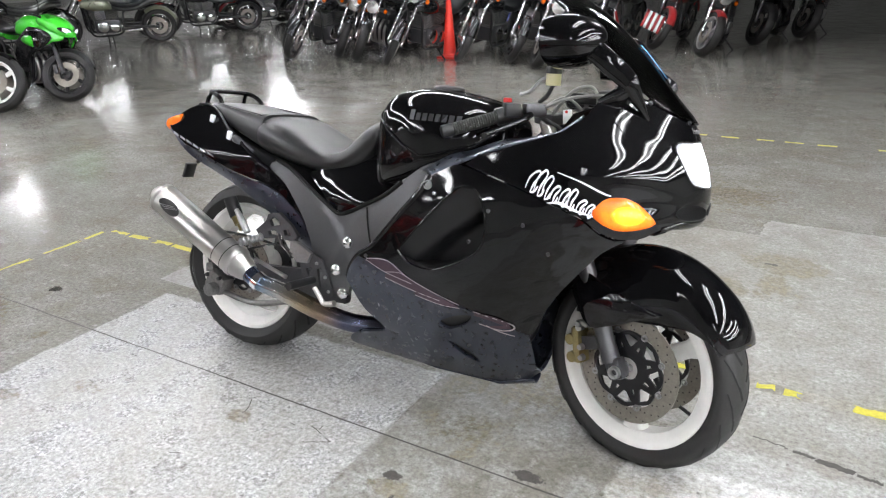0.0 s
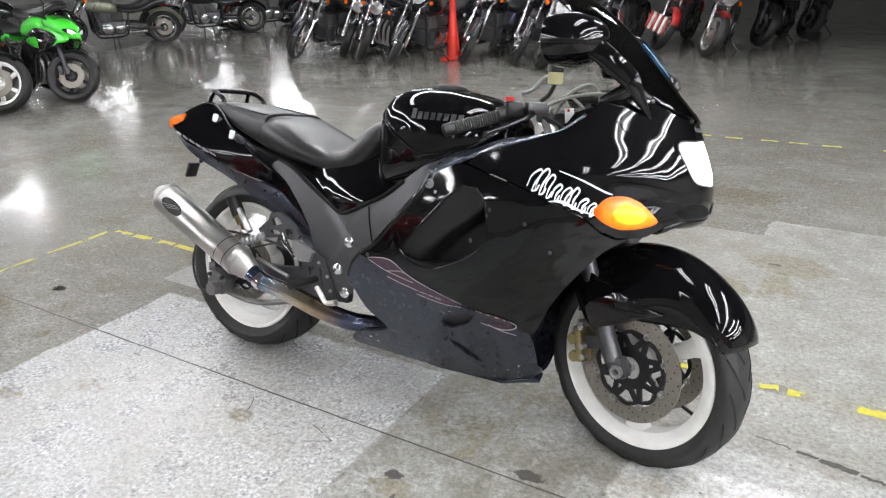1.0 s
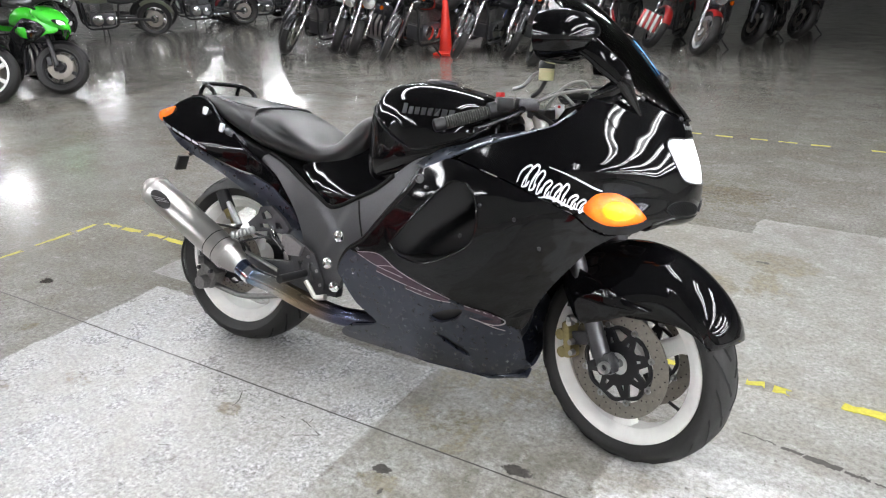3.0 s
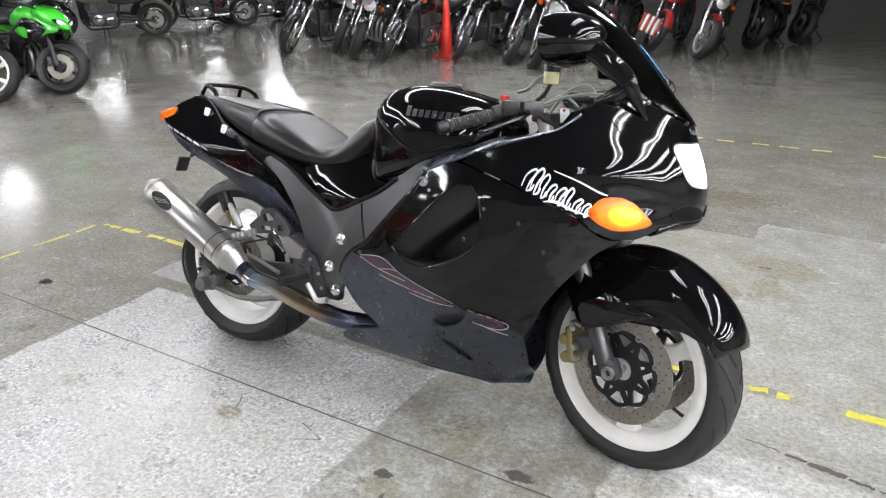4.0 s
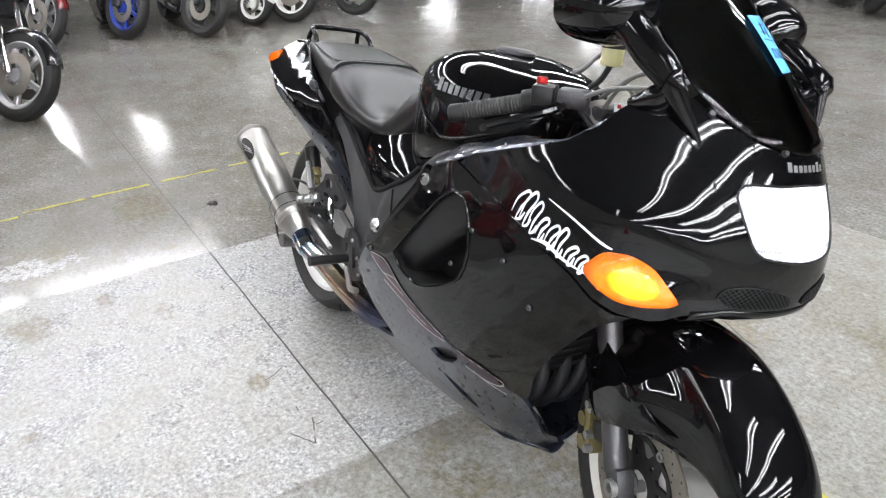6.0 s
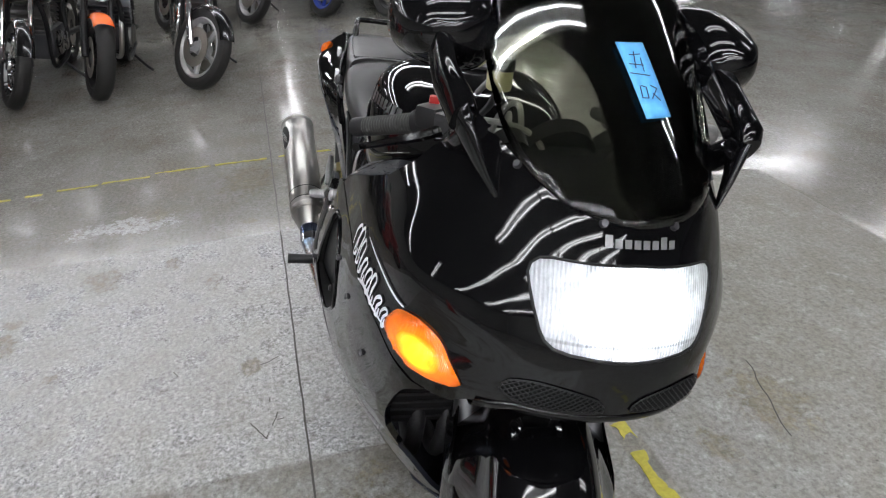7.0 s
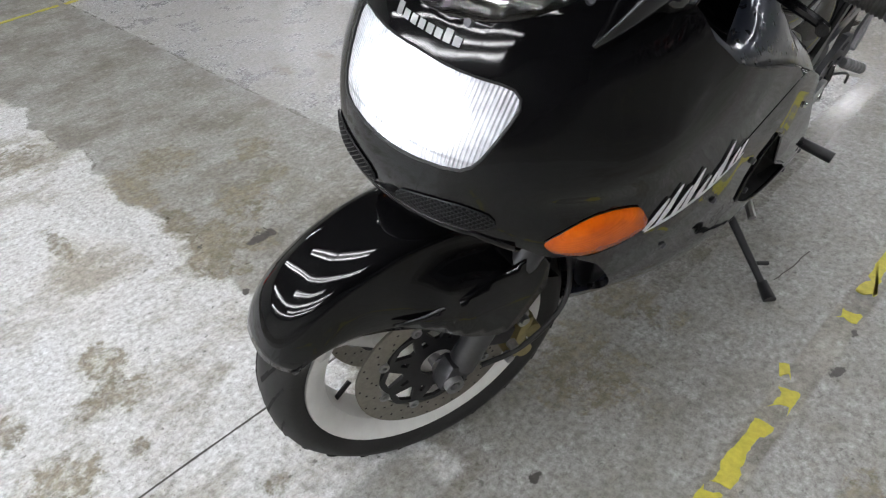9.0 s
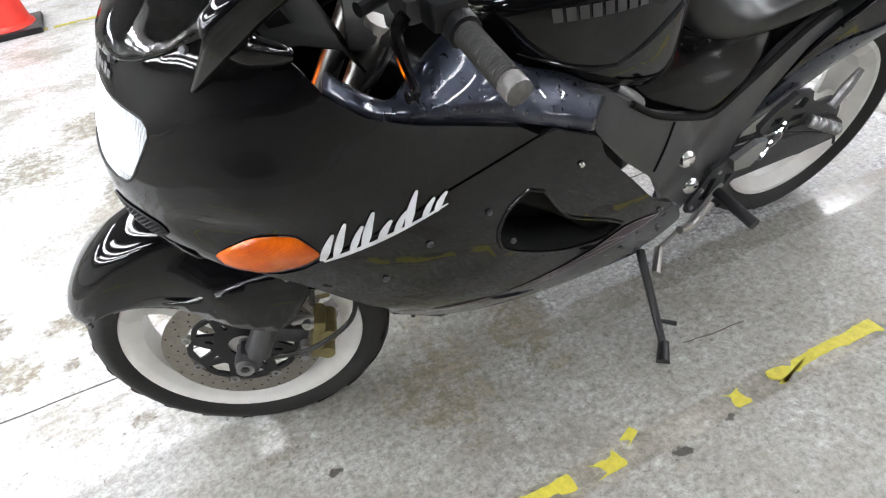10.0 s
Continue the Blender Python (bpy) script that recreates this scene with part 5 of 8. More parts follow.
    skin(bm, rings)
    part("rider_cushion", bm, VINYL, st)
    for tag in (1, -1):
        bm = bmesh.new()
        tube(bm, [(0.135, 0.147 * tag, 0.850), (0.165, 0.148 * tag, 0.82), (0.24, 0.145 * tag, 0.79), (0.34, 0.135 * tag, 0.766)], 0.0025, 6)
        part("seam", bm, VINYL, st)
        bm = bmesh.new()
        tube(bm, [(-0.18, 0.080 * tag, 0.888), (-0.13, 0.105 * tag, 0.893), (-0.05, 0.122 * tag, 0.887), (0.03, 0.132 * tag, 0.878), (0.105, 0.136 * tag, 0.870)], 0.0028, 8)
        tube(bm, [(0.108, y * tag, 0.868 + 0.006 * (1 - (y / 0.136) ** 2)) for y in (0.136, 0.10, 0.05, 0.0)], 0.0028, 8)
        part("piping", bm, VINYL, st, "raised black piping")
    # grab rail
    bm = bmesh.new()
    tube(bm, [(-0.115, 0.102, 0.872), (-0.12, 0.100, 0.903), (-0.145, 0.097, 0.922), (-0.172, 0.092, 0.931), (-0.192, 0.075, 0.934), (-0.194, 0.0, 0.935), (-0.192, -0.075, 0.934), (-0.172, -0.092, 0.931),
              (-0.145, -0.097, 0.922), (-0.12, -0.100, 0.903), (-0.115, -0.102, 0.872)], 0.0085, 10)
    for tag in (1, -1):
        tube(bm, [(-0.185, 0.085 * tag, 0.932), (-0.20, 0.09 * tag, 0.895), (-0.19, 0.09 * tag, 0.865)], 0.008, 8)
    part("grab_rail", bm, GLOSS, bike, "black grab rail")


build_tank_seat()


def tail_v(u, w):
    return 0.150 + 0.045 * max(0.0, min(1.0, (0.12 - u) / 0.4)) - 0.75 * max(0.0, w - 0.725) ** 1.25 + 0.02 * math.sin((w - 0.5) * 6)


def build_tail():
    up = [(-0.292, 0.806), (-0.265, 0.842), (-0.227, 0.872), (-0.185, 0.889), (-0.148, 0.886), (-0.085, 0.856), (-0.03, 0.815), (0.02, 0.785), (0.08, 0.750), (0.132, 0.716), (0.185, 0.690), (0.24, 0.650), (0.300, 0.585), (0.345, 0.525), (0.318, 0.557),
          (0.27, 0.590), (0.233, 0.618), (0.16, 0.645), (0.09, 0.655), (0.003, 0.678), (-0.12, 0.723), (-0.20, 0.749)]
    lowp = [(-0.295, 0.798), (-0.264, 0.772), (-0.20, 0.744), (-0.12, 0.718), (0.003, 0.672), (0.09, 0.649), (0.16, 0.638), (0.233, 0.611), (0.27, 0.583), (0.318, 0.548), (0.365, 0.482), (0.378, 0.410), (0.338, 0.415), (0.267, 0.477), (0.167, 0.547), (0.004, 0.633), (-0.167, 0.702)]
    for tag in (1, -1):
        bm = sheet(rounded(up, 0.012), [], lambda u, w: (u, tail_v(u, w), w), 0.014, lambda u, w: (u, tail_v(u, w) - 0.014, w))
        if tag < 0:
            mirror_y(bm)
        t = part("tail_cowl", bm, GLOSS, bike, "gloss black tail cowl")
        under = lambda u, w: tail_v(u, w) - 0.012 + 0.016 * max(0.0, 1 - ((w - 0.668 + 0.56 * (u - 0.05)) / 0.075) ** 2)
        bm = sheet(rounded(lowp, 0.012), [], lambda u, w: (u, under(u, w), w), 0.014, lambda u, w: (u, under(u, w) - 0.012, w))
        if tag < 0:
            mirror_y(bm)
        part("tail_trim", bm, SLATE, bike, "slate blue-grey metallic tail trim")
        for i in range(6):
            bm = bmesh.new()
            u = -0.250 + 0.034 * i
            w = 0.774 - 0.0112 * i
            q = [(u, w), (u + 0.027, w - 0.009), (u + 0.021, w - 0.001), (u - 0.005, w + 0.009)]
            bm.faces.new([bm.verts.new((a, (tail_v(a, b) + 0.004) * tag, b)) for a, b in q])
            part("tail_mark", bm, DECAL_SILVER, t, "small silver slanted bar")
        # thin bright edge along the cowl's top
        bm = bmesh.new()
        tube(bm, [(u, (tail_v(u, w) + 0.001) * tag, w) for u, w in ((-0.20, 0.884), (-0.148, 0.886), (-0.085, 0.856), (-0.03, 0.815), (0.02, 0.785), (0.08, 0.750), (0.132, 0.716), (0.185, 0.690))], 0.0055, 10)
        part("cowl_edge", bm, GLOSS, t)
        for u, w, tall in ((-0.108, 0.836, 0.022), (-0.008, 0.786, 0.024)):
            bm = bmesh.new()
            box(bm, (u, (tail_v(u, w) + 0.004) * tag, w + 0.004), (0.017, 0.012, tall * 1.25), Matrix.Rotation(radians(14), 4, "Y"), 0.003)
            part("luggage_hook", bm, DECAL_WHITE, bike, "bright luggage hook")
        bm = bmesh.new()
        tube(bm, [(0.012, 0.160 * tag, 0.783), (0.028, 0.165 * tag, 0.778), (0.045, 0.163 * tag, 0.770)], [0.012, 0.014, 0.009], 10)
        tube(bm, [(0.055, 0.160 * tag, 0.768), (0.080, 0.163 * tag, 0.756), (0.10, 0.160 * tag, 0.744)], [0.005, 0.006, 0.005], 8)
        part("seat_lock", bm, DARK_ALLOY, bike, "dark seat latch hardware")
        # rear indicator at the tail's corner
        bm = bmesh.new()
        loft(bm, [(-0.315, 0.792, 0.815, 0.012), (-0.30, 0.785, 0.828, 0.022), (-0.27, 0.79, 0.838, 0.022), (-0.245, 0.81, 0.845, 0.01)], 16, 2.4)
        bm.transform(Matrix.Translation((-0.004, 0.163 * tag, 0)))
        part("rear_indicator", bm, AMBER_LIT if tag < 0 else AMBER_DARK, bike, "amber rear indicator")
    # deck between the two sides, with the tail lamp
    bm = bmesh.new()
    rows = []
    for u, w, h in ((-0.312, 0.806, 0.150), (-0.29, 0.826, 0.152), (-0.25, 0.848, 0.145), (-0.205, 0.874, 0.118), (-0.16, 0.876, 0.105), (-0.10, 0.83, 0.12)):
        rows.append([bm.verts.new((u - 0.02 * (k / 6) ** 2 * -1, h * k / 6, w - 0.012 * (k / 6) ** 4)) for k in range(-6, 7)])
    skin(bm, rows, closed=False)
    part("tail_deck", bm, GLOSS, bike, solid=0.004)
    bm = bmesh.new()
    box(bm, (-0.300, 0, 0.785), (0.02, 0.24, 0.026), bevel=0.008)
    part("tail_lamp", bm, RED_LENS, bike, "red tail lamp")
    # under-seat liner and plate bracket
    bm = bmesh.new()
    loft(bm, [(-0.28, 0.76, 0.80, 0.13), (-0.20, 0.74, 0.858, 0.112), (-0.1, 0.69, 0.828, 0.125), (0.1, 0.62, 0.76, 0.125), (0.33, 0.52, 0.70, 0.11), (0.5, 0.45, 0.70, 0.10), (0.8, 0.30, 0.74, 0.12)], 20, 4)
    part("seat_frame_liner", bm, SATIN_BLACK, bike)
    bm = bmesh.new()
    tube(bm, [(-0.20, 0, 0.75), (-0.28, 0, 0.71), (-0.35, 0, 0.655)], [0.02, 0.012, 0.008], 8)
    box(bm, (-0.372, -0.02, 0.622), (0.012, 0.05, 0.06), Matrix.Rotation(radians(20), 4, "Y"), 0.003)
    part("plate_bracket", bm, SATIN_BLACK, bike)


build_tail()


def wheel(parent, radius, width, rim_r, spoke_angle, discs, name):
    w = new(name)
    w.parent = parent
    h = width / 2
    side = radius - rim_r
    bm = bmesh.new()
    prof = [(rim_r - 0.012, h * 0.62), (rim_r + 0.004, h * 0.72), (rim_r + side * 0.25, h * 0.92), (rim_r + side * 0.42, h * 1.0), (rim_r + side * 0.62, h * 0.95), (rim_r + side * 0.84, h * 0.72),
            (rim_r + side * 0.97, h * 0.40), (radius, 0.0)]
    prof = prof + [(r, -y) for r, y in prof[-2::-1]]
    lathe(bm, prof, 72)
    ty = part("tyre", bm, RUBBER, w, "black rubber tyre")
    # tread cuts: dark strips laid on the tyre, the grooves' shade as colour
    shape = ([b for a, b in prof[3 : len(prof) // 2 + 1]][::-1], [a for a, b in prof[3 : len(prof) // 2 + 1]][::-1])
    bm = bmesh.new()
    for k in range(40):
        a = 2 * math.pi * k / 40
        sg = 1 if k % 2 else -1
        pts = []
        for j in range(9):
            t = j / 8
            y = sg * h * (0.10 + 0.76 * t)
            f = abs(y) / h
            r = float(np.interp(abs(y), shape[0], shape[1])) + 0.0007
            b = a + (0.24 * t + 0.16 * t * t) * 0.3 / radius
            pts.append((r * math.cos(b), y, r * math.sin(b)))
        for p, q in zip(pts, pts[1:]):
            n = Vector((p[0], 0, p[2])).normalized()
            e = 0.0046 * n.cross(Vector(q) - Vector(p)).normalized()
            vs = [Vector(p) - e, Vector(p) + e, Vector(q) + e, Vector(q) - e]
            bm.faces.new([bm.verts.new(v) for v in vs])
    part("tread", bm, RECESS_SHADE, ty)["kind"] = "stuff"
    bm = bmesh.new()
    r0 = rim_r
    prof = [(r0 + 0.004, h * 0.80), (r0 + 0.006, h * 0.74), (r0 - 0.004, h * 0.70), (r0 - 0.012, h * 0.62), (r0 - 0.026, h * 0.50), (r0 - 0.030, h * 0.30), (r0 - 0.030, -h * 0.30), (r0 - 0.026, -h * 0.50),
            (r0 - 0.012, -h * 0.62), (r0 - 0.004, -h * 0.70), (r0 + 0.006, -h * 0.74), (r0 + 0.004, -h * 0.80), (r0 - 0.008, -h * 0.80), (r0 - 0.018, -h * 0.68), (r0 - 0.036, -h * 0.50), (r0 - 0.038, 0),
            (r0 - 0.036, h * 0.50), (r0 - 0.018, h * 0.68), (r0 - 0.008, h * 0.80)]
    lathe(bm, prof, 72, closed=True)
    rim = part("rim", bm, WHITE_RIM, w, "white painted alloy rim")
    bm = bmesh.new()
    lathe(bm, [(0.012, 0.06), (0.05, 0.06), (0.055, 0.05), (0.055, -0.05), (0.05, -0.06), (0.012, -0.06)], 28)
    part("hub", bm, WHITE_RIM, w)
    for k in range(3):
        bm = bmesh.new()
        a = radians(spoke_angle + 120 * k)
        m = Matrix.Rotation(-a, 4, "Y")
        rings = []
        for r, sx, sy in ((0.04, 0.034, 0.030), (0.10, 0.026, 0.024), (r0 - 0.07, 0.024, 0.021), (r0 - 0.04, 0.034, 0.026), (r0 - 0.033, 0.05, 0.03)):
            rings.append([bm.verts.new(m @ Vector((r, sy * math.copysign(abs(math.cos(t)) ** 0.6, math.cos(t)), sx * math.copysign(abs(math.sin(t)) ** 0.6, math.sin(t))))) for t in (2 * math.pi * j / 16 for j in range(16))])
        skin(bm, rings)
        part("spoke", bm, WHITE_RIM, w)
    bm = bmesh.new()
    a = radians(spoke_angle - 62)
    c, s = math.cos(a), math.sin(a)
    rod(bm, ((r0 - 0.035) * c, 0.0, (r0 - 0.035) * s), ((r0 - 0.075) * c, -0.012, (r0 - 0.075) * s), 0.005, 8)
    part("valve", bm, SATIN_BLACK, w)
    for y, rad in discs:
        d = new("brake_disc")
        d.parent = w
        bm = bmesh.new()
        i = rad * 0.72
        prof = [(i, y - 0.0025), (rad, y - 0.0025), (rad, y + 0.0025), (i, y + 0.0025)]
        lathe(bm, prof, 64, closed=True)
        part("rotor", bm, DISC_STEEL, d, "worn steel brake rotor")
        # holes are flat dark spots on the rotor, their shade painted
        bm = bmesh.new()
        for k in range(34):
            for rr, off in ((0.955, 0.0), (0.885, 0.05), (0.815, 0.1), (0.755, 0.02)):
                if (k + int(rr * 100)) % 2:
                    a = 2 * math.pi * (k + off * 6) / 34
                    for e in (0.0032, -0.0032):
                        q = Vector((rad * rr * math.cos(a), y + e, rad * rr * math.sin(a)))
                        bm.faces.new([bm.verts.new(q + 0.0024 * Vector((math.cos(b), 0, math.sin(b)))) for b in (math.pi * n / 3 for n in range(6))])
        part("rotor_holes", bm, RECESS_SHADE, d, "dark spots painted as the shade in drilled holes", smooth=False)["kind"] = "stuff"
        ring = [((i * (0.955 + 0.035 * math.cos(8 * t))) * math.cos(t), (i * (0.955 + 0.035 * math.cos(8 * t))) * math.sin(t)) for t in (2 * math.pi * k / 96 + math.pi / 8 for k in range(96))]
        wins = [[(0.032 * math.cos(2 * math.pi * k / 24), 0.032 * math.sin(2 * math.pi * k / 24)) for k in range(24)]]
        for k in range(8):
            a = 2 * math.pi * k / 8
            tri = [(i * 0.86, a - 0.26), (i * 0.90, a), (i * 0.86, a + 0.26), (0.066, a + 0.07), (0.066, a - 0.07)]
            wins.append([(r * math.cos(b), r * math.sin(b)) for r, b in tri])
            tri = [(0.060, a + 0.30), (0.060, a + 0.48), (i * 0.68, a + 0.43), (i * 0.68, a + 0.35)]
            wins.append([(r * math.cos(b), r * math.sin(b)) for r, b in tri])
        bm = sheet(ring, wins, lambda p, q, y=y: (p, y, q), 0.012)
        part("carrier", bm, SATIN_BLACK, d, "black disc carrier with open windows", smooth=False, solid=0.007)
        for k in range(8):
            a = 2 * math.pi * (k + 0.5) / 8
            bm = bmesh.new()
            p = Vector((i * 0.99 * math.cos(a), y, i * 0.99 * math.sin(a)))
            lathe(bm, [(0.0045, -0.006), (0.0095, -0.006), (0.0095, 0.006), (0.0045, 0.006)], 14, closed=True)
            bm.transform(Matrix.Translation(p))
            part("bobbin", bm, ALLOY, d, "bright ring bobbin")
    return w


FRONT_R, REAR_R = 0.297, 0.312
front_wheel = wheel(bike, FRONT_R, 0.122, 0.231, 32, ((-0.068, 0.155), (0.068, 0.155)), "front_wheel")
front_wheel.matrix_local = TURN @ Matrix.Translation(FRONT_AXLE)
rear_wheel = wheel(bike, REAR_R, 0.178, 0.231, 75, ((-0.088, 0.125),), "rear_wheel")
rear_wheel.matrix_local = Matrix.Translation((0, 0, 0.308))


def steered(name, bm, material, label="", **k):
    """A part of the front end, built about the front axle as if the bars were straight."""
    bm.transform(TURN @ Matrix.Translation(FRONT_AXLE))
    return part(name, bm, material, bike, label, **k)


def build_front():
    # fender: an inverted trough along the tyre
    angs = [18, 24, 32, 42, 54, 66, 78, 90, 102, 114, 126, 134]
    low = [0.285, 0.288, 0.272, 0.242, 0.197, 0.171, 0.160, 0.166, 0.182, 0.210, 0.248, 0.268]
    crown = [0.314, 0.324, 0.332, 0.335, 0.335, 0.336, 0.338, 0.338, 0.336, 0.332, 0.326, 0.318]
    rings = []
    bm = bmesh.new()
    for k in range(45):
        a = 26 + 108 * k / 44
        lo, hi = cat(angs, low, a), cat(angs, crown, a)
        c, s = math.cos(radians(a)), math.sin(radians(a))
        half = 0.082 - 0.022 * max(0.0, (40 - a) / 22) ** 2
        ring = []
        for j in range(25):
            t = -1 + 2 * j / 24
            f = abs(t)
            if f < 0.5:
                th = f / 0.5 * math.pi / 2
                y = half * math.sin(th) ** 0.75
                r = hi - 0.052 * (1 - math.cos(th)) ** 1.0
            else:
                q = (f - 0.5) / 0.5
                flare = 0.048 * min(1.0, max(0.0, (a - 48) / 40)) ** 1.5
                y = half + 0.004 * math.sin(math.pi * q) + flare * (1 - (1 - q) ** 2)
                r = min(hi - 0.052, 9) + (lo - (hi - 0.052)) * q
            ring.append(bm.verts.new((r * c, math.copysign(y, t), r * s)))
        rings.append(ring)
    skin(bm, rings, closed=False)
    bmesh.ops.remove_doubles(bm, verts=bm.verts[:], dist=0.0005)
    steered("front_fender", bm, GLOSS, "gloss black front fender", solid=0.002)
    rake = Vector((-math.sin(RAKE), 0, math.cos(RAKE)))
    for tag in (1, -1):
        y = 0.105 * tag
        o = Vector((-0.045, y, 0.0))
        bm = bmesh.new()
        base = Vector((-0.030, y, 0.02))
        tube(bm, [base, base + rake * 0.06, base + rake * 0.30, base + rake * 0.34], [0.026, 0.025, 0.025, 0.024], 16, smooth=False)
        steered("fork_leg", bm, FORK, "dark grey lower fork leg")
        bm = bmesh.new()
        tube(bm, [base + rake * 0.30, base + rake * 0.345, base + rake * 0.36], [0.034, 0.034, 0.026], 16, smooth=False)
        steered("fork_protector", bm, DARK_ALLOY, "grey fork collar")
        bm = bmesh.new()
        tube(bm, [base + rake * 0.30, base + rake * 0.72], 0.0205, 14, smooth=False)
        steered("fork_tube", bm, STEEL, "bright fork tube")
        bm = bmesh.new()
        tube(bm, [(-0.020, y - 0.012 * tag, 0.0), (-0.004, y, 0.006)], [0.03, 0.03], 12, smooth=False)
        box(bm, (-0.012, y, 0.006), (0.05, 0.04, 0.06), Matrix.Rotation(-RAKE, 4, "Y"), 0.012)
        steered("axle_clamp", bm, DARK_ALLOY)
        # fender's side panel, over the fork
        wing = [(-0.168, 0.250), (-0.125, 0.255), (-0.045, 0.236), (0.057, 0.196), (0.100, 0.186), (0.048, 0.166), (0.006, 0.146), (-0.071, 0.112), (-0.090, 0.110), (-0.115, 0.126), (-0.157, 0.192)]
        bm = sheet(rounded(wing, 0.012, False), [], lambda u, w: (u, (0.137 - 0.30 * max(0.0, u + 0.02) - 0.25 * max(0.0, w - 0.19)) * tag, w), 0.016)
        steered("fender_side", bm, GLOSS, "gloss black fender side panel", solid=0.003)
        bm = bmesh.new()
        lathe(bm, [(0.0, 0.0), (0.008, 0.0), (0.010, 0.010), (0.017, 0.012), (0.018, 0.0)], 20)
        bm.transform(Matrix.Translation((-0.004, y + 0.018 * tag, 0.002)) @ Matrix.Diagonal((1, tag, 1, 1)))
        steered("axle_nut", bm, ALLOY, "bright axle end")
        bm = bmesh.new()
        for dz in (-0.026, 0.026):
            m = Matrix.Rotation(radians(-12), 4, "Y")
            tube(bm, [m @ Vector((-0.160, y - 0.055 * tag, 0.050 + dz)), m @ Vector((-0.160, y + 0.008 * tag, 0.050 + dz))], [0.018, 0.016], 14, smooth=False)
        box(bm, (-0.150, y - 0.020 * tag, 0.030), (0.026, 0.056, 0.108), Matrix.Rotation(radians(-12), 4, "Y"), 0.010)
        cal = steered("brake_caliper", bm, BRASS, "gold four-piston brake caliper")
        for dz in (0.005, 0.035, 0.10):
            bm = bmesh.new()
            tube(bm, [(-0.128 - 0.2 * (dz - 0.05), y + 0.008 * tag, dz + 0.0), (-0.128 - 0.2 * (dz - 0.05), y + 0.024 * tag, dz + 0.0)], [0.010, 0.008], 10, smooth=False)
            bm.transform(TURN @ Matrix.Translation(FRONT_AXLE))
            part("caliper_bolt", bm, ALLOY, cal)
        bm = bmesh.new()
        tube(bm, [(-0.150, y + 0.004 * tag, 0.098), (-0.128, y + 0.010 * tag, 0.106), (-0.112, y + 0.010 * tag, 0.100)], [0.008, 0.009, 0.007], 10)
        tube(bm, [(-0.140, y - 0.002 * tag, 0.088), (-0.140, y + 0.016 * tag, 0.088)], [0.011, 0.010], 12, smooth=False)
        bm.transform(TURN @ Matrix.Translation(FRONT_AXLE))
        part("hose_union", bm, STEEL, cal, "bright hose union")
        bm = bmesh.new()
        box(bm, (-0.098, y - 0.006 * tag, 0.052), (0.075, 0.014, 0.040), Matrix.Rotation(radians(-18), 4, "Y"), 0.006)
        steered("caliper_bracket", bm, DARK_ALLOY, "dark caliper mounting lug")
        bm = bmesh.new()
        tube(bm, [(-0.155, y, 0.13), (-0.165, y - 0.01 * tag, 0.19), (-0.20, y - 0.03 * tag, 0.25), (-0.19, y * 0.5, 0.36)], 0.0055, 8)
        steered("brake_hose", bm, BLACK_CABLE, "black brake hose")
    bm = bmesh.new()
    tube(bm, [(-0.06, 0.125, 0.02), (-0.14, 0.13, 0.035), (-0.22, 0.12, 0.09), (-0.235, 0.10, 0.17), (-0.22, 0.05, 0.30)], 0.005, 8)
    steered("speedometer_cable", bm, BLACK_CABLE)
    bm = bmesh.new()
    rod(bm, (0, -0.11, 0), (0, 0.11, 0), 0.012, 14)
    steered("front_axle", bm, ALLOY)
    # handlebars, switch gear and levers
    for tag in (1, -1):
        top = Vector((-0.300, 0, 0.70))
        inn = top + Vector((-0.005, 0.125 * tag, 0.0))
        root = inn.copy()
        end = Vector((-0.462, -0.352, 0.618))
        if tag > 0:
            inn, end = (TURN.inverted() @ Vector(q) - FRONT_AXLE for q in ((1.098, 0.125, 1.001), (1.092, 0.368, 0.980)))
        d = (end - inn).normalized()
        bm = bmesh.new()
        tube(bm, [root, inn, end], 0.011, 10, smooth=False)
        bar = steered("handlebar", bm, SATIN_BLACK)
        bm = bmesh.new()
        g0, g1 = inn.lerp(end, 0.50), inn.lerp(end, 0.955)
        pts, rad = [], []
        for k in range(41):
            pts.append(g0.lerp(g1, k / 40))
            rad.append(0.0175 + (0.0012 if k % 2 else -0.0008))
        tube(bm, pts, rad, 16, smooth=False)
        steered("grip", bm, GRIP, "ribbed black rubber grip")
        bm = bmesh.new()
        tube(bm, [g1, inn.lerp(end, 0.97), inn.lerp(end, 1.06), inn.lerp(end, 1.075)], [0.016, 0.0185, 0.0185, 0.012], 12, smooth=False)
        steered("bar_end", bm, SATIN_BLACK if tag < 0 else GRIMY, "bar end weight")
        bm = bmesh.new()
        q = inn.lerp(end, 0.40)
        tube(bm, [q - d * 0.035, q + d * 0.035], [0.024, 0.024], 12, smooth=False)
        box(bm, q + Vector((0.01, 0, 0.012)), (0.045, 0.05, 0.04), Matrix.Rotation(math.atan2(d.y, d.x), 4, "Z"), 0.008)
        sw = steered("switch_housing", bm, SATIN_BLACK, "black switch housing")
        if tag < 0:
            bm = bmesh.new()
            box(bm, q + Vector((-0.006, 0, 0.037)), (0.018, 0.018, 0.014), None, 0.003)
            bm.transform(TURN @ Matrix.Translation(FRONT_AXLE))
            part("kill_switch", bm, RED_PLASTIC, sw, "red engine stop switch")
        bm = bmesh.new()
        p0 = inn.lerp(end, 0.30) + Vector((0.045, 0, -0.002))
        p1 = inn.lerp(end, 0.92) + Vector((0.105, 0.0, -0.008))
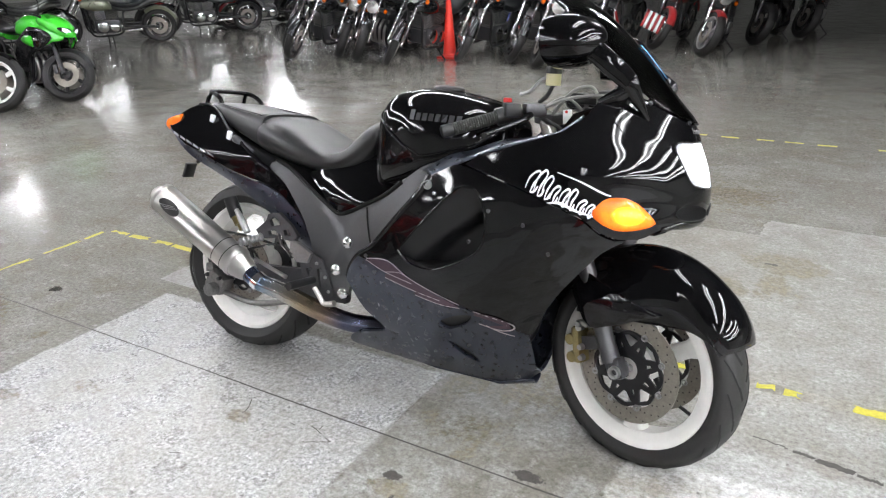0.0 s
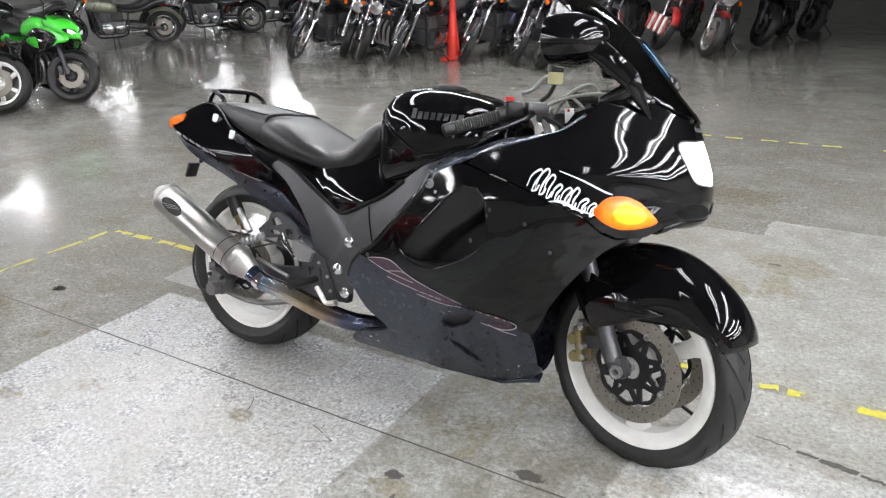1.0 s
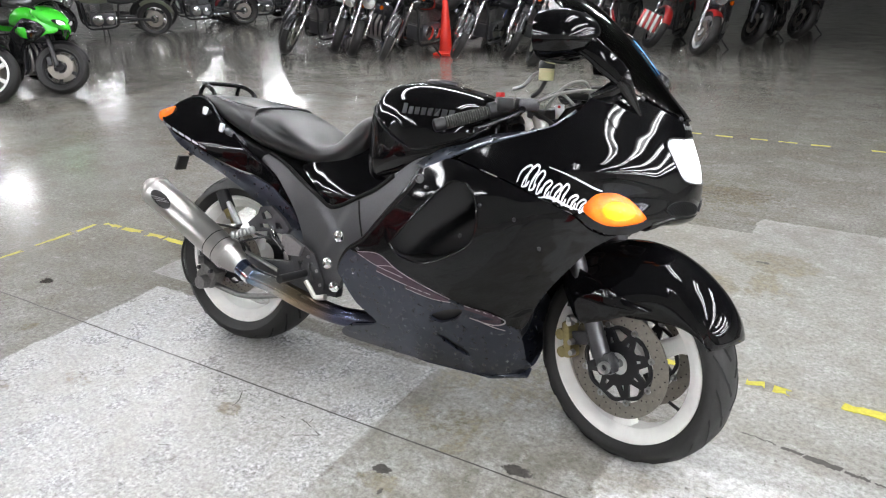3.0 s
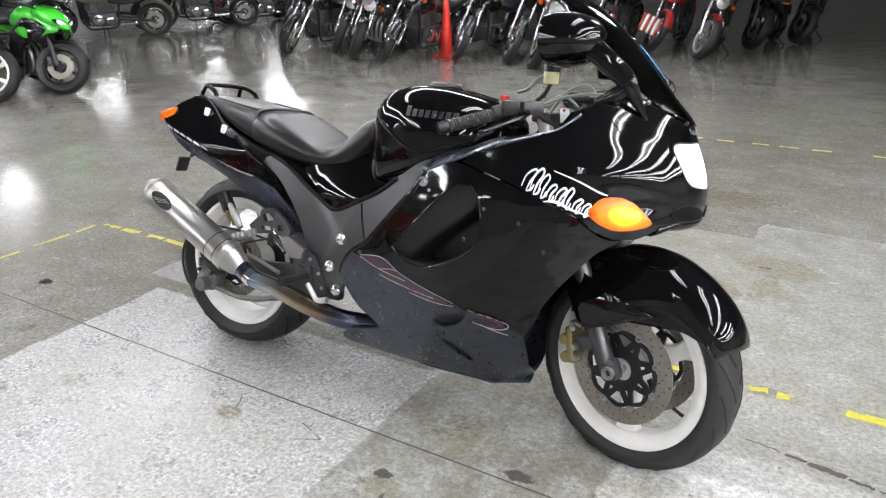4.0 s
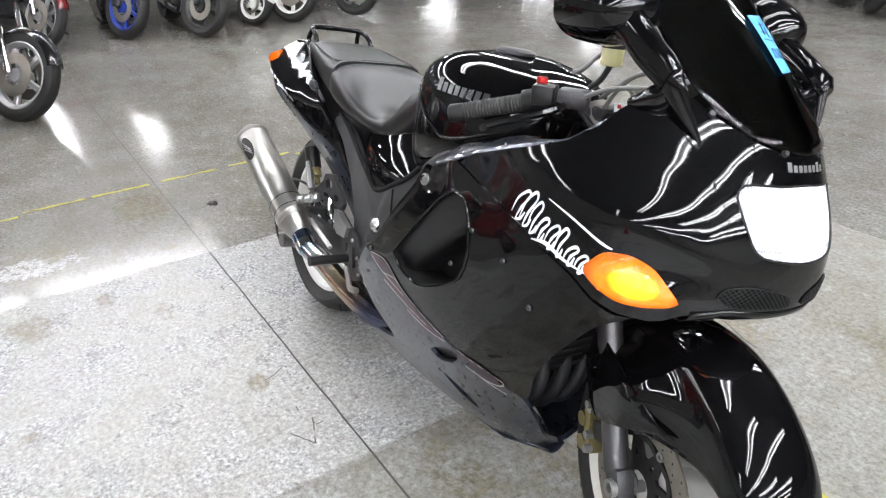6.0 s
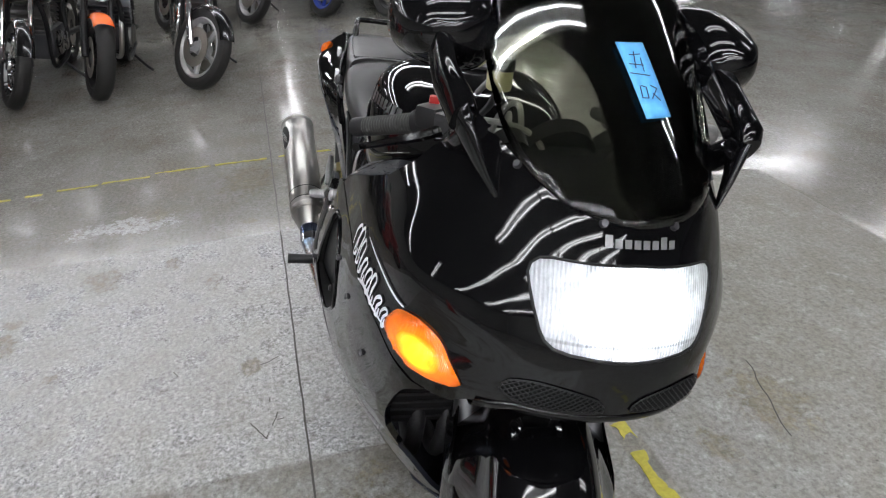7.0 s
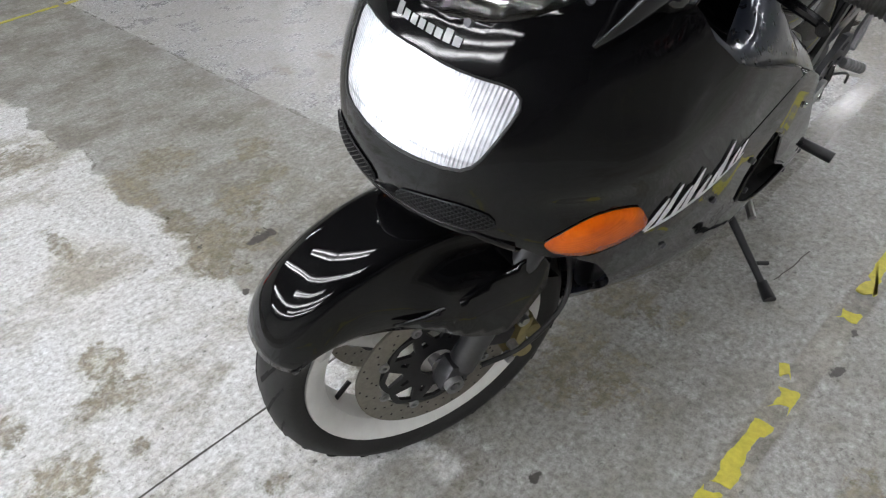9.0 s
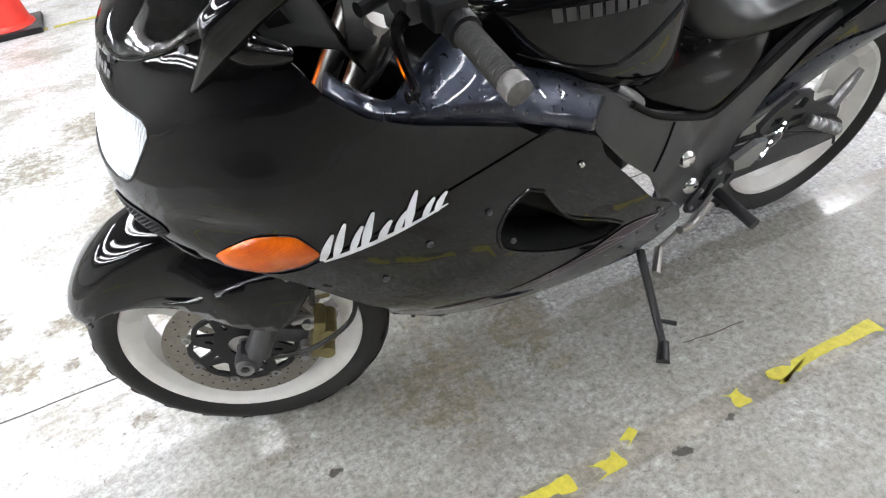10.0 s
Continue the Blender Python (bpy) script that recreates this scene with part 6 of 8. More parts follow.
        tube(bm, [p0, p0.lerp(p1, 0.25) + Vector((0.018, 0, 0)), p0.lerp(p1, 0.7) + Vector((0.010, 0, 0)), p1, p1 + Vector((0.012, 0.01 * tag, 0))], [0.011, 0.009, 0.007, 0.006, 0.008], 8)
        steered("lever", bm, GLOSS_TRIM, "black hand lever")
        bm = bmesh.new()
        box(bm, inn.lerp(end, 0.22) + Vector((0.03, 0, 0.0)), (0.06, 0.05, 0.035), Matrix.Rotation(math.atan2(d.y, d.x), 4, "Z"), 0.008)
        steered("lever_clamp", bm, DARK_ALLOY, "lever bracket")
        bm = bmesh.new()
        tube(bm, [inn.lerp(end, 0.2) + Vector((0.04, 0, 0)), inn.lerp(end, 0.1) + Vector((0.12, 0.0, 0.03)), top + Vector((0.16, 0.06 * tag, 0.02)), top + Vector((0.12, 0.02 * tag, -0.08))], 0.0045, 8)
        steered("cable", bm, CABLE if tag < 0 else BLACK_CABLE, "control cable")
    for pts, r in (([(1.13, 0.12, 0.93), (1.18, 0.16, 0.90), (1.22, 0.15, 0.86)], 0.006), ([(1.10, 0.05, 0.95), (1.17, 0.10, 0.94), (1.24, 0.13, 0.90)], 0.005),
                   ([(1.12, -0.12, 0.94), (1.18, -0.14, 0.92), (1.23, -0.13, 0.88)], 0.006), ([(1.08, -0.03, 0.96), (1.16, -0.06, 1.0), (1.22, -0.08, 0.97)], 0.0045), ([(1.12, -0.07, 0.925), (1.155, -0.08, 0.979), (1.190, -0.08, 1.018), (1.234, -0.08, 1.033), (1.259, -0.08, 1.011), (1.262, -0.08, 0.965)], 0.0049)):
        bm = bmesh.new()
        tube(bm, pts, r, 8)
        part("wiring", bm, CABLE if r < 0.005 else BLACK_CABLE, bike)
    # paper tag on the ignition key
    bm = bmesh.new()
    box(bm, (1.181, -0.080, 0.949), (0.025, 0.003, 0.038), Matrix.Rotation(radians(-8), 4, "Y") @ Matrix.Rotation(radians(15), 4, "Z"), 0.001)
    tag_card = part("paper_tag", bm, DECAL_WHITE, bike, "white paper tag with a red dot")
    bm = bmesh.new()
    tube(bm, [(1.178, -0.0805, 0.962), (1.178, -0.0835, 0.962)], 0.004, 10, smooth=False)
    part("tag_dot", bm, RED_PLASTIC, tag_card, "red dot")
    # fluid reservoir by the right grip
    c = Vector((-0.303, -0.112, 0.770))
    bm = bmesh.new()
    lathe(bm, [(0.0, -0.022), (0.019, -0.022), (0.021, -0.018), (0.021, 0.010), (0.0, 0.010)], 24, "Z")
    bm.transform(Matrix.Translation(c))
    res = steered("brake_reservoir", bm, FLUID, "translucent yellow brake fluid cup")
    bm = bmesh.new()
    lathe(bm, [(0.0, 0.010), (0.023, 0.010), (0.023, 0.026), (0.021, 0.029), (0.0, 0.029)], 24, "Z")
    bm.transform(TURN @ Matrix.Translation(FRONT_AXLE + c))
    part("reservoir_cap", bm, SATIN_BLACK, res, "black screw cap")
    bm = bmesh.new()
    tube(bm, [c + Vector((-0.02, 0, 0.0)), c + Vector((-0.04, -0.01, -0.012)), c + Vector((-0.055, -0.03, -0.04)), c + Vector((-0.09, -0.03, -0.05))], 0.005, 8)
    steered("reservoir_bracket", bm, ALLOY, "bright reservoir bracket")
    bm = bmesh.new()
    tube(bm, [c + Vector((0, 0, -0.02)), c + Vector((-0.01, -0.01, -0.05)), c + Vector((-0.03, -0.02, -0.07))], 0.006, 8)
    steered("reservoir_hose", bm, BLACK_CABLE)
    bm = bmesh.new()
    box(bm, (-0.32, 0, 0.655), (0.07, 0.25, 0.03), None, 0.01)
    steered("top_yoke", bm, DARK_ALLOY, "grey top yoke")
    bm = bmesh.new()
    box(bm, (-0.21, 0, 0.42), (0.09, 0.25, 0.05), Matrix.Rotation(-RAKE, 4, "Y"), 0.012)
    steered("lower_yoke", bm, SATIN_BLACK)


build_front()


def build_chassis():
    # side covers over the frame
    cover = [(0.20, 0.722), (0.27, 0.698), (0.358, 0.648), (0.482, 0.588), (0.54, 0.602), (0.62, 0.642), (0.68, 0.674), (0.742, 0.724), (0.81, 0.775), (0.86, 0.79), (0.82, 0.70), (0.74, 0.60), (0.64, 0.50), (0.60, 0.44), (0.545, 0.33),
             (0.50, 0.33), (0.47, 0.37), (0.40, 0.41), (0.388, 0.420), (0.374, 0.480), (0.338, 0.545), (0.25, 0.648), (0.172, 0.70)]
    for tag in (1, -1):
        cov = lambda u, w: 0.150 - 0.006 / (1 + math.exp(-(u + 0.9 * w - 0.985) / 0.004)) + 0.007 / (1 + math.exp(-(u - 0.55 * w - 0.24) / 0.004)) + 0.062 * max(0.0, min(1.0, (u - 0.32) / 0.48)) + 0.012 * math.sin((w - 0.3) * 7)
        bm = sheet(rounded(cover, 0.012), [], lambda u, w: (u, cov(u, w), w), 0.016, lambda u, w: (u, cov(u, w) - 0.02, w))
        if tag < 0:
            mirror_y(bm)
        part("side_cover", bm, GUNMETAL, bike, "satin gunmetal frame side cover")
        for u, w in ((0.545, 0.504), (0.503, 0.408), (0.534, 0.335)):
            bm = bmesh.new()
            lathe(bm, [(0.0, 0.015), (0.008, 0.0145), (0.015, 0.012), (0.0195, 0.006), (0.021, 0.0)], 20)
            bm.transform(Matrix.Translation((u, cov(u, w) * tag, w)) @ Matrix.Diagonal((1, tag, 1, 1)))
            part("frame_bolt", bm, CHROME, bike, "polished round bolt cap")
        bm = bmesh.new()
        tube(bm, [(u, (cov(u, w) + 0.002) * tag, w) for u, w in ((0.205, 0.728), (0.27, 0.703), (0.358, 0.653), (0.43, 0.617), (0.478, 0.592), (0.505, 0.590), (0.54, 0.602), (0.62, 0.642), (0.68, 0.674), (0.742, 0.722))], 0.0065, 10)
        part("cover_gasket", bm, MATTE, bike, "matte black channel along the side cover")
        bm = bmesh.new()
        tube(bm, [(u, (cov(u, w) + 0.0005) * tag, w) for u, w in ((0.615, 0.628), (0.622, 0.585), (0.632, 0.545), (0.640, 0.520))], 0.0028, 8)
        part("cover_joint", bm, MATTE, bike)
        if tag < 0:
            bm = bmesh.new()
            edge = [(0.876, 0.762), (0.848, 0.710), (0.808, 0.662), (0.768, 0.615), (0.70, 0.535), (0.645, 0.496), (0.613, 0.455), (0.598, 0.417)]
            run = [skin_out(s_side(u, w) * STRETCH, w, -0.003) for u, w in edge]
            tube(bm, [(p.x, p.y * tag, p.z) for p in run], [0.010, 0.011, 0.010, 0.009, 0.008, 0.006, 0.005, 0.004], 12)
            part("fairing_lip", bm, GLOSS, bike, "rolled gloss black edge of the side panel")
            p = skin_out(s_side(0.876, 0.735) * STRETCH, 0.735, 0.001)
            bm = bmesh.new()
            lathe(bm, [(0.0, 0.004), (0.006, 0.004), (0.007, 0.001), (0.009, 0.001), (0.010, 0.005), (0.013, 0.004), (0.014, -0.004)], 20)
            bm.transform(Matrix.Translation((p.x, p.y * tag, p.z)) @ Matrix.Diagonal((1, tag, 1, 1)))
            part("ringed_bolt", bm, ALLOY, bike, "bright bolt in a ring")
        # black lobe between seat and cover
        lobe = [(0.335, 0.700), (0.40, 0.655), (0.478, 0.598), (0.54, 0.610), (0.60, 0.636), (0.66, 0.675), (0.70, 0.73), (0.66, 0.82), (0.60, 0.85), (0.565, 0.80), (0.50, 0.745), (0.42, 0.722)]
        bulge = lambda u, w: 0.176 - 1.1 * max(0.0, w - 0.625) ** 1.6 - 0.7 * (u - 0.52) ** 2
        bm = sheet(rounded(lobe, 0.015), [], lambda u, w: (u, bulge(u, w), w), 0.013, lambda u, w: (u, 0.115, w))
        if tag < 0:
            mirror_y(bm)
        part("tank_side", bm, GLOSS, bike, "gloss black tank flank")
        # cast rear-set plate with a window
        def cast(name, pts, holes, y, thick, material, label):
            bm = sheet(rounded(pts, 0.008, False), [rounded(h, 0.006, False) for h in holes], lambda u, w: (u, y, w), 0.014)
            if tag < 0:
                mirror_y(bm)
            return part(name, bm, material, bike, label, smooth=False, solid=thick)
        cast("footrest_plate", [(0.324, 0.478), (0.417, 0.440), (0.446, 0.428), (0.490, 0.345), (0.487, 0.315), (0.452, 0.300), (0.400, 0.326), (0.362, 0.372), (0.350, 0.405), (0.315, 0.435)],
             [[(0.378, 0.390), (0.402, 0.398), (0.392, 0.362)], [(0.425, 0.395), (0.440, 0.400), (0.462, 0.345), (0.440, 0.335)]], 0.186, 0.010, DARK_ALLOY, "cast grey footrest plate")
        cast("passenger_bracket", [(0.145, 0.482), (0.190, 0.520), (0.200, 0.545), (0.247, 0.556), (0.302, 0.520), (0.330, 0.490), (0.320, 0.468), (0.241, 0.468), (0.170, 0.455)],
             [[(0.205, 0.525), (0.222, 0.538), (0.247, 0.532), (0.252, 0.515), (0.215, 0.505)], [(0.20, 0.488), (0.235, 0.492), (0.250, 0.478), (0.205, 0.474)], [(0.268, 0.500), (0.292, 0.505), (0.302, 0.485), (0.275, 0.482)]],
             0.176, 0.014, DARK_ALLOY, "cast passenger footrest bracket with windows")
        cast("heel_guard", [(0.320, 0.474), (0.347, 0.473), (0.405, 0.446), (0.393, 0.412), (0.346, 0.408), (0.317, 0.437)], [], 0.196, 0.016, ALLOY, "bright alloy cylinder guard")
        for u, w in ((0.425, 0.415), (0.462, 0.375), (0.478, 0.330)):
            bm = bmesh.new()
            tube(bm, [(u, 0.188 * tag, w), (u, 0.196 * tag, w)], [0.006, 0.005], 10, smooth=False)
            part("plate_bolt", bm, ALLOY, bike)
        bm = bmesh.new()
        tube(bm, [(0.42, 0.20 * tag, 0.36), (0.415, 0.315 * tag, 0.358)], [0.013, 0.014], 10, smooth=False)
        part("footrest", bm, SATIN_BLACK, bike, "rubber rider footrest")
        bm = bmesh.new()
        pts, rad = [], []
        for k in range(19):
            pts.append((0.184 - 0.072 * k / 18, (0.19 + 0.035 * k / 18) * tag, 0.465 - 0.029 * k / 18))
            rad.append(0.0105 if k % 3 == 0 else 0.0150)
        tube(bm, pts, rad, 10, smooth=False)
        part("passenger_footrest", bm, ALLOY, bike, "ribbed alloy passenger footrest, folded")
        bm = bmesh.new()
        tube(bm, [(0.033, 0.165 * tag, 0.535), (0.066, 0.17 * tag, 0.500), (0.098, 0.175 * tag, 0.464)], [0.008, 0.013, 0.012], 8, smooth=False)
        part("toothed_bar", bm, ALLOY, bike, "pale toothed bar")
        bm = bmesh.new()
        tube(bm, [(0.255, 0.185 * tag, 0.485), (0.275, 0.192 * tag, 0.458), (0.300, 0.195 * tag, 0.440), (0.330, 0.20 * tag, 0.425)], [0.006, 0.009, 0.007, 0.012], 8)
        part("pedal_linkage", bm, CHROME, bike, "bright pedal linkage")
        bm = bmesh.new()
        tube(bm, [(0.063, 0.20 * tag, 0.359), (0.075, 0.20 * tag, 0.385), (0.10, 0.197 * tag, 0.402), (0.17, 0.192 * tag, 0.428), (0.251, 0.187 * tag, 0.454)], 0.0038, 6)
        part("silencer_spring", bm, SATIN_BLACK, bike, "thin black stay")
        bm = bmesh.new()
        # swingarm
        rings = []
        for u, w, hh in ((0.50, 0.33, 0.05), (0.40, 0.325, 0.05), (0.20, 0.312, 0.04), (0.02, 0.305, 0.035), (-0.06, 0.303, 0.028)):
            rings.append([bm.verts.new((u, (0.115 + 0.018 * a) * tag, w + hh * b)) for a, b in ((-1, -0.8), (-0.7, -1), (0.7, -1), (1, -0.8), (1, 0.8), (0.7, 1), (-0.7, 1), (-1, 0.8))])
        skin(bm, rings)
        part("swingarm", bm, DARK_ALLOY, bike, "dark alloy swingarm")
        bm = bmesh.new()
        tube(bm, [(0.430, 0.205 * tag, 0.336), (0.455, 0.210 * tag, 0.315), (0.476, 0.214 * tag, 0.296), (0.495, 0.217 * tag, 0.297), (0.525, 0.22 * tag, 0.306)], [0.008, 0.008, 0.008, 0.009, 0.010], 8)
        part("foot_pedal", bm, STEEL, bike, "bright foot pedal")
    # engine block and radiator behind the fairing
    bm = bmesh.new()
    box(bm, (0.82, 0, 0.42), (0.40, 0.24, 0.30), None, 0.05)
    part("engine", bm, SATIN_BLACK, bike, "black engine block")
    bm = bmesh.new()
    box(bm, (1.10, 0, 0.48), (0.05, 0.36, 0.30), Matrix.Rotation(radians(12), 4, "Y"), 0.008)
    rad = part("radiator", bm, SATIN_BLACK, bike, "black radiator")
    for k in range(12):
        bm = bmesh.new()
        box(bm, (1.128 + 0.0052 * (k - 6), 0, 0.48 + 0.022 * (6 - k) * -1), (0.006, 0.33, 0.006), Matrix.Rotation(radians(12), 4, "Y"))
        part("radiator_fin", bm, DARK_ALLOY, rad, smooth=False)
    for y in (-0.10, -0.035, 0.035, 0.10):
        bm = bmesh.new()
        tube(bm, [(1.03, y, 0.42), (1.09, y, 0.34), (1.05, y * 0.9, 0.22), (0.9, y * 0.6, 0.175), (0.75, -0.08, 0.20)], 0.019, 10)
        part("exhaust_header", bm, DARK_ALLOY, bike, "dark steel exhaust header")
    # front inner liner between fairing and radiator
    bm = bmesh.new()
    rows = []
    for u, w, hh in ((1.38, 0.66, 0.19), (1.30, 0.60, 0.19), (1.24, 0.52, 0.185), (1.19, 0.45, 0.17), (1.15, 0.38, 0.15)):
        rows.append([bm.verts.new((u - 0.05, hh * k / 4, w + 0.02)) for k in range(-4, 5)])
    skin(bm, rows, closed=False)
    part("inner_liner", bm, SATIN_BLACK, bike, solid=0.003)
    bm = bmesh.new()
    rows = []
    for u, w, hh in ((1.15, 0.15, 0.03), (1.05, 0.125, 0.07), (0.85, 0.13, 0.10), (0.60, 0.15, 0.10)):
        rows.append([bm.verts.new((u, hh * k / 4, w - 0.01 + 0.02 * (k / 4) ** 2)) for k in range(-4, 5)])
    skin(bm, rows, closed=False)
    part("belly_pan", bm, SLATE, bike, solid=0.004)
    # chain and hugger
    for z, zz in ((0.345, 0.375), (0.268, 0.285)):
        bm = bmesh.new()
        for k in range(26):
            t = k / 25
            box(bm, (0.50 * t - 0.02, 0.092, z + (zz - z) * t), (0.0205, 0.012, 0.012 if k % 2 else 0.009), None, 0.003)
        part("chain", bm, DARK_ALLOY, bike, "dark drive chain")
    bm = bmesh.new()
    lathe(bm, [(0.03, 0.088), (0.088, 0.088), (0.092, 0.092), (0.088, 0.096), (0.03, 0.096)], 42, closed=True)
    bm.transform(Matrix.Translation((0, 0, 0.308)))
    part("sprocket", bm, DARK_ALLOY, bike)
    # rear brake
    bm = bmesh.new()
    box(bm, (-0.085, -0.125, 0.245), (0.085, 0.06, 0.075), Matrix.Rotation(radians(25), 4, "Y"), 0.014)
    tube(bm, [(-0.075, -0.16, 0.225), (-0.075, -0.19, 0.225)], [0.026, 0.024], 14, smooth=False)
    tube(bm, [(-0.10, -0.15, 0.30), (-0.11, -0.165, 0.30)], [0.018, 0.016], 12, smooth=False)
    tube(bm, [(-0.05, -0.13, 0.21), (0.10, -0.13, 0.20), (0.30, -0.12, 0.25)], 0.011, 8)
    cal = part("rear_caliper", bm, GRIMY, bike, "grimy rear brake caliper")
    for u, w in ((-0.115, 0.270), (-0.055, 0.265), (-0.10, 0.213)):
        bm = bmesh.new()
        tube(bm, [(u, -0.150, w), (u, -0.163, w)], [0.008, 0.007], 10, smooth=False)
        part("caliper_bolt", bm, DARK_ALLOY, cal)
    bm = bmesh.new()
    box(bm, (-0.115, -0.118, 0.315), (0.06, 0.022, 0.07), Matrix.Rotation(radians(-20), 4, "Y"), 0.008)
    part("caliper_bracket", bm, DARK_ALLOY, cal, "dark caliper bracket")
    bm = bmesh.new()
    tube(bm, [(-0.09, -0.17, 0.20), (-0.16, -0.17, 0.22), (-0.20, -0.16, 0.32), (-0.15, -0.14, 0.42), (0.05, -0.13, 0.44), (0.25, -0.13, 0.42)], 0.0045, 8)
    part("rear_brake_hose", bm, BLACK_CABLE, bike)
    bm = bmesh.new()
    tube(bm, [(-0.045, -0.12, 0.56), (-0.01, -0.12, 0.50)], [0.024, 0.024], 14, smooth=False)
    part("shock_reservoir", bm, SATIN_BLACK, bike)
    bm = bmesh.new()
    tube(bm, [(-0.012, -0.12, 0.503), (0.008, -0.12, 0.475)], [0.020, 0.020], 14, smooth=False)
    tube(bm, [(0.008, -0.12, 0.475), (0.02, -0.12, 0.455)], [0.012, 0.012], 10, smooth=False)
    part("reservoir_collar", bm, BRASS, bike, "gold collar")
    # silencer and link pipe
    a, b = Vector((-0.245, -0.250, 0.548)), Vector((0.118, -0.232, 0.365))
    d = (b - a).normalized()
    bm = bmesh.new()
    tube(bm, [a + d * 0.004, a + d * 0.012, b - d * 0.012, b], [0.049, 0.0535, 0.0535, 0.051], 40, smooth=False)
    can = part("silencer", bm, STEEL, bike, "brushed steel silencer")
    for k, r in ((0.0, 0.0555), (0.945, 0.0548)):
        bm = bmesh.new()
        p = a + (b - a) * k
        tube(bm, [p, p + d * 0.004, p + d * 0.014, p + d * 0.018], [r - 0.002, r, r, r - 0.002], 32, smooth=False)
        part("band", bm, STEEL, can, "brushed steel band")
    for k in (0.80, 0.90):
        bm = bmesh.new()
        p = a + (b - a) * k
        tube(bm, [p, p + d * 0.003], [0.0542, 0.0542], 32, smooth=False)
        part("joint_ring", bm, SATIN_BLACK, can, "dark joint line")
    bm = bmesh.new()
    tube(bm, [b - d * 0.004, b + d * 0.03, b + d * 0.055], [0.049, 0.041, 0.032], 28, smooth=False)
    part("silencer_cone", bm, STEEL, can, "brushed steel cone")
    bm = bmesh.new()
    tube(bm, [a - d * 0.030, a - d * 0.028, a + d * 0.006, a + d * 0.010], [0.028, 0.030, 0.030, 0.046], 24, smooth=False)
    part("tail_pipe", bm, STEEL, can, "steel outlet")
    # dark disc over the pipe end, painting the shade of its bore
    bm = bmesh.new()
    tube(bm, [a - d * 0.0305, a - d * 0.0300], [0.024, 0.024], 20, smooth=False)
    part("outlet_bore", bm, RECESS_SHADE, can)
    n = Vector((0, -1, 0.45))
    n = (n - d * n.dot(d)).normalized()
    side = d.cross(n)
    bm = bmesh.new()
    mid = a + d * 0.085
    rings = []
    for f in (0.02, 0.35, 0.7, 1.0):
        spin = [2 * math.pi * k / 24 for k in range(24)]
        rings.append([bm.verts.new(mid + d * 0.050 * f * math.cos(t) + (0.0552 if f < 1 else 0.0535) * (n * math.cos(0.42 * f * math.sin(t)) + side * math.sin(0.42 * f * math.sin(t)))) for t in spin])
    skin(bm, rings, caps=False)
    bm.faces.new(rings[0])
    em = part("emblem_plate", bm, RUBBER, can, "dark oval maker's plate")
    bm = bmesh.new()
    for k in (-0.5, 0.0, 0.5):
        tube(bm, [mid + d * (-0.024 + 0.03 * k) + 0.0556 * (n * math.cos(0.2) + side * math.sin(0.2)), mid + d * (0.024 + 0.02 * k) + 0.0556 * (n * math.cos(-0.2) - side * math.sin(0.2))], 0.0015, 5, smooth=False)
    part("emblem_mark", bm, ALLOY, em, "silver bars")
    bm = bmesh.new()
    e = b + d * 0.045
    tube(bm, [e, e + d * 0.06, (0.30, -0.215, 0.300), (0.42, -0.195, 0.265), (0.54, -0.172, 0.240), (0.62, -0.135, 0.234), (0.78, -0.10, 0.24)], [0.030, 0.030, 0.0305, 0.0315, 0.031, 0.030, 0.030], 20)
    part("link_pipe", bm, TITANIUM, bike, "heat-blued titanium link pipe")
    bm = bmesh.new()
    tube(bm, [e + d * 0.045, e + d * 0.07], [0.0335, 0.0335], 20, smooth=False)
    part("pipe_clamp", bm, CHROME, bike)
    bm = bmesh.new()
    rod(bm, (0.16, -0.20, 0.385), (0.30, -0.195, 0.345), 0.007, 8)
    part("silencer_stay", bm, STEEL, bike)
    # side stand
    bm = bmesh.new()
    tube(bm, [(0.574, 0.17, 0.215), (0.595, 0.25, 0.165), (0.620, 0.345, 0.104), (0.628, 0.368, 0.092)], [0.011, 0.010, 0.009, 0.009], 10)
    stand = part("side_stand", bm, SATIN_BLACK, bike, "black side stand, lowered")
    bm = bmesh.new()
    tube(bm, [(0.618, 0.352, 0.098), (0.650, 0.392, 0.0915)], [0.013, 0.016], 10, smooth=False)
    part("stand_foot", bm, SATIN_BLACK, stand)
    bm = bmesh.new()
    tube(bm, [(0.610, 0.31, 0.128), (0.575, 0.335, 0.123)], [0.005, 0.006], 8, smooth=False)
    part("stand_peg", bm, SATIN_BLACK, stand)
    bm = bmesh.new()
    tube(bm, [(0.40, 0.19, 0.37), (0.47, 0.20, 0.30), (0.56, 0.21, 0.255)], [0.006, 0.006, 0.006], 8)
    tube(bm, [(0.56, 0.21, 0.255), (0.60, 0.255, 0.235)], [0.010, 0.010], 8, smooth=False)
    part("gear_lever", bm, STEEL, bike, "bright gear lever")


build_chassis()


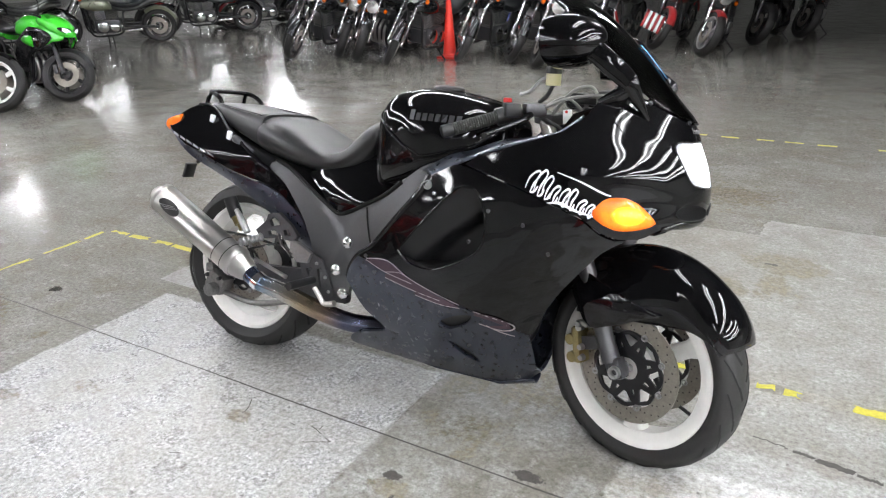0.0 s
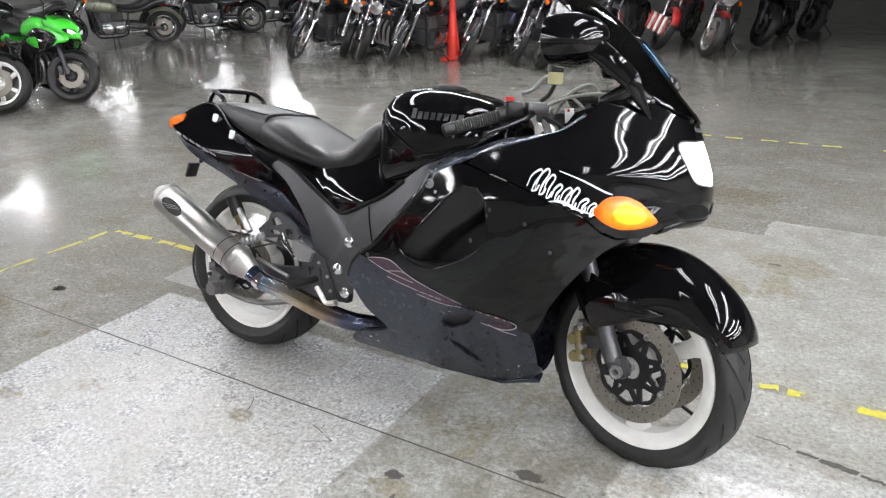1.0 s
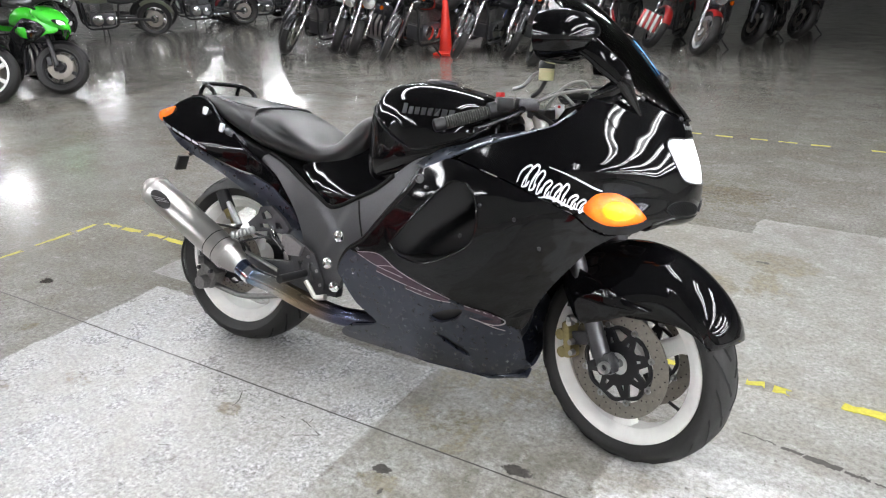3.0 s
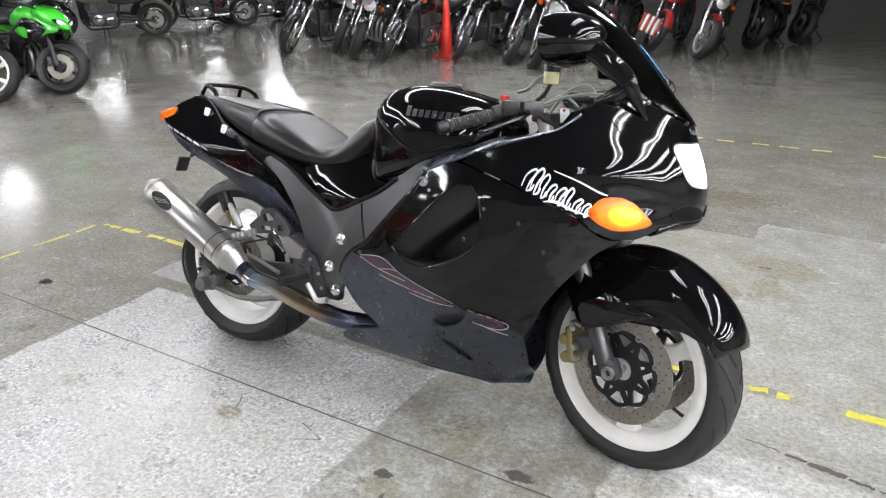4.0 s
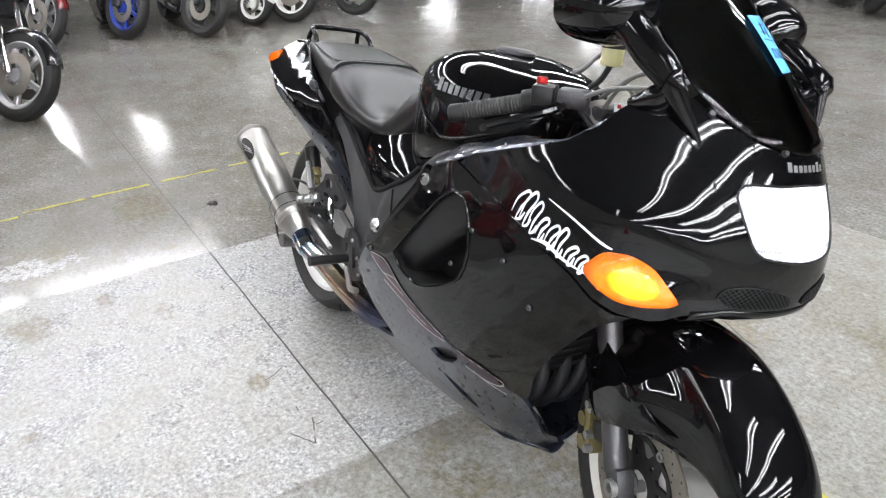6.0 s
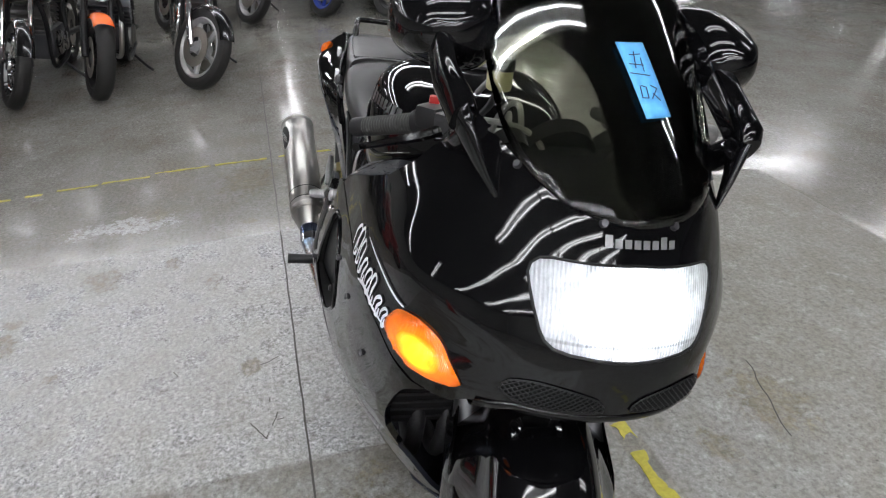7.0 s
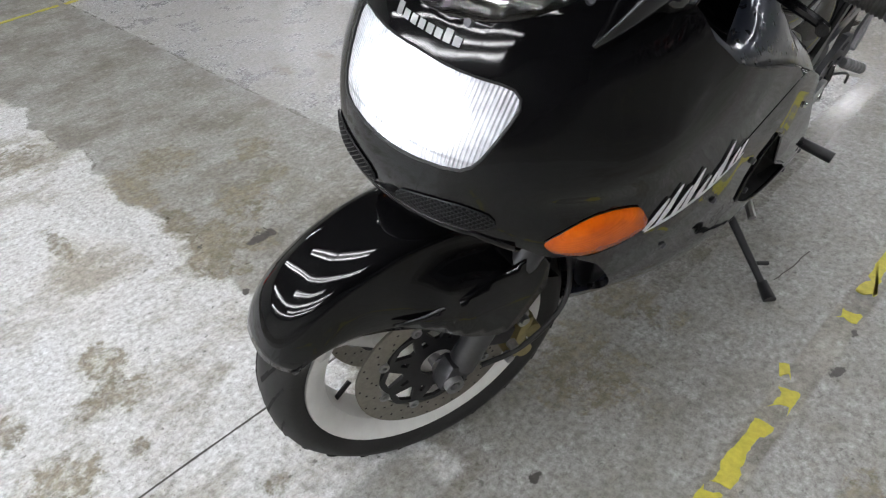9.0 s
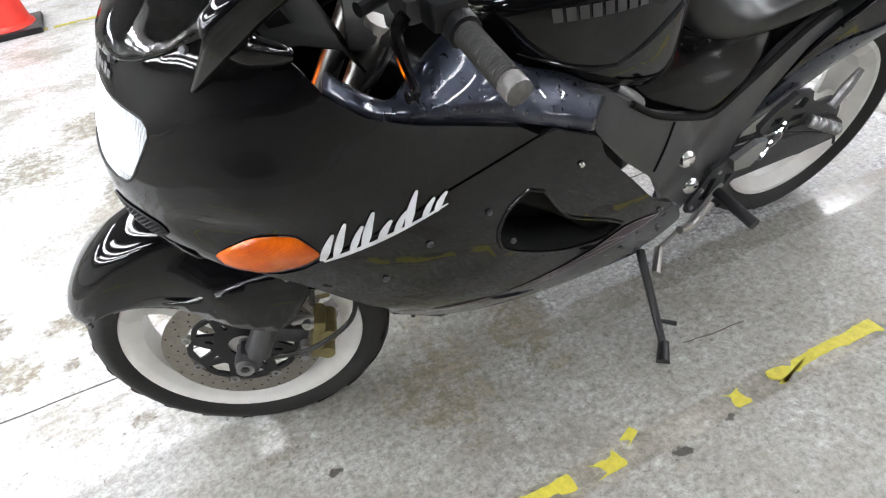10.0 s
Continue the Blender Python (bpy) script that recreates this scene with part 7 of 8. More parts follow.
# ---- the other motorcycles in the hall ----
MESHES = {}
SILVER = surface("silver_wheel_paint", (0.42, 0.42, 0.42), 0.35, 0.6, 0.2, 40, 0.1)
DARK_WHEEL = surface("black_wheel_paint", (0.015, 0.015, 0.016), 0.35, 0.2, 0.2, 40, 0.1)
BLUE_WHEEL = surface("blue_wheel_paint", (0.02, 0.06, 0.40), 0.35, 0.2, 0.3, 40, 0.1)
GOLD_WHEEL = surface("gold_wheel_paint", (0.42, 0.30, 0.10), 0.35, 0.7, 0.2, 40, 0.1)
BODY = {
    "green": surface("lime_green_paint", (0.05, 0.55, 0.03), 0.22, 0.0, 0.8, 50, 0.06),
    "white": surface("white_body_paint", (0.72, 0.73, 0.70), 0.25, 0.0, 0.8, 50, 0.06),
    "red": surface("red_body_paint", (0.34, 0.012, 0.012), 0.32, 0.0, 0.8, 50, 0.08),
    "orange": surface("orange_body_paint", (0.85, 0.13, 0.01), 0.25, 0.0, 0.6, 50, 0.08),
    "black": surface("black_body_paint", (0.008, 0.008, 0.009), 0.18, 0.0, 0.8, 50, 0.1),
    "olive": surface("olive_silver_paint", (0.20, 0.21, 0.15), 0.3, 0.5, 0.6, 50, 0.08),
    "blue": surface("deep_blue_paint", (0.012, 0.03, 0.17), 0.22, 0.2, 0.8, 50, 0.08),
    "maroon": surface("maroon_paint", (0.13, 0.01, 0.012), 0.22, 0.1, 0.8, 50, 0.08),
    "cream": surface("cream_paint", (0.62, 0.58, 0.46), 0.28, 0.0, 0.6, 50, 0.06),
}


def shared(name, key, make, material, parent, m=None, label=""):
    """A part whose mesh is made once for each key and material."""
    k = (name, key, material.name)
    if k not in MESHES:
        bm = bmesh.new()
        make(bm)
        ob = part(name, bm, material, parent, label)
        MESHES[k] = ob.data
    else:
        ob = new(name, MESHES[k])
        ob.parent = parent
        if label:
            ob["label"] = label
    if m is not None:
        ob.matrix_local = m
    return ob


def plain_wheel(parent, m, r, w, style, rim_mat, name):
    e = new(name)
    e.parent = parent
    e.matrix_local = m
    rr = r * (0.73 if w < 0.13 else 0.68)
    side = r - rr
    key = (round(r, 3), round(w, 3))

    def tyre(bm):
        prof = [(rr - 0.01, w * 0.33), (rr + side * 0.3, w * 0.47), (rr + side * 0.6, w * 0.5), (rr + side * 0.88, w * 0.36), (r, w * 0.1)]
        lathe(bm, prof + [(a, -b) for a, b in prof[::-1]], 40)

    def rim(bm):
        prof = [(rr + 0.006, w * 0.38), (rr - 0.006, w * 0.40), (rr - 0.03, w * 0.22), (rr - 0.03, -w * 0.22), (rr - 0.006, -w * 0.40), (rr + 0.006, -w * 0.38)]
        lathe(bm, prof, 40, closed=True)

    def hub(bm):
        lathe(bm, [(0.0, 0.06), (0.045, 0.06), (0.05, 0.03), (0.05, -0.03), (0.045, -0.06), (0.0, -0.06)], 20)

    shared("tyre", key, tyre, RUBBER, e)
    shared("rim", key, rim, rim_mat, e)
    shared("hub", 0, hub, rim_mat if style != "wire" else CHROME, e)
    if style == "wire":
        def spokes(bm):
            for k in range(28):
                a = 2 * math.pi * k / 28
                b = a + (0.35 if k % 2 else -0.35)
                y = 0.04 if k % 4 < 2 else -0.04
                tube(bm, [(0.04 * math.cos(b), y, 0.04 * math.sin(b)), ((rr - 0.02) * math.cos(a), 0, (rr - 0.02) * math.sin(a))], 0.0022, 4, smooth=False)
        ob = shared("wire_spokes", key, spokes, CHROME, e, None, "thin chrome wire spokes")
        ob["kind"] = "stuff"
    else:
        n = int(style)

        def spoke(bm):
            rings = []
            for q, a, b in ((0.035, 0.026, 0.022), (rr * 0.5, 0.016, 0.014), (rr - 0.025, 0.024, 0.018)):
                rings.append([bm.verts.new((q, b * y, a * z)) for y, z in ((-1, -0.7), (-0.6, -1), (0.6, -1), (1, -0.7), (1, 0.7), (0.6, 1), (-0.6, 1), (-1, 0.7))])
            skin(bm, rings)
        for k in range(n):
            shared("spoke", key, spoke, rim_mat, e, Matrix.Rotation(2 * math.pi * k / n + 0.3, 4, "Y"))

    def disc(bm):
        lathe(bm, [(0.075, -0.002), (r * 0.48, -0.002), (r * 0.48, 0.002), (0.075, 0.002)], 32, closed=True)

    for y in (0.062,) if style == "wire" else (0.062, -0.062):
        shared("brake_disc", round(r, 3), disc, DISC_STEEL, e, Matrix.Translation((0, y, 0)))
    return e


def parked_bike(x, y, heading, kind, colour, wheels, rim, label, steer=34, lean=9, group="parked motorcycles", fork=CHROME, scale=1.0):
    """A parked motorcycle; x, y: where its front tyre stands."""
    root = thing("scooter" if kind == "scooter" else "parked_motorcycle", Matrix.Translation((x, y, 0)) @ pose(0, 0, 0, 0, 0, heading) @ pose(0, 0, 0, -lean, 0, 0) @ Matrix.Scale(scale, 4),
                 label, "scooter" if kind == "scooter" else "motorcycle", group)
    body = BODY[colour]
    sport, cruiser, scooter = kind == "sport", kind == "cruiser", kind == "scooter"
    r = 0.22 if scooter else (0.31 if cruiser else 0.30)
    fw, rw = (0.10, 0.10) if scooter else ((0.10, 0.14) if cruiser else (0.12, 0.18))
    base = 1.25 if scooter else (1.62 if cruiser else 1.42)
    rake = radians(32 if cruiser else 25)
    ax = Vector((0, 0, r))
    k = Vector((-math.sin(rake), 0, math.cos(rake)))
    turn = Matrix.Translation(ax) @ Matrix.Rotation(radians(steer), 4, k)
    plain_wheel(root, turn, r, fw, wheels, rim, "front_wheel")
    plain_wheel(root, Matrix.Translation((-base, 0, r)), r, rw, wheels, rim, "rear_wheel")
    long = 0.82 if cruiser else (0.62 if not scooter else 0.35)
    for sy in (1, -1):
        def leg(bm):
            tube(bm, [Vector((-0.02, 0.0, 0)), Vector((-0.02, 0.0, 0)) + k * 0.32], 0.026, 10, smooth=False)

        def stanchion(bm):
            tube(bm, [Vector((-0.02, 0.0, 0)) + k * 0.30, Vector((-0.02, 0.0, 0)) + k * long], 0.019, 10, smooth=False)
        shared("fork_leg", (kind, 1), leg, (body if colour == "red" else DARK_ALLOY) if sport else fork, root, turn @ Matrix.Translation((0, 0.09 * sy, 0)))
        shared("fork_tube", (kind, 2), stanchion, fork, root, turn @ Matrix.Translation((0, 0.09 * sy, 0)))

    def fender(bm):
        rings = []
        for j in range(17):
            a = radians((25 + 115 * j / 16) if kind != "naked" else (58 + 72 * j / 16))
            ring = []
            for t in range(9):
                b = -1 + t / 4
                rad = r + 0.022 - 0.045 * abs(b) ** 2.2
                ring.append(bm.verts.new((rad * math.cos(a), (fw / 2 + 0.012) * math.sin(b * 1.4) / math.sin(1.4), rad * math.sin(a))))
            rings.append(ring)
        skin(bm, rings, closed=False)
    shared("front_fender", (kind, r), fender, SATIN_BLACK if sport and colour != "red" else body, root, turn)

    def bars(bm):
        p = k * long
        if cruiser:
            tube(bm, [p + Vector((-0.25, 0.42, 0.10)), p + Vector((-0.10, 0.36, 0.14)), p + Vector((0.0, 0.12, 0.08)), p + Vector((0.0, -0.12, 0.08)), p + Vector((-0.10, -0.36, 0.14)), p + Vector((-0.25, -0.42, 0.10))], 0.013, 8)
        else:
            tube(bm, [p + Vector((-0.14, 0.36, 0.02)), p + Vector((-0.05, 0.20, 0.04)), p + Vector((0, 0.0, 0.02)), p + Vector((-0.05, -0.20, 0.04)), p + Vector((-0.14, -0.36, 0.02))], 0.013, 8)
    shared("handlebar", kind, bars, CHROME if cruiser else SATIN_BLACK, root, turn)

    def lamp(bm):
        p = k * (long - 0.10)
        lathe(bm, [(0.0, -0.09), (0.05, -0.08), (0.085, -0.02), (0.09, 0.03), (0.085, 0.04), (0.0, 0.05)], 24, "X")
        bm.transform(Matrix.Translation(p + Vector((0.12, 0, 0))))
    if not sport and not scooter:
        shared("headlamp", kind, lamp, CHROME, root, turn)
    if scooter:
        def shield(bm):
            rings = []
            for z, w, u in ((0.20, 0.10, -0.18), (0.40, 0.19, -0.22), (0.62, 0.21, -0.27), (0.82, 0.17, -0.31), (0.98, 0.10, -0.33)):
                rings.append([bm.verts.new((u - 0.08 * (b / 4) ** 2 + (0.06 if abs(b) < 2 else 0), w * b / 4, z)) for b in range(-4, 5)])
            skin(bm, rings, closed=False)

        def tail(bm):
            loft(bm, resample([(-1.55, 0.55, 0.72, 0.08), (-1.35, 0.38, 0.80, 0.16), (-1.0, 0.30, 0.80, 0.18), (-0.75, 0.30, 0.74, 0.15), (-0.62, 0.30, 0.50, 0.10)], 12), 20, 2.8)

        def deck(bm):
            box(bm, (-0.50, 0, 0.28), (0.45, 0.28, 0.10), None, 0.03)

        def front_cowl(bm):
            loft(bm, resample([(-0.30, 0.45, 0.62, 0.16), (-0.15, 0.38, 0.60, 0.15), (0.0, 0.30, 0.50, 0.11), (0.16, 0.28, 0.40, 0.07), (0.24, 0.27, 0.33, 0.03)], 12), 20, 2.4)
        shared("leg_shield", 0, shield, body, root).modifiers.new("thickness", "SOLIDIFY").thickness = 0.01
        shared("body", 0, tail, body, root)
        shared("footboard", 0, deck, SATIN_BLACK, root)
        shared("front_cowl", 0, front_cowl, body, root, turn @ Matrix.Translation((0, 0, -0.22)))

        def seat(bm):
            loft(bm, resample([(-1.5, 0.76, 0.84, 0.10), (-1.2, 0.76, 0.86, 0.15), (-0.8, 0.72, 0.80, 0.12)], 8), 20, 3)
        shared("seat", "scooter", seat, VINYL, root)
        return root
    low = 0.0 if not cruiser else -0.10

    def tank(bm):
        loft(bm, resample([(-0.86, 0.74 + low, 0.82 + low, 0.08), (-0.78, 0.72 + low, 0.92 + low, 0.13), (-0.60, 0.72 + low, 0.98 + low, 0.16), (-0.42, 0.76 + low, 0.96 + low, 0.14), (-0.34, 0.80 + low, 0.90 + low, 0.08)], 14), 22, 2.6)

    def seat(bm):
        if cruiser:
            loft(bm, resample([(-1.72, 0.74, 0.82, 0.09), (-1.50, 0.70, 0.82, 0.12), (-1.28, 0.62, 0.72, 0.15), (-1.05, 0.60, 0.70, 0.15), (-0.86, 0.64, 0.74, 0.10)], 12), 22, 3)
        else:
            loft(bm, resample([(-1.70, 0.92, 0.98, 0.06), (-1.45, 0.84, 0.94, 0.11), (-1.22, 0.76, 0.86, 0.13), (-1.0, 0.74, 0.82, 0.13), (-0.84, 0.76, 0.84, 0.09)], 12), 22, 3)

    def engine(bm):
        box(bm, (-0.74, 0, 0.36), (0.44, 0.30, 0.24), None, 0.05)

    def cylinder(bm):
        box(bm, (-0.64, 0, 0.56), (0.18, 0.22, 0.24), None, 0.03)

    def fin(bm):
        box(bm, (0, 0, 0), (0.18, 0.24 if cruiser else 0.36, 0.010), None, 0.003)

    def case(bm):
        tube(bm, [(0, 0.13, 0), (0, 0.165, 0), (0, 0.175, 0)], [0.09, 0.09, 0.077], 24, smooth=False)

    def pipe(bm, n):
        if cruiser:
            if n:
                tube(bm, [(-0.52, -0.12, 0.55), (-0.44, -0.17, 0.42), (-0.55, -0.19, 0.24), (-0.95, -0.20, 0.20), (-1.85, -0.21, 0.24)], [0.022, 0.022, 0.024, 0.03, 0.042], 12)
            else:
                tube(bm, [(-0.84, -0.12, 0.55), (-0.78, -0.17, 0.42), (-0.90, -0.19, 0.32), (-1.1, -0.20, 0.30), (-1.9, -0.21, 0.34)], [0.022, 0.022, 0.024, 0.03, 0.042], 12)
        elif n < 4:
            yy = (-0.12, -0.04, 0.04, 0.12)[n]
            tube(bm, [(-0.50, yy, 0.56), (-0.40, yy, 0.44), (-0.46, yy * 0.8, 0.24), (-0.75, yy * 0.4 - 0.05, 0.19), (-0.95, -0.10, 0.20)], 0.019, 8)
        else:
            tube(bm, [(-0.95, -0.10, 0.20), (-1.15, -0.18, 0.27), (-1.25, -0.22, 0.32), (-1.72, -0.23, 0.48)], [0.025, 0.028, 0.05, 0.05], 14)

    def frame_tubes(bm):
        for s in (1, -1):
            tube(bm, [Vector((-0.36, 0.05 * s, 0.90 + low)), (-0.42, 0.12 * s, 0.60), (-0.46, 0.14 * s, 0.24), (-0.70, 0.15 * s, 0.20), (-0.98, 0.15 * s, 0.26), (-1.05, 0.13 * s, 0.62), (-1.35, 0.12 * s, 0.74 + low)], 0.018, 8)
            tube(bm, [(-1.0, 0.13 * s, 0.36), (-base, 0.13 * s, r)], [0.028, 0.024], 8, smooth=False)
        tube(bm, [(-0.36, 0, 0.92 + low), (-0.95, 0, 0.80 + low)], 0.02, 8, smooth=False)

    def rear_fender(bm):
        rings = []
        for j in range(13):
            a = radians(50 + 110 * j / 12)
            rings.append([bm.verts.new((-base + (r + 0.05 - 0.05 * abs(b / 4) ** 2.2) * math.cos(a), (rw / 2 + 0.02) * b / 4, r + (r + 0.05 - 0.05 * abs(b / 4) ** 2.2) * math.sin(a))) for b in range(-4, 5)])
        skin(bm, rings, closed=False)

    shared("fuel_tank", kind, tank, body, root)
    shared("seat", kind, seat, VINYL, root)
    shared("engine", kind, engine, DARK_ALLOY, root)
    shared("cylinder_block", kind, cylinder, DARK_ALLOY, root)
    for n in range(6):
        for s in ((1, -1) if cruiser else (1,)):
            at = Matrix.Translation((-0.70 + s * (0.10 + 0.012 * n), 0, 0.47 + 0.03 * n)) @ Matrix.Rotation(radians(22 * s), 4, "Y") if cruiser else Matrix.Translation((-0.60 + 0.010 * n, 0, 0.47 + 0.03 * n)) @ Matrix.Rotation(radians(15), 4, "Y")
            shared("cooling_fin", kind, fin, DARK_ALLOY if not cruiser else GRIMY, root, at)
    for s in (1, -1):
        for u, z, q in ((-0.66, 0.36, 1.05), (-0.86, 0.34, 0.83)):
            shared("engine_cover", 0, case, CHROME if cruiser else ALLOY, root, Matrix.Translation((u, 0, z)) @ Matrix.Diagonal((q, s, q, 1)))
    for n in range(2 if cruiser else 5):
        shared("exhaust_pipe", (kind, n), lambda bm, n=n: pipe(bm, n), CHROME if cruiser else STEEL, root)
    shared("frame", kind, frame_tubes, SATIN_BLACK, root)
    shared("rear_fender", kind, rear_fender, body if cruiser else SATIN_BLACK, root)

    def stand(bm):
        tube(bm, [(-0.78, 0.14, 0.20), (-0.80, 0.24, 0.10), (-0.80, 0.30, 0.055)], 0.011, 6)
    shared("side_stand", kind, stand, SATIN_BLACK, root)
    for s in (1, -1):
        def stalk(bm):
            p = k * long
            tube(bm, [p + Vector((-0.05, 0.22, 0.04)), p + Vector((-0.02, 0.30, 0.16)), p + Vector((-0.04, 0.34, 0.20))], 0.006, 6)
            bmesh.ops.create_uvsphere(bm, u_segments=14, v_segments=8, radius=0.05, matrix=Matrix.Translation(p + Vector((-0.04, 0.36, 0.23))) @ Matrix.Diagonal((0.3, 1.2, 0.75, 1)))
        shared("mirror", kind, stalk, CHROME if cruiser else SATIN_BLACK, root, turn @ Matrix.Diagonal((1, s, 1, 1)))

        def blinker(bm):
            p = k * (long - 0.12)
            bmesh.ops.create_uvsphere(bm, u_segments=12, v_segments=8, radius=0.032, matrix=Matrix.Translation(p + Vector((0.06, 0.19, 0))) @ Matrix.Diagonal((1, 0.9, 1, 1)))
        if not sport:
            shared("indicator", kind, blinker, AMBER_DARK, root, turn @ Matrix.Diagonal((1, s, 1, 1)))
    if sport:
        def flank(bm, s):
            out = [(-0.10, 0.80), (-0.02, 0.72), (-0.16, 0.60), (-0.34, 0.50), (-0.40, 0.27), (-0.60, 0.11), (-0.98, 0.14), (-0.98, 0.28), (-0.70, 0.44), (-0.66, 0.62), (-0.50, 0.74), (-0.32, 0.84)]
            lay(bm, sheet(rounded(out, 0.04), [], lambda u, w: (u, s * (0.23 - 0.35 * max(0.0, u + 0.30) ** 1.2 - 0.5 * max(0.0, 0.34 - w) ** 1.3), w), 0.05))

        def lay(bm, q):
            me = bpy.data.meshes.new("tmp")
            q.to_mesh(me)
            q.free()
            bm.from_mesh(me)
            bpy.data.meshes.remove(me)

        over = lambda u, w, d: 0.225 - 0.42 * max(0.0, u + 0.34) ** 1.15 - 0.25 * max(0.0, w - 0.78) + d

        def upper(bm, s):
            out = [(0.075, 0.800), (0.03, 0.755), (-0.06, 0.740), (-0.13, 0.705), (-0.24, 0.675), (-0.40, 0.690), (-0.52, 0.755), (-0.36, 0.850), (-0.24, 0.915), (-0.10, 0.900)]
            lay(bm, sheet(rounded(out, 0.03), [], lambda u, w: (u, s * over(u, w, 0.010), w), 0.045))

        def pod(bm, s):
            tube(bm, [(-0.17, s * 0.19, 0.70), (-0.165, s * 0.25, 0.70), (-0.165, s * 0.29, 0.70)], [0.010, 0.020, 0.014], 10)

        def grip_block(bm, s):
            box(bm, (-0.115, 0.075 * s, 0.045), (0.05, 0.05, 0.10), Matrix.Rotation(radians(-20), 4, "Y"), 0.012)

        def nose(bm):
            loft(bm, resample([(0.15, 0.80, 0.83, 0.02), (0.09, 0.79, 0.90, 0.07), (0.0, 0.79, 0.97, 0.12), (-0.14, 0.82, 1.03, 0.16), (-0.28, 0.87, 1.06, 0.16), (-0.36, 0.91, 1.03, 0.13)], 16), 26, 2.2)

        def eye(bm, s, grow, lift):
            rings = []
            for t in range(16):
                a = 2 * math.pi * t / 16
                c = math.cos(a)
                rings.append(bm.verts.new((0.140 - 0.62 * (0.078 + 0.058 * c) + lift, s * (0.074 + 0.058 * grow * c), 0.872 + 0.026 * grow * math.sin(a) * (1 - 0.4 * c) + 0.022 * c)))
            bm.faces.new(rings)
        drop = Matrix.Translation((0.03, 0, -0.06))
        for s in (1, -1):
            shared("side_fairing", s, lambda bm, s=s: flank(bm, s), BODY["black"] if colour == "green" else body, root).modifiers.new("thickness", "SOLIDIFY").thickness = 0.006
            lamp_ob = shared("headlamp", s, lambda bm, s=s: eye(bm, s, 1.25, 0.0), GLOSS_TRIM, root, drop, "black-rimmed slanted headlamp")
            shared("lens", s, lambda bm, s=s: eye(bm, s, 0.92, 0.004), DECAL_WHITE, lamp_ob, None, "clear lamp lens")
            shared("upper_fairing", s, lambda bm, s=s: upper(bm, s), body, root, drop).modifiers.new("thickness", "SOLIDIFY").thickness = 0.006
            shared("front_indicator", s, lambda bm, s=s: pod(bm, s), CHROME if colour == "green" else AMBER_DARK, root)
            shared("caliper", s, lambda bm, s=s: grip_block(bm, s), DARK_ALLOY, root, turn)
        shared("nose_fairing", 0, nose, body, root, drop)

        def cowl(bm):
            loft(bm, resample([(-1.82, 0.94, 0.99, 0.03), (-1.6, 0.84, 0.98, 0.09), (-1.3, 0.72, 0.86, 0.13), (-1.05, 0.68, 0.78, 0.12)], 10), 20, 2.6)
        shared("tail_cowl", 0, cowl, body, root)

        def screen(bm):
            rings = []
            for u, z, w in ((-0.08, 1.02, 0.13), (-0.18, 1.10, 0.14), (-0.30, 1.18, 0.13)):
                rings.append([bm.verts.new((u - 0.05 * (b / 4) ** 2, w * b / 4, z - 0.03 * (b / 4) ** 2)) for b in range(-4, 5)])
            skin(bm, rings, closed=False)
        shared("windscreen", 0, screen, SMOKED, root, drop)
    return root


WEST = "row of parked motorcycles along the west side"
NORTH = "row of parked motorcycles along the north side"
FAR = "motorcycles parked far back"
# west row, fronts towards the middle
parked_bike(-5.70, 2.95, 0, "sport", "green", "5", DARK_WHEEL, "lime green and black sport motorcycle parked in a row", 38, 8, WEST, SATIN_BLACK, 0.92)
parked_bike(-5.83, 2.24, 0, "naked", "black", "6", WHITE_RIM, "retro motorcycle with white wheels and chrome fork, parked", 36, 8, WEST)
parked_bike(-5.95, 1.84, 0, "scooter", "white", "5", WHITE_RIM, "white scooter with star-shaped wheels parked in a row", 34, 7, WEST)
parked_bike(-5.65, 1.20, 0, "naked", "blue", "6", DARK_WHEEL, "dark blue naked motorcycle with black wheels, parked", 30, 8, WEST, SATIN_BLACK)
parked_bike(-6.15, 0.55, 0, "sport", "black", "5", BLUE_WHEEL, "black sport motorcycle with blue wheels, parked", 28, 8, WEST, SATIN_BLACK)
parked_bike(-6.10, -0.24, 0, "cruiser", "maroon", "7", SILVER, "maroon cruiser with silver cast wheels, parked", 32, 9, WEST)
parked_bike(-6.2, -1.1, 0, "naked", "black", "5", DARK_WHEEL, "black naked motorcycle parked behind the front row", 30, 9, WEST)
parked_bike(-6.2, -2.0, 0, "sport", "maroon", "5", DARK_WHEEL, "maroon sport motorcycle parked behind the front row", 30, 9, WEST)
# front row nearer by
parked_bike(-3.45, -0.67, 4, "cruiser", "black", "5", SILVER, "black cruiser with silver five-spoke wheel and chrome fork, parked", 36, 9, WEST, scale=0.97)
parked_bike(-3.50, -1.39, 2, "naked", "orange", "5", DARK_WHEEL, "orange naked motorcycle with black wheels and orange fender, parked", 18, 9, WEST, SATIN_BLACK)
parked_bike(-3.50, -1.94, 0, "cruiser", "black", "wire", CHROME, "black cruiser with wire-spoked wheel and chrome fork, parked", 26, 9, WEST)
parked_bike(-3.29, -2.42, 0, "cruiser", "black", "wire", GOLD_WHEEL, "black custom motorcycle with gold rims, parked", 22, 9, WEST)
parked_bike(-3.18, -3.00, 0, "sport", "white", "5", DARK_WHEEL, "white and black sport motorcycle with gold fork, parked", 6, 8, WEST, BRASS)
parked_bike(-3.3, -3.75, 0, "sport", "blue", "5", DARK_WHEEL, "blue sport motorcycle parked in a row", 12, 8, WEST, SATIN_BLACK)
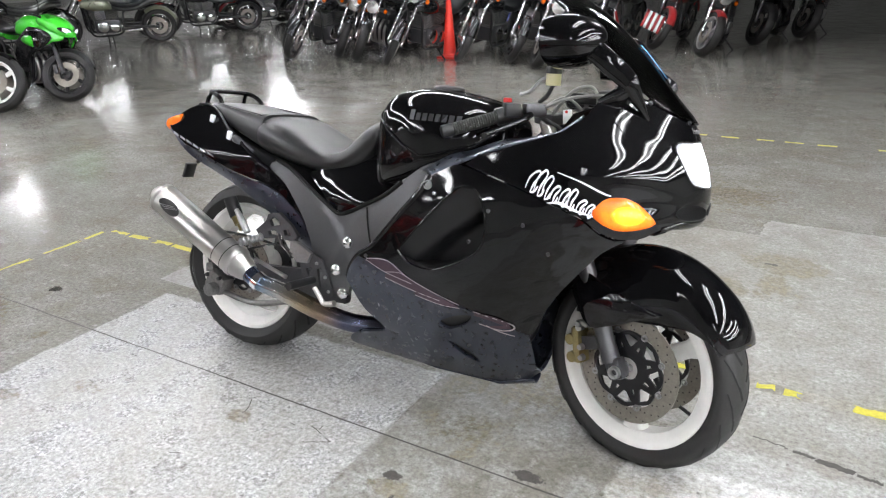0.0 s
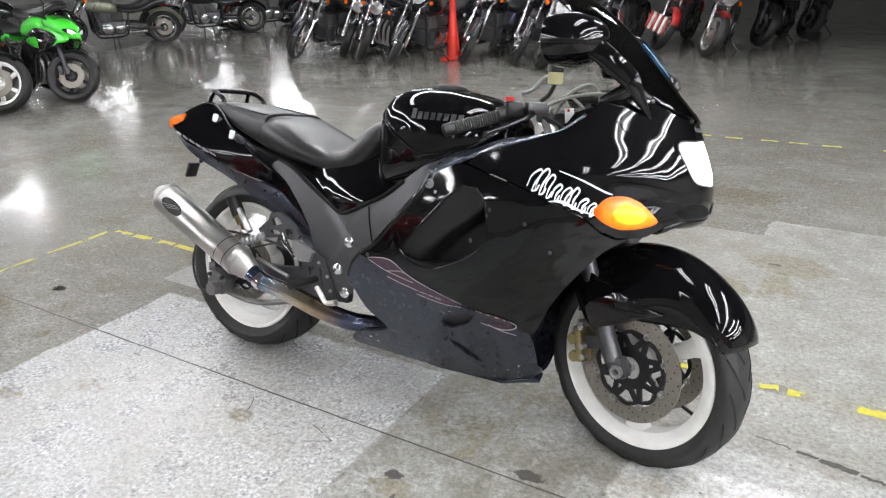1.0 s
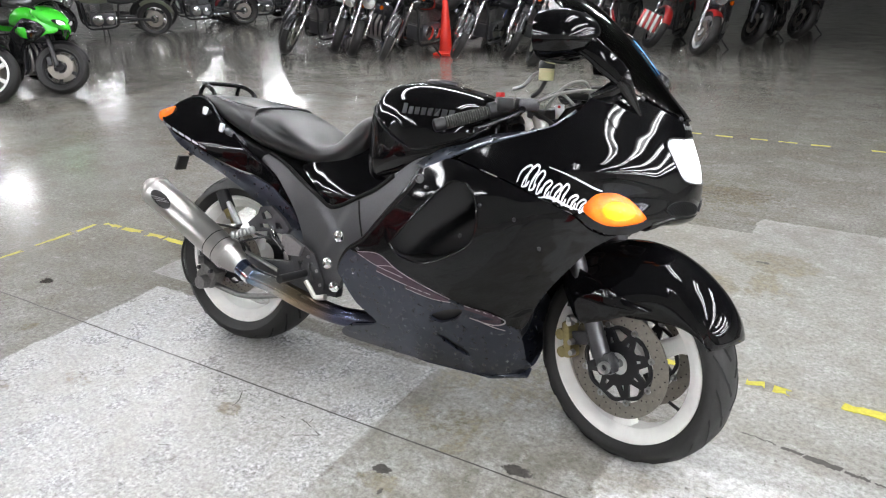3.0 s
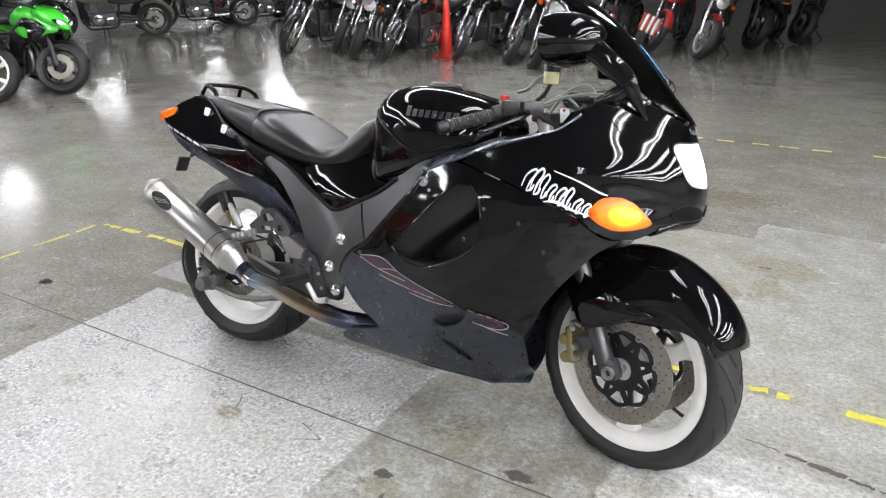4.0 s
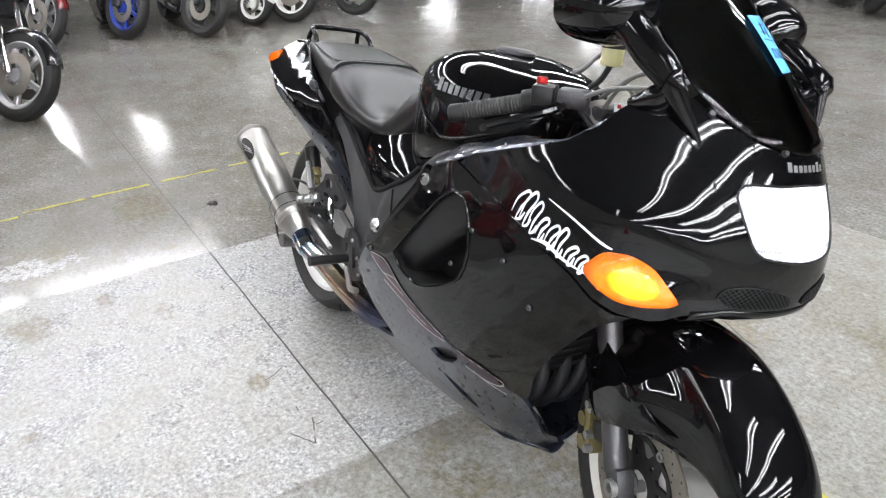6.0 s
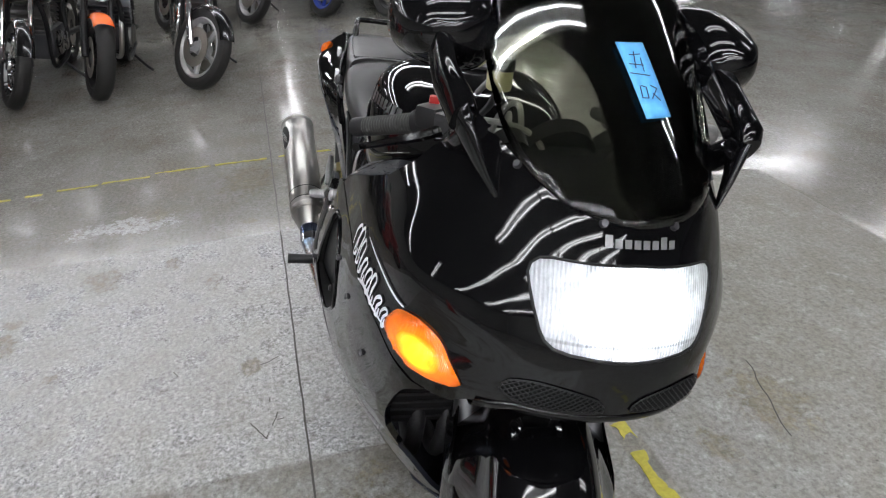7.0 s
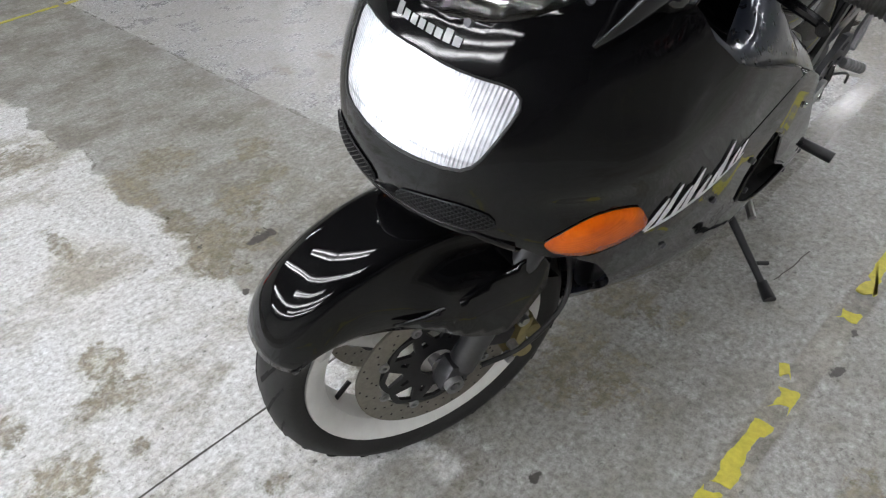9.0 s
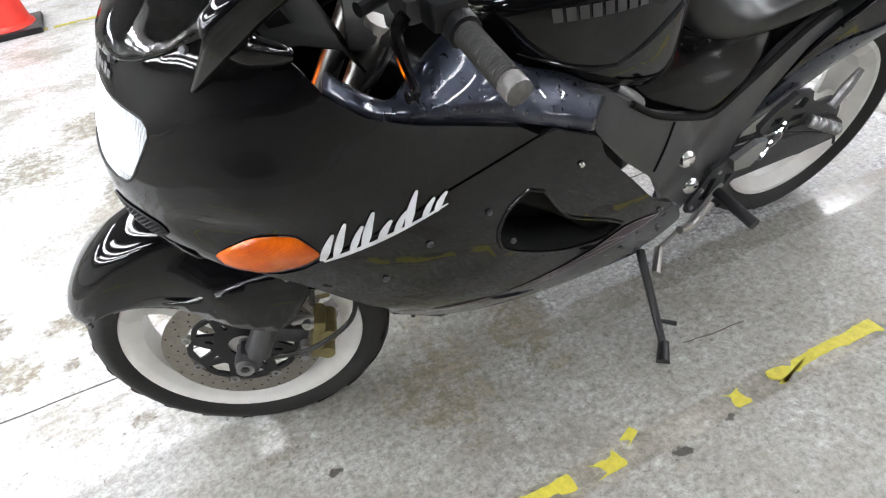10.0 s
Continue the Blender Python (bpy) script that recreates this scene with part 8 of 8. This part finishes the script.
parked_bike(-1.08, -2.90, -5, "sport", "red", "5", DARK_WHEEL, "red sport motorcycle parked on the floor", 4, 8, WEST, SATIN_BLACK)
# north row, fronts towards the middle
for i, (bx, by, knd, col, sty, rm, lab) in enumerate((
        (-5.56, 6.44, "cruiser", "black", "wire", CHROME, "black cruiser with wire wheels and chrome forward fork, parked"),
        (-5.00, 6.87, "naked", "black", "wire", CHROME, "black retro motorcycle with wire wheels, parked"),
        (-4.50, 6.61, "naked", "black", "5", DARK_WHEEL, "black naked motorcycle with black wheels, parked"),
        (-3.76, 6.36, "cruiser", "black", "wire", CHROME, "black cruiser with chrome fork and wire wheels, parked"),
        (-3.00, 6.94, "cruiser", "black", "wire", CHROME, "black cruiser with chrome crash bar, parked"),
        (-2.35, 7.15, "cruiser", "black", "wire", CHROME, "black cruiser with chrome fork, parked"),
        (-1.83, 6.81, "naked", "black", "5", DARK_WHEEL, "black motorcycle with dark wheels, parked"),
        (-0.95, 8.95, "cruiser", "red", "wire", CHROME, "red, white and blue painted cruiser, parked"),
        (-0.20, 8.52, "naked", "red", "5", SILVER, "red motorcycle with silver wheels, parked"),
        (0.25, 9.9, "sport", "black", "5", DARK_WHEEL, "black sport motorcycle parked at the row's end"),
        (0.75, 11.0, "naked", "black", "5", DARK_WHEEL, "black motorcycle parked at the row's end"))):
    parked_bike(bx, by, -90 + (i % 3 - 1) * 4, knd, col, sty, rm, lab, 34 + (i * 7) % 11 - 5, 9 + i % 3, NORTH)
for i, (bx, by) in enumerate(((-6.3, 7.2), (-4.1, 8.6), (-3.3, 8.8), (-2.6, 9.0), (-1.7, 8.6), (-5.2, 8.9), (-6.0, 9.2))):
    parked_bike(bx, by, -90, ("cruiser", "naked")[i % 2], ("black", "black", "blue")[i % 3], ("wire", "5")[i % 2], (CHROME, DARK_WHEEL)[i % 2], "dark motorcycle standing behind the north row", 30, 9, NORTH)
# far side, seen in profile
for i, (bx, by, col) in enumerate(((-10.0, 7.7, "olive"), (-9.9, 9.9, "black"), (-9.4, 11.2, "maroon"), (-8.6, 12.4, "black"), (-7.6, 13.2, "blue"), (-10.9, 6.3, "black"))):
    parked_bike(bx - 1.9, by - 0.75, 232, "cruiser", ("black", "maroon", "black")[i % 3], "5", DARK_WHEEL, "dark cruiser parked behind the far row", 20, 9, FAR)
    parked_bike(bx - 1.0, by - 1.28, 232, "cruiser", col, "wire", CHROME, "long chrome-piped cruiser parked far back", 20, 9, FAR)


def plank():
    bm = bmesh.new()
    box(bm, (0, 0, 0.012), (0.24, 0.06, 0.024), None, 0.004)
    ob = part("wooden_plank", bm, BODY["white"])
    ob.matrix_world = pose(-1.22, -3.08, 0, 0, 0, 62)
    tagged(ob, "short white plank lying on the floor by a wheel", "plank")


plank()


# flag-like striped panels on one cruiser in the north row
def striped_panel(x, y, yaw, tilt):
    root = thing("striped_flag", pose(x, y, 0.42, 0, 0, yaw) @ pose(0, 0, 0, 70, tilt, 0), "small red and white striped cloth on the parked cruiser", "flag", "striped cloths")
    for i in range(7):
        bm = bmesh.new()
        rows = [[bm.verts.new((0.04 * i - 0.14 + d, h, 0.015 * math.sin(h * 12))) for h in (-0.12, -0.06, 0.0, 0.06, 0.12)] for d in (0.0, 0.04)]
        skin(bm, rows, closed=False)
        part("stripe", bm, BODY["red"] if i % 2 == 0 else BODY["white"], root, solid=0.004)


striped_panel(-0.95, 8.72, 20, 25)
striped_panel(-1.5, 8.5, -10, -20)
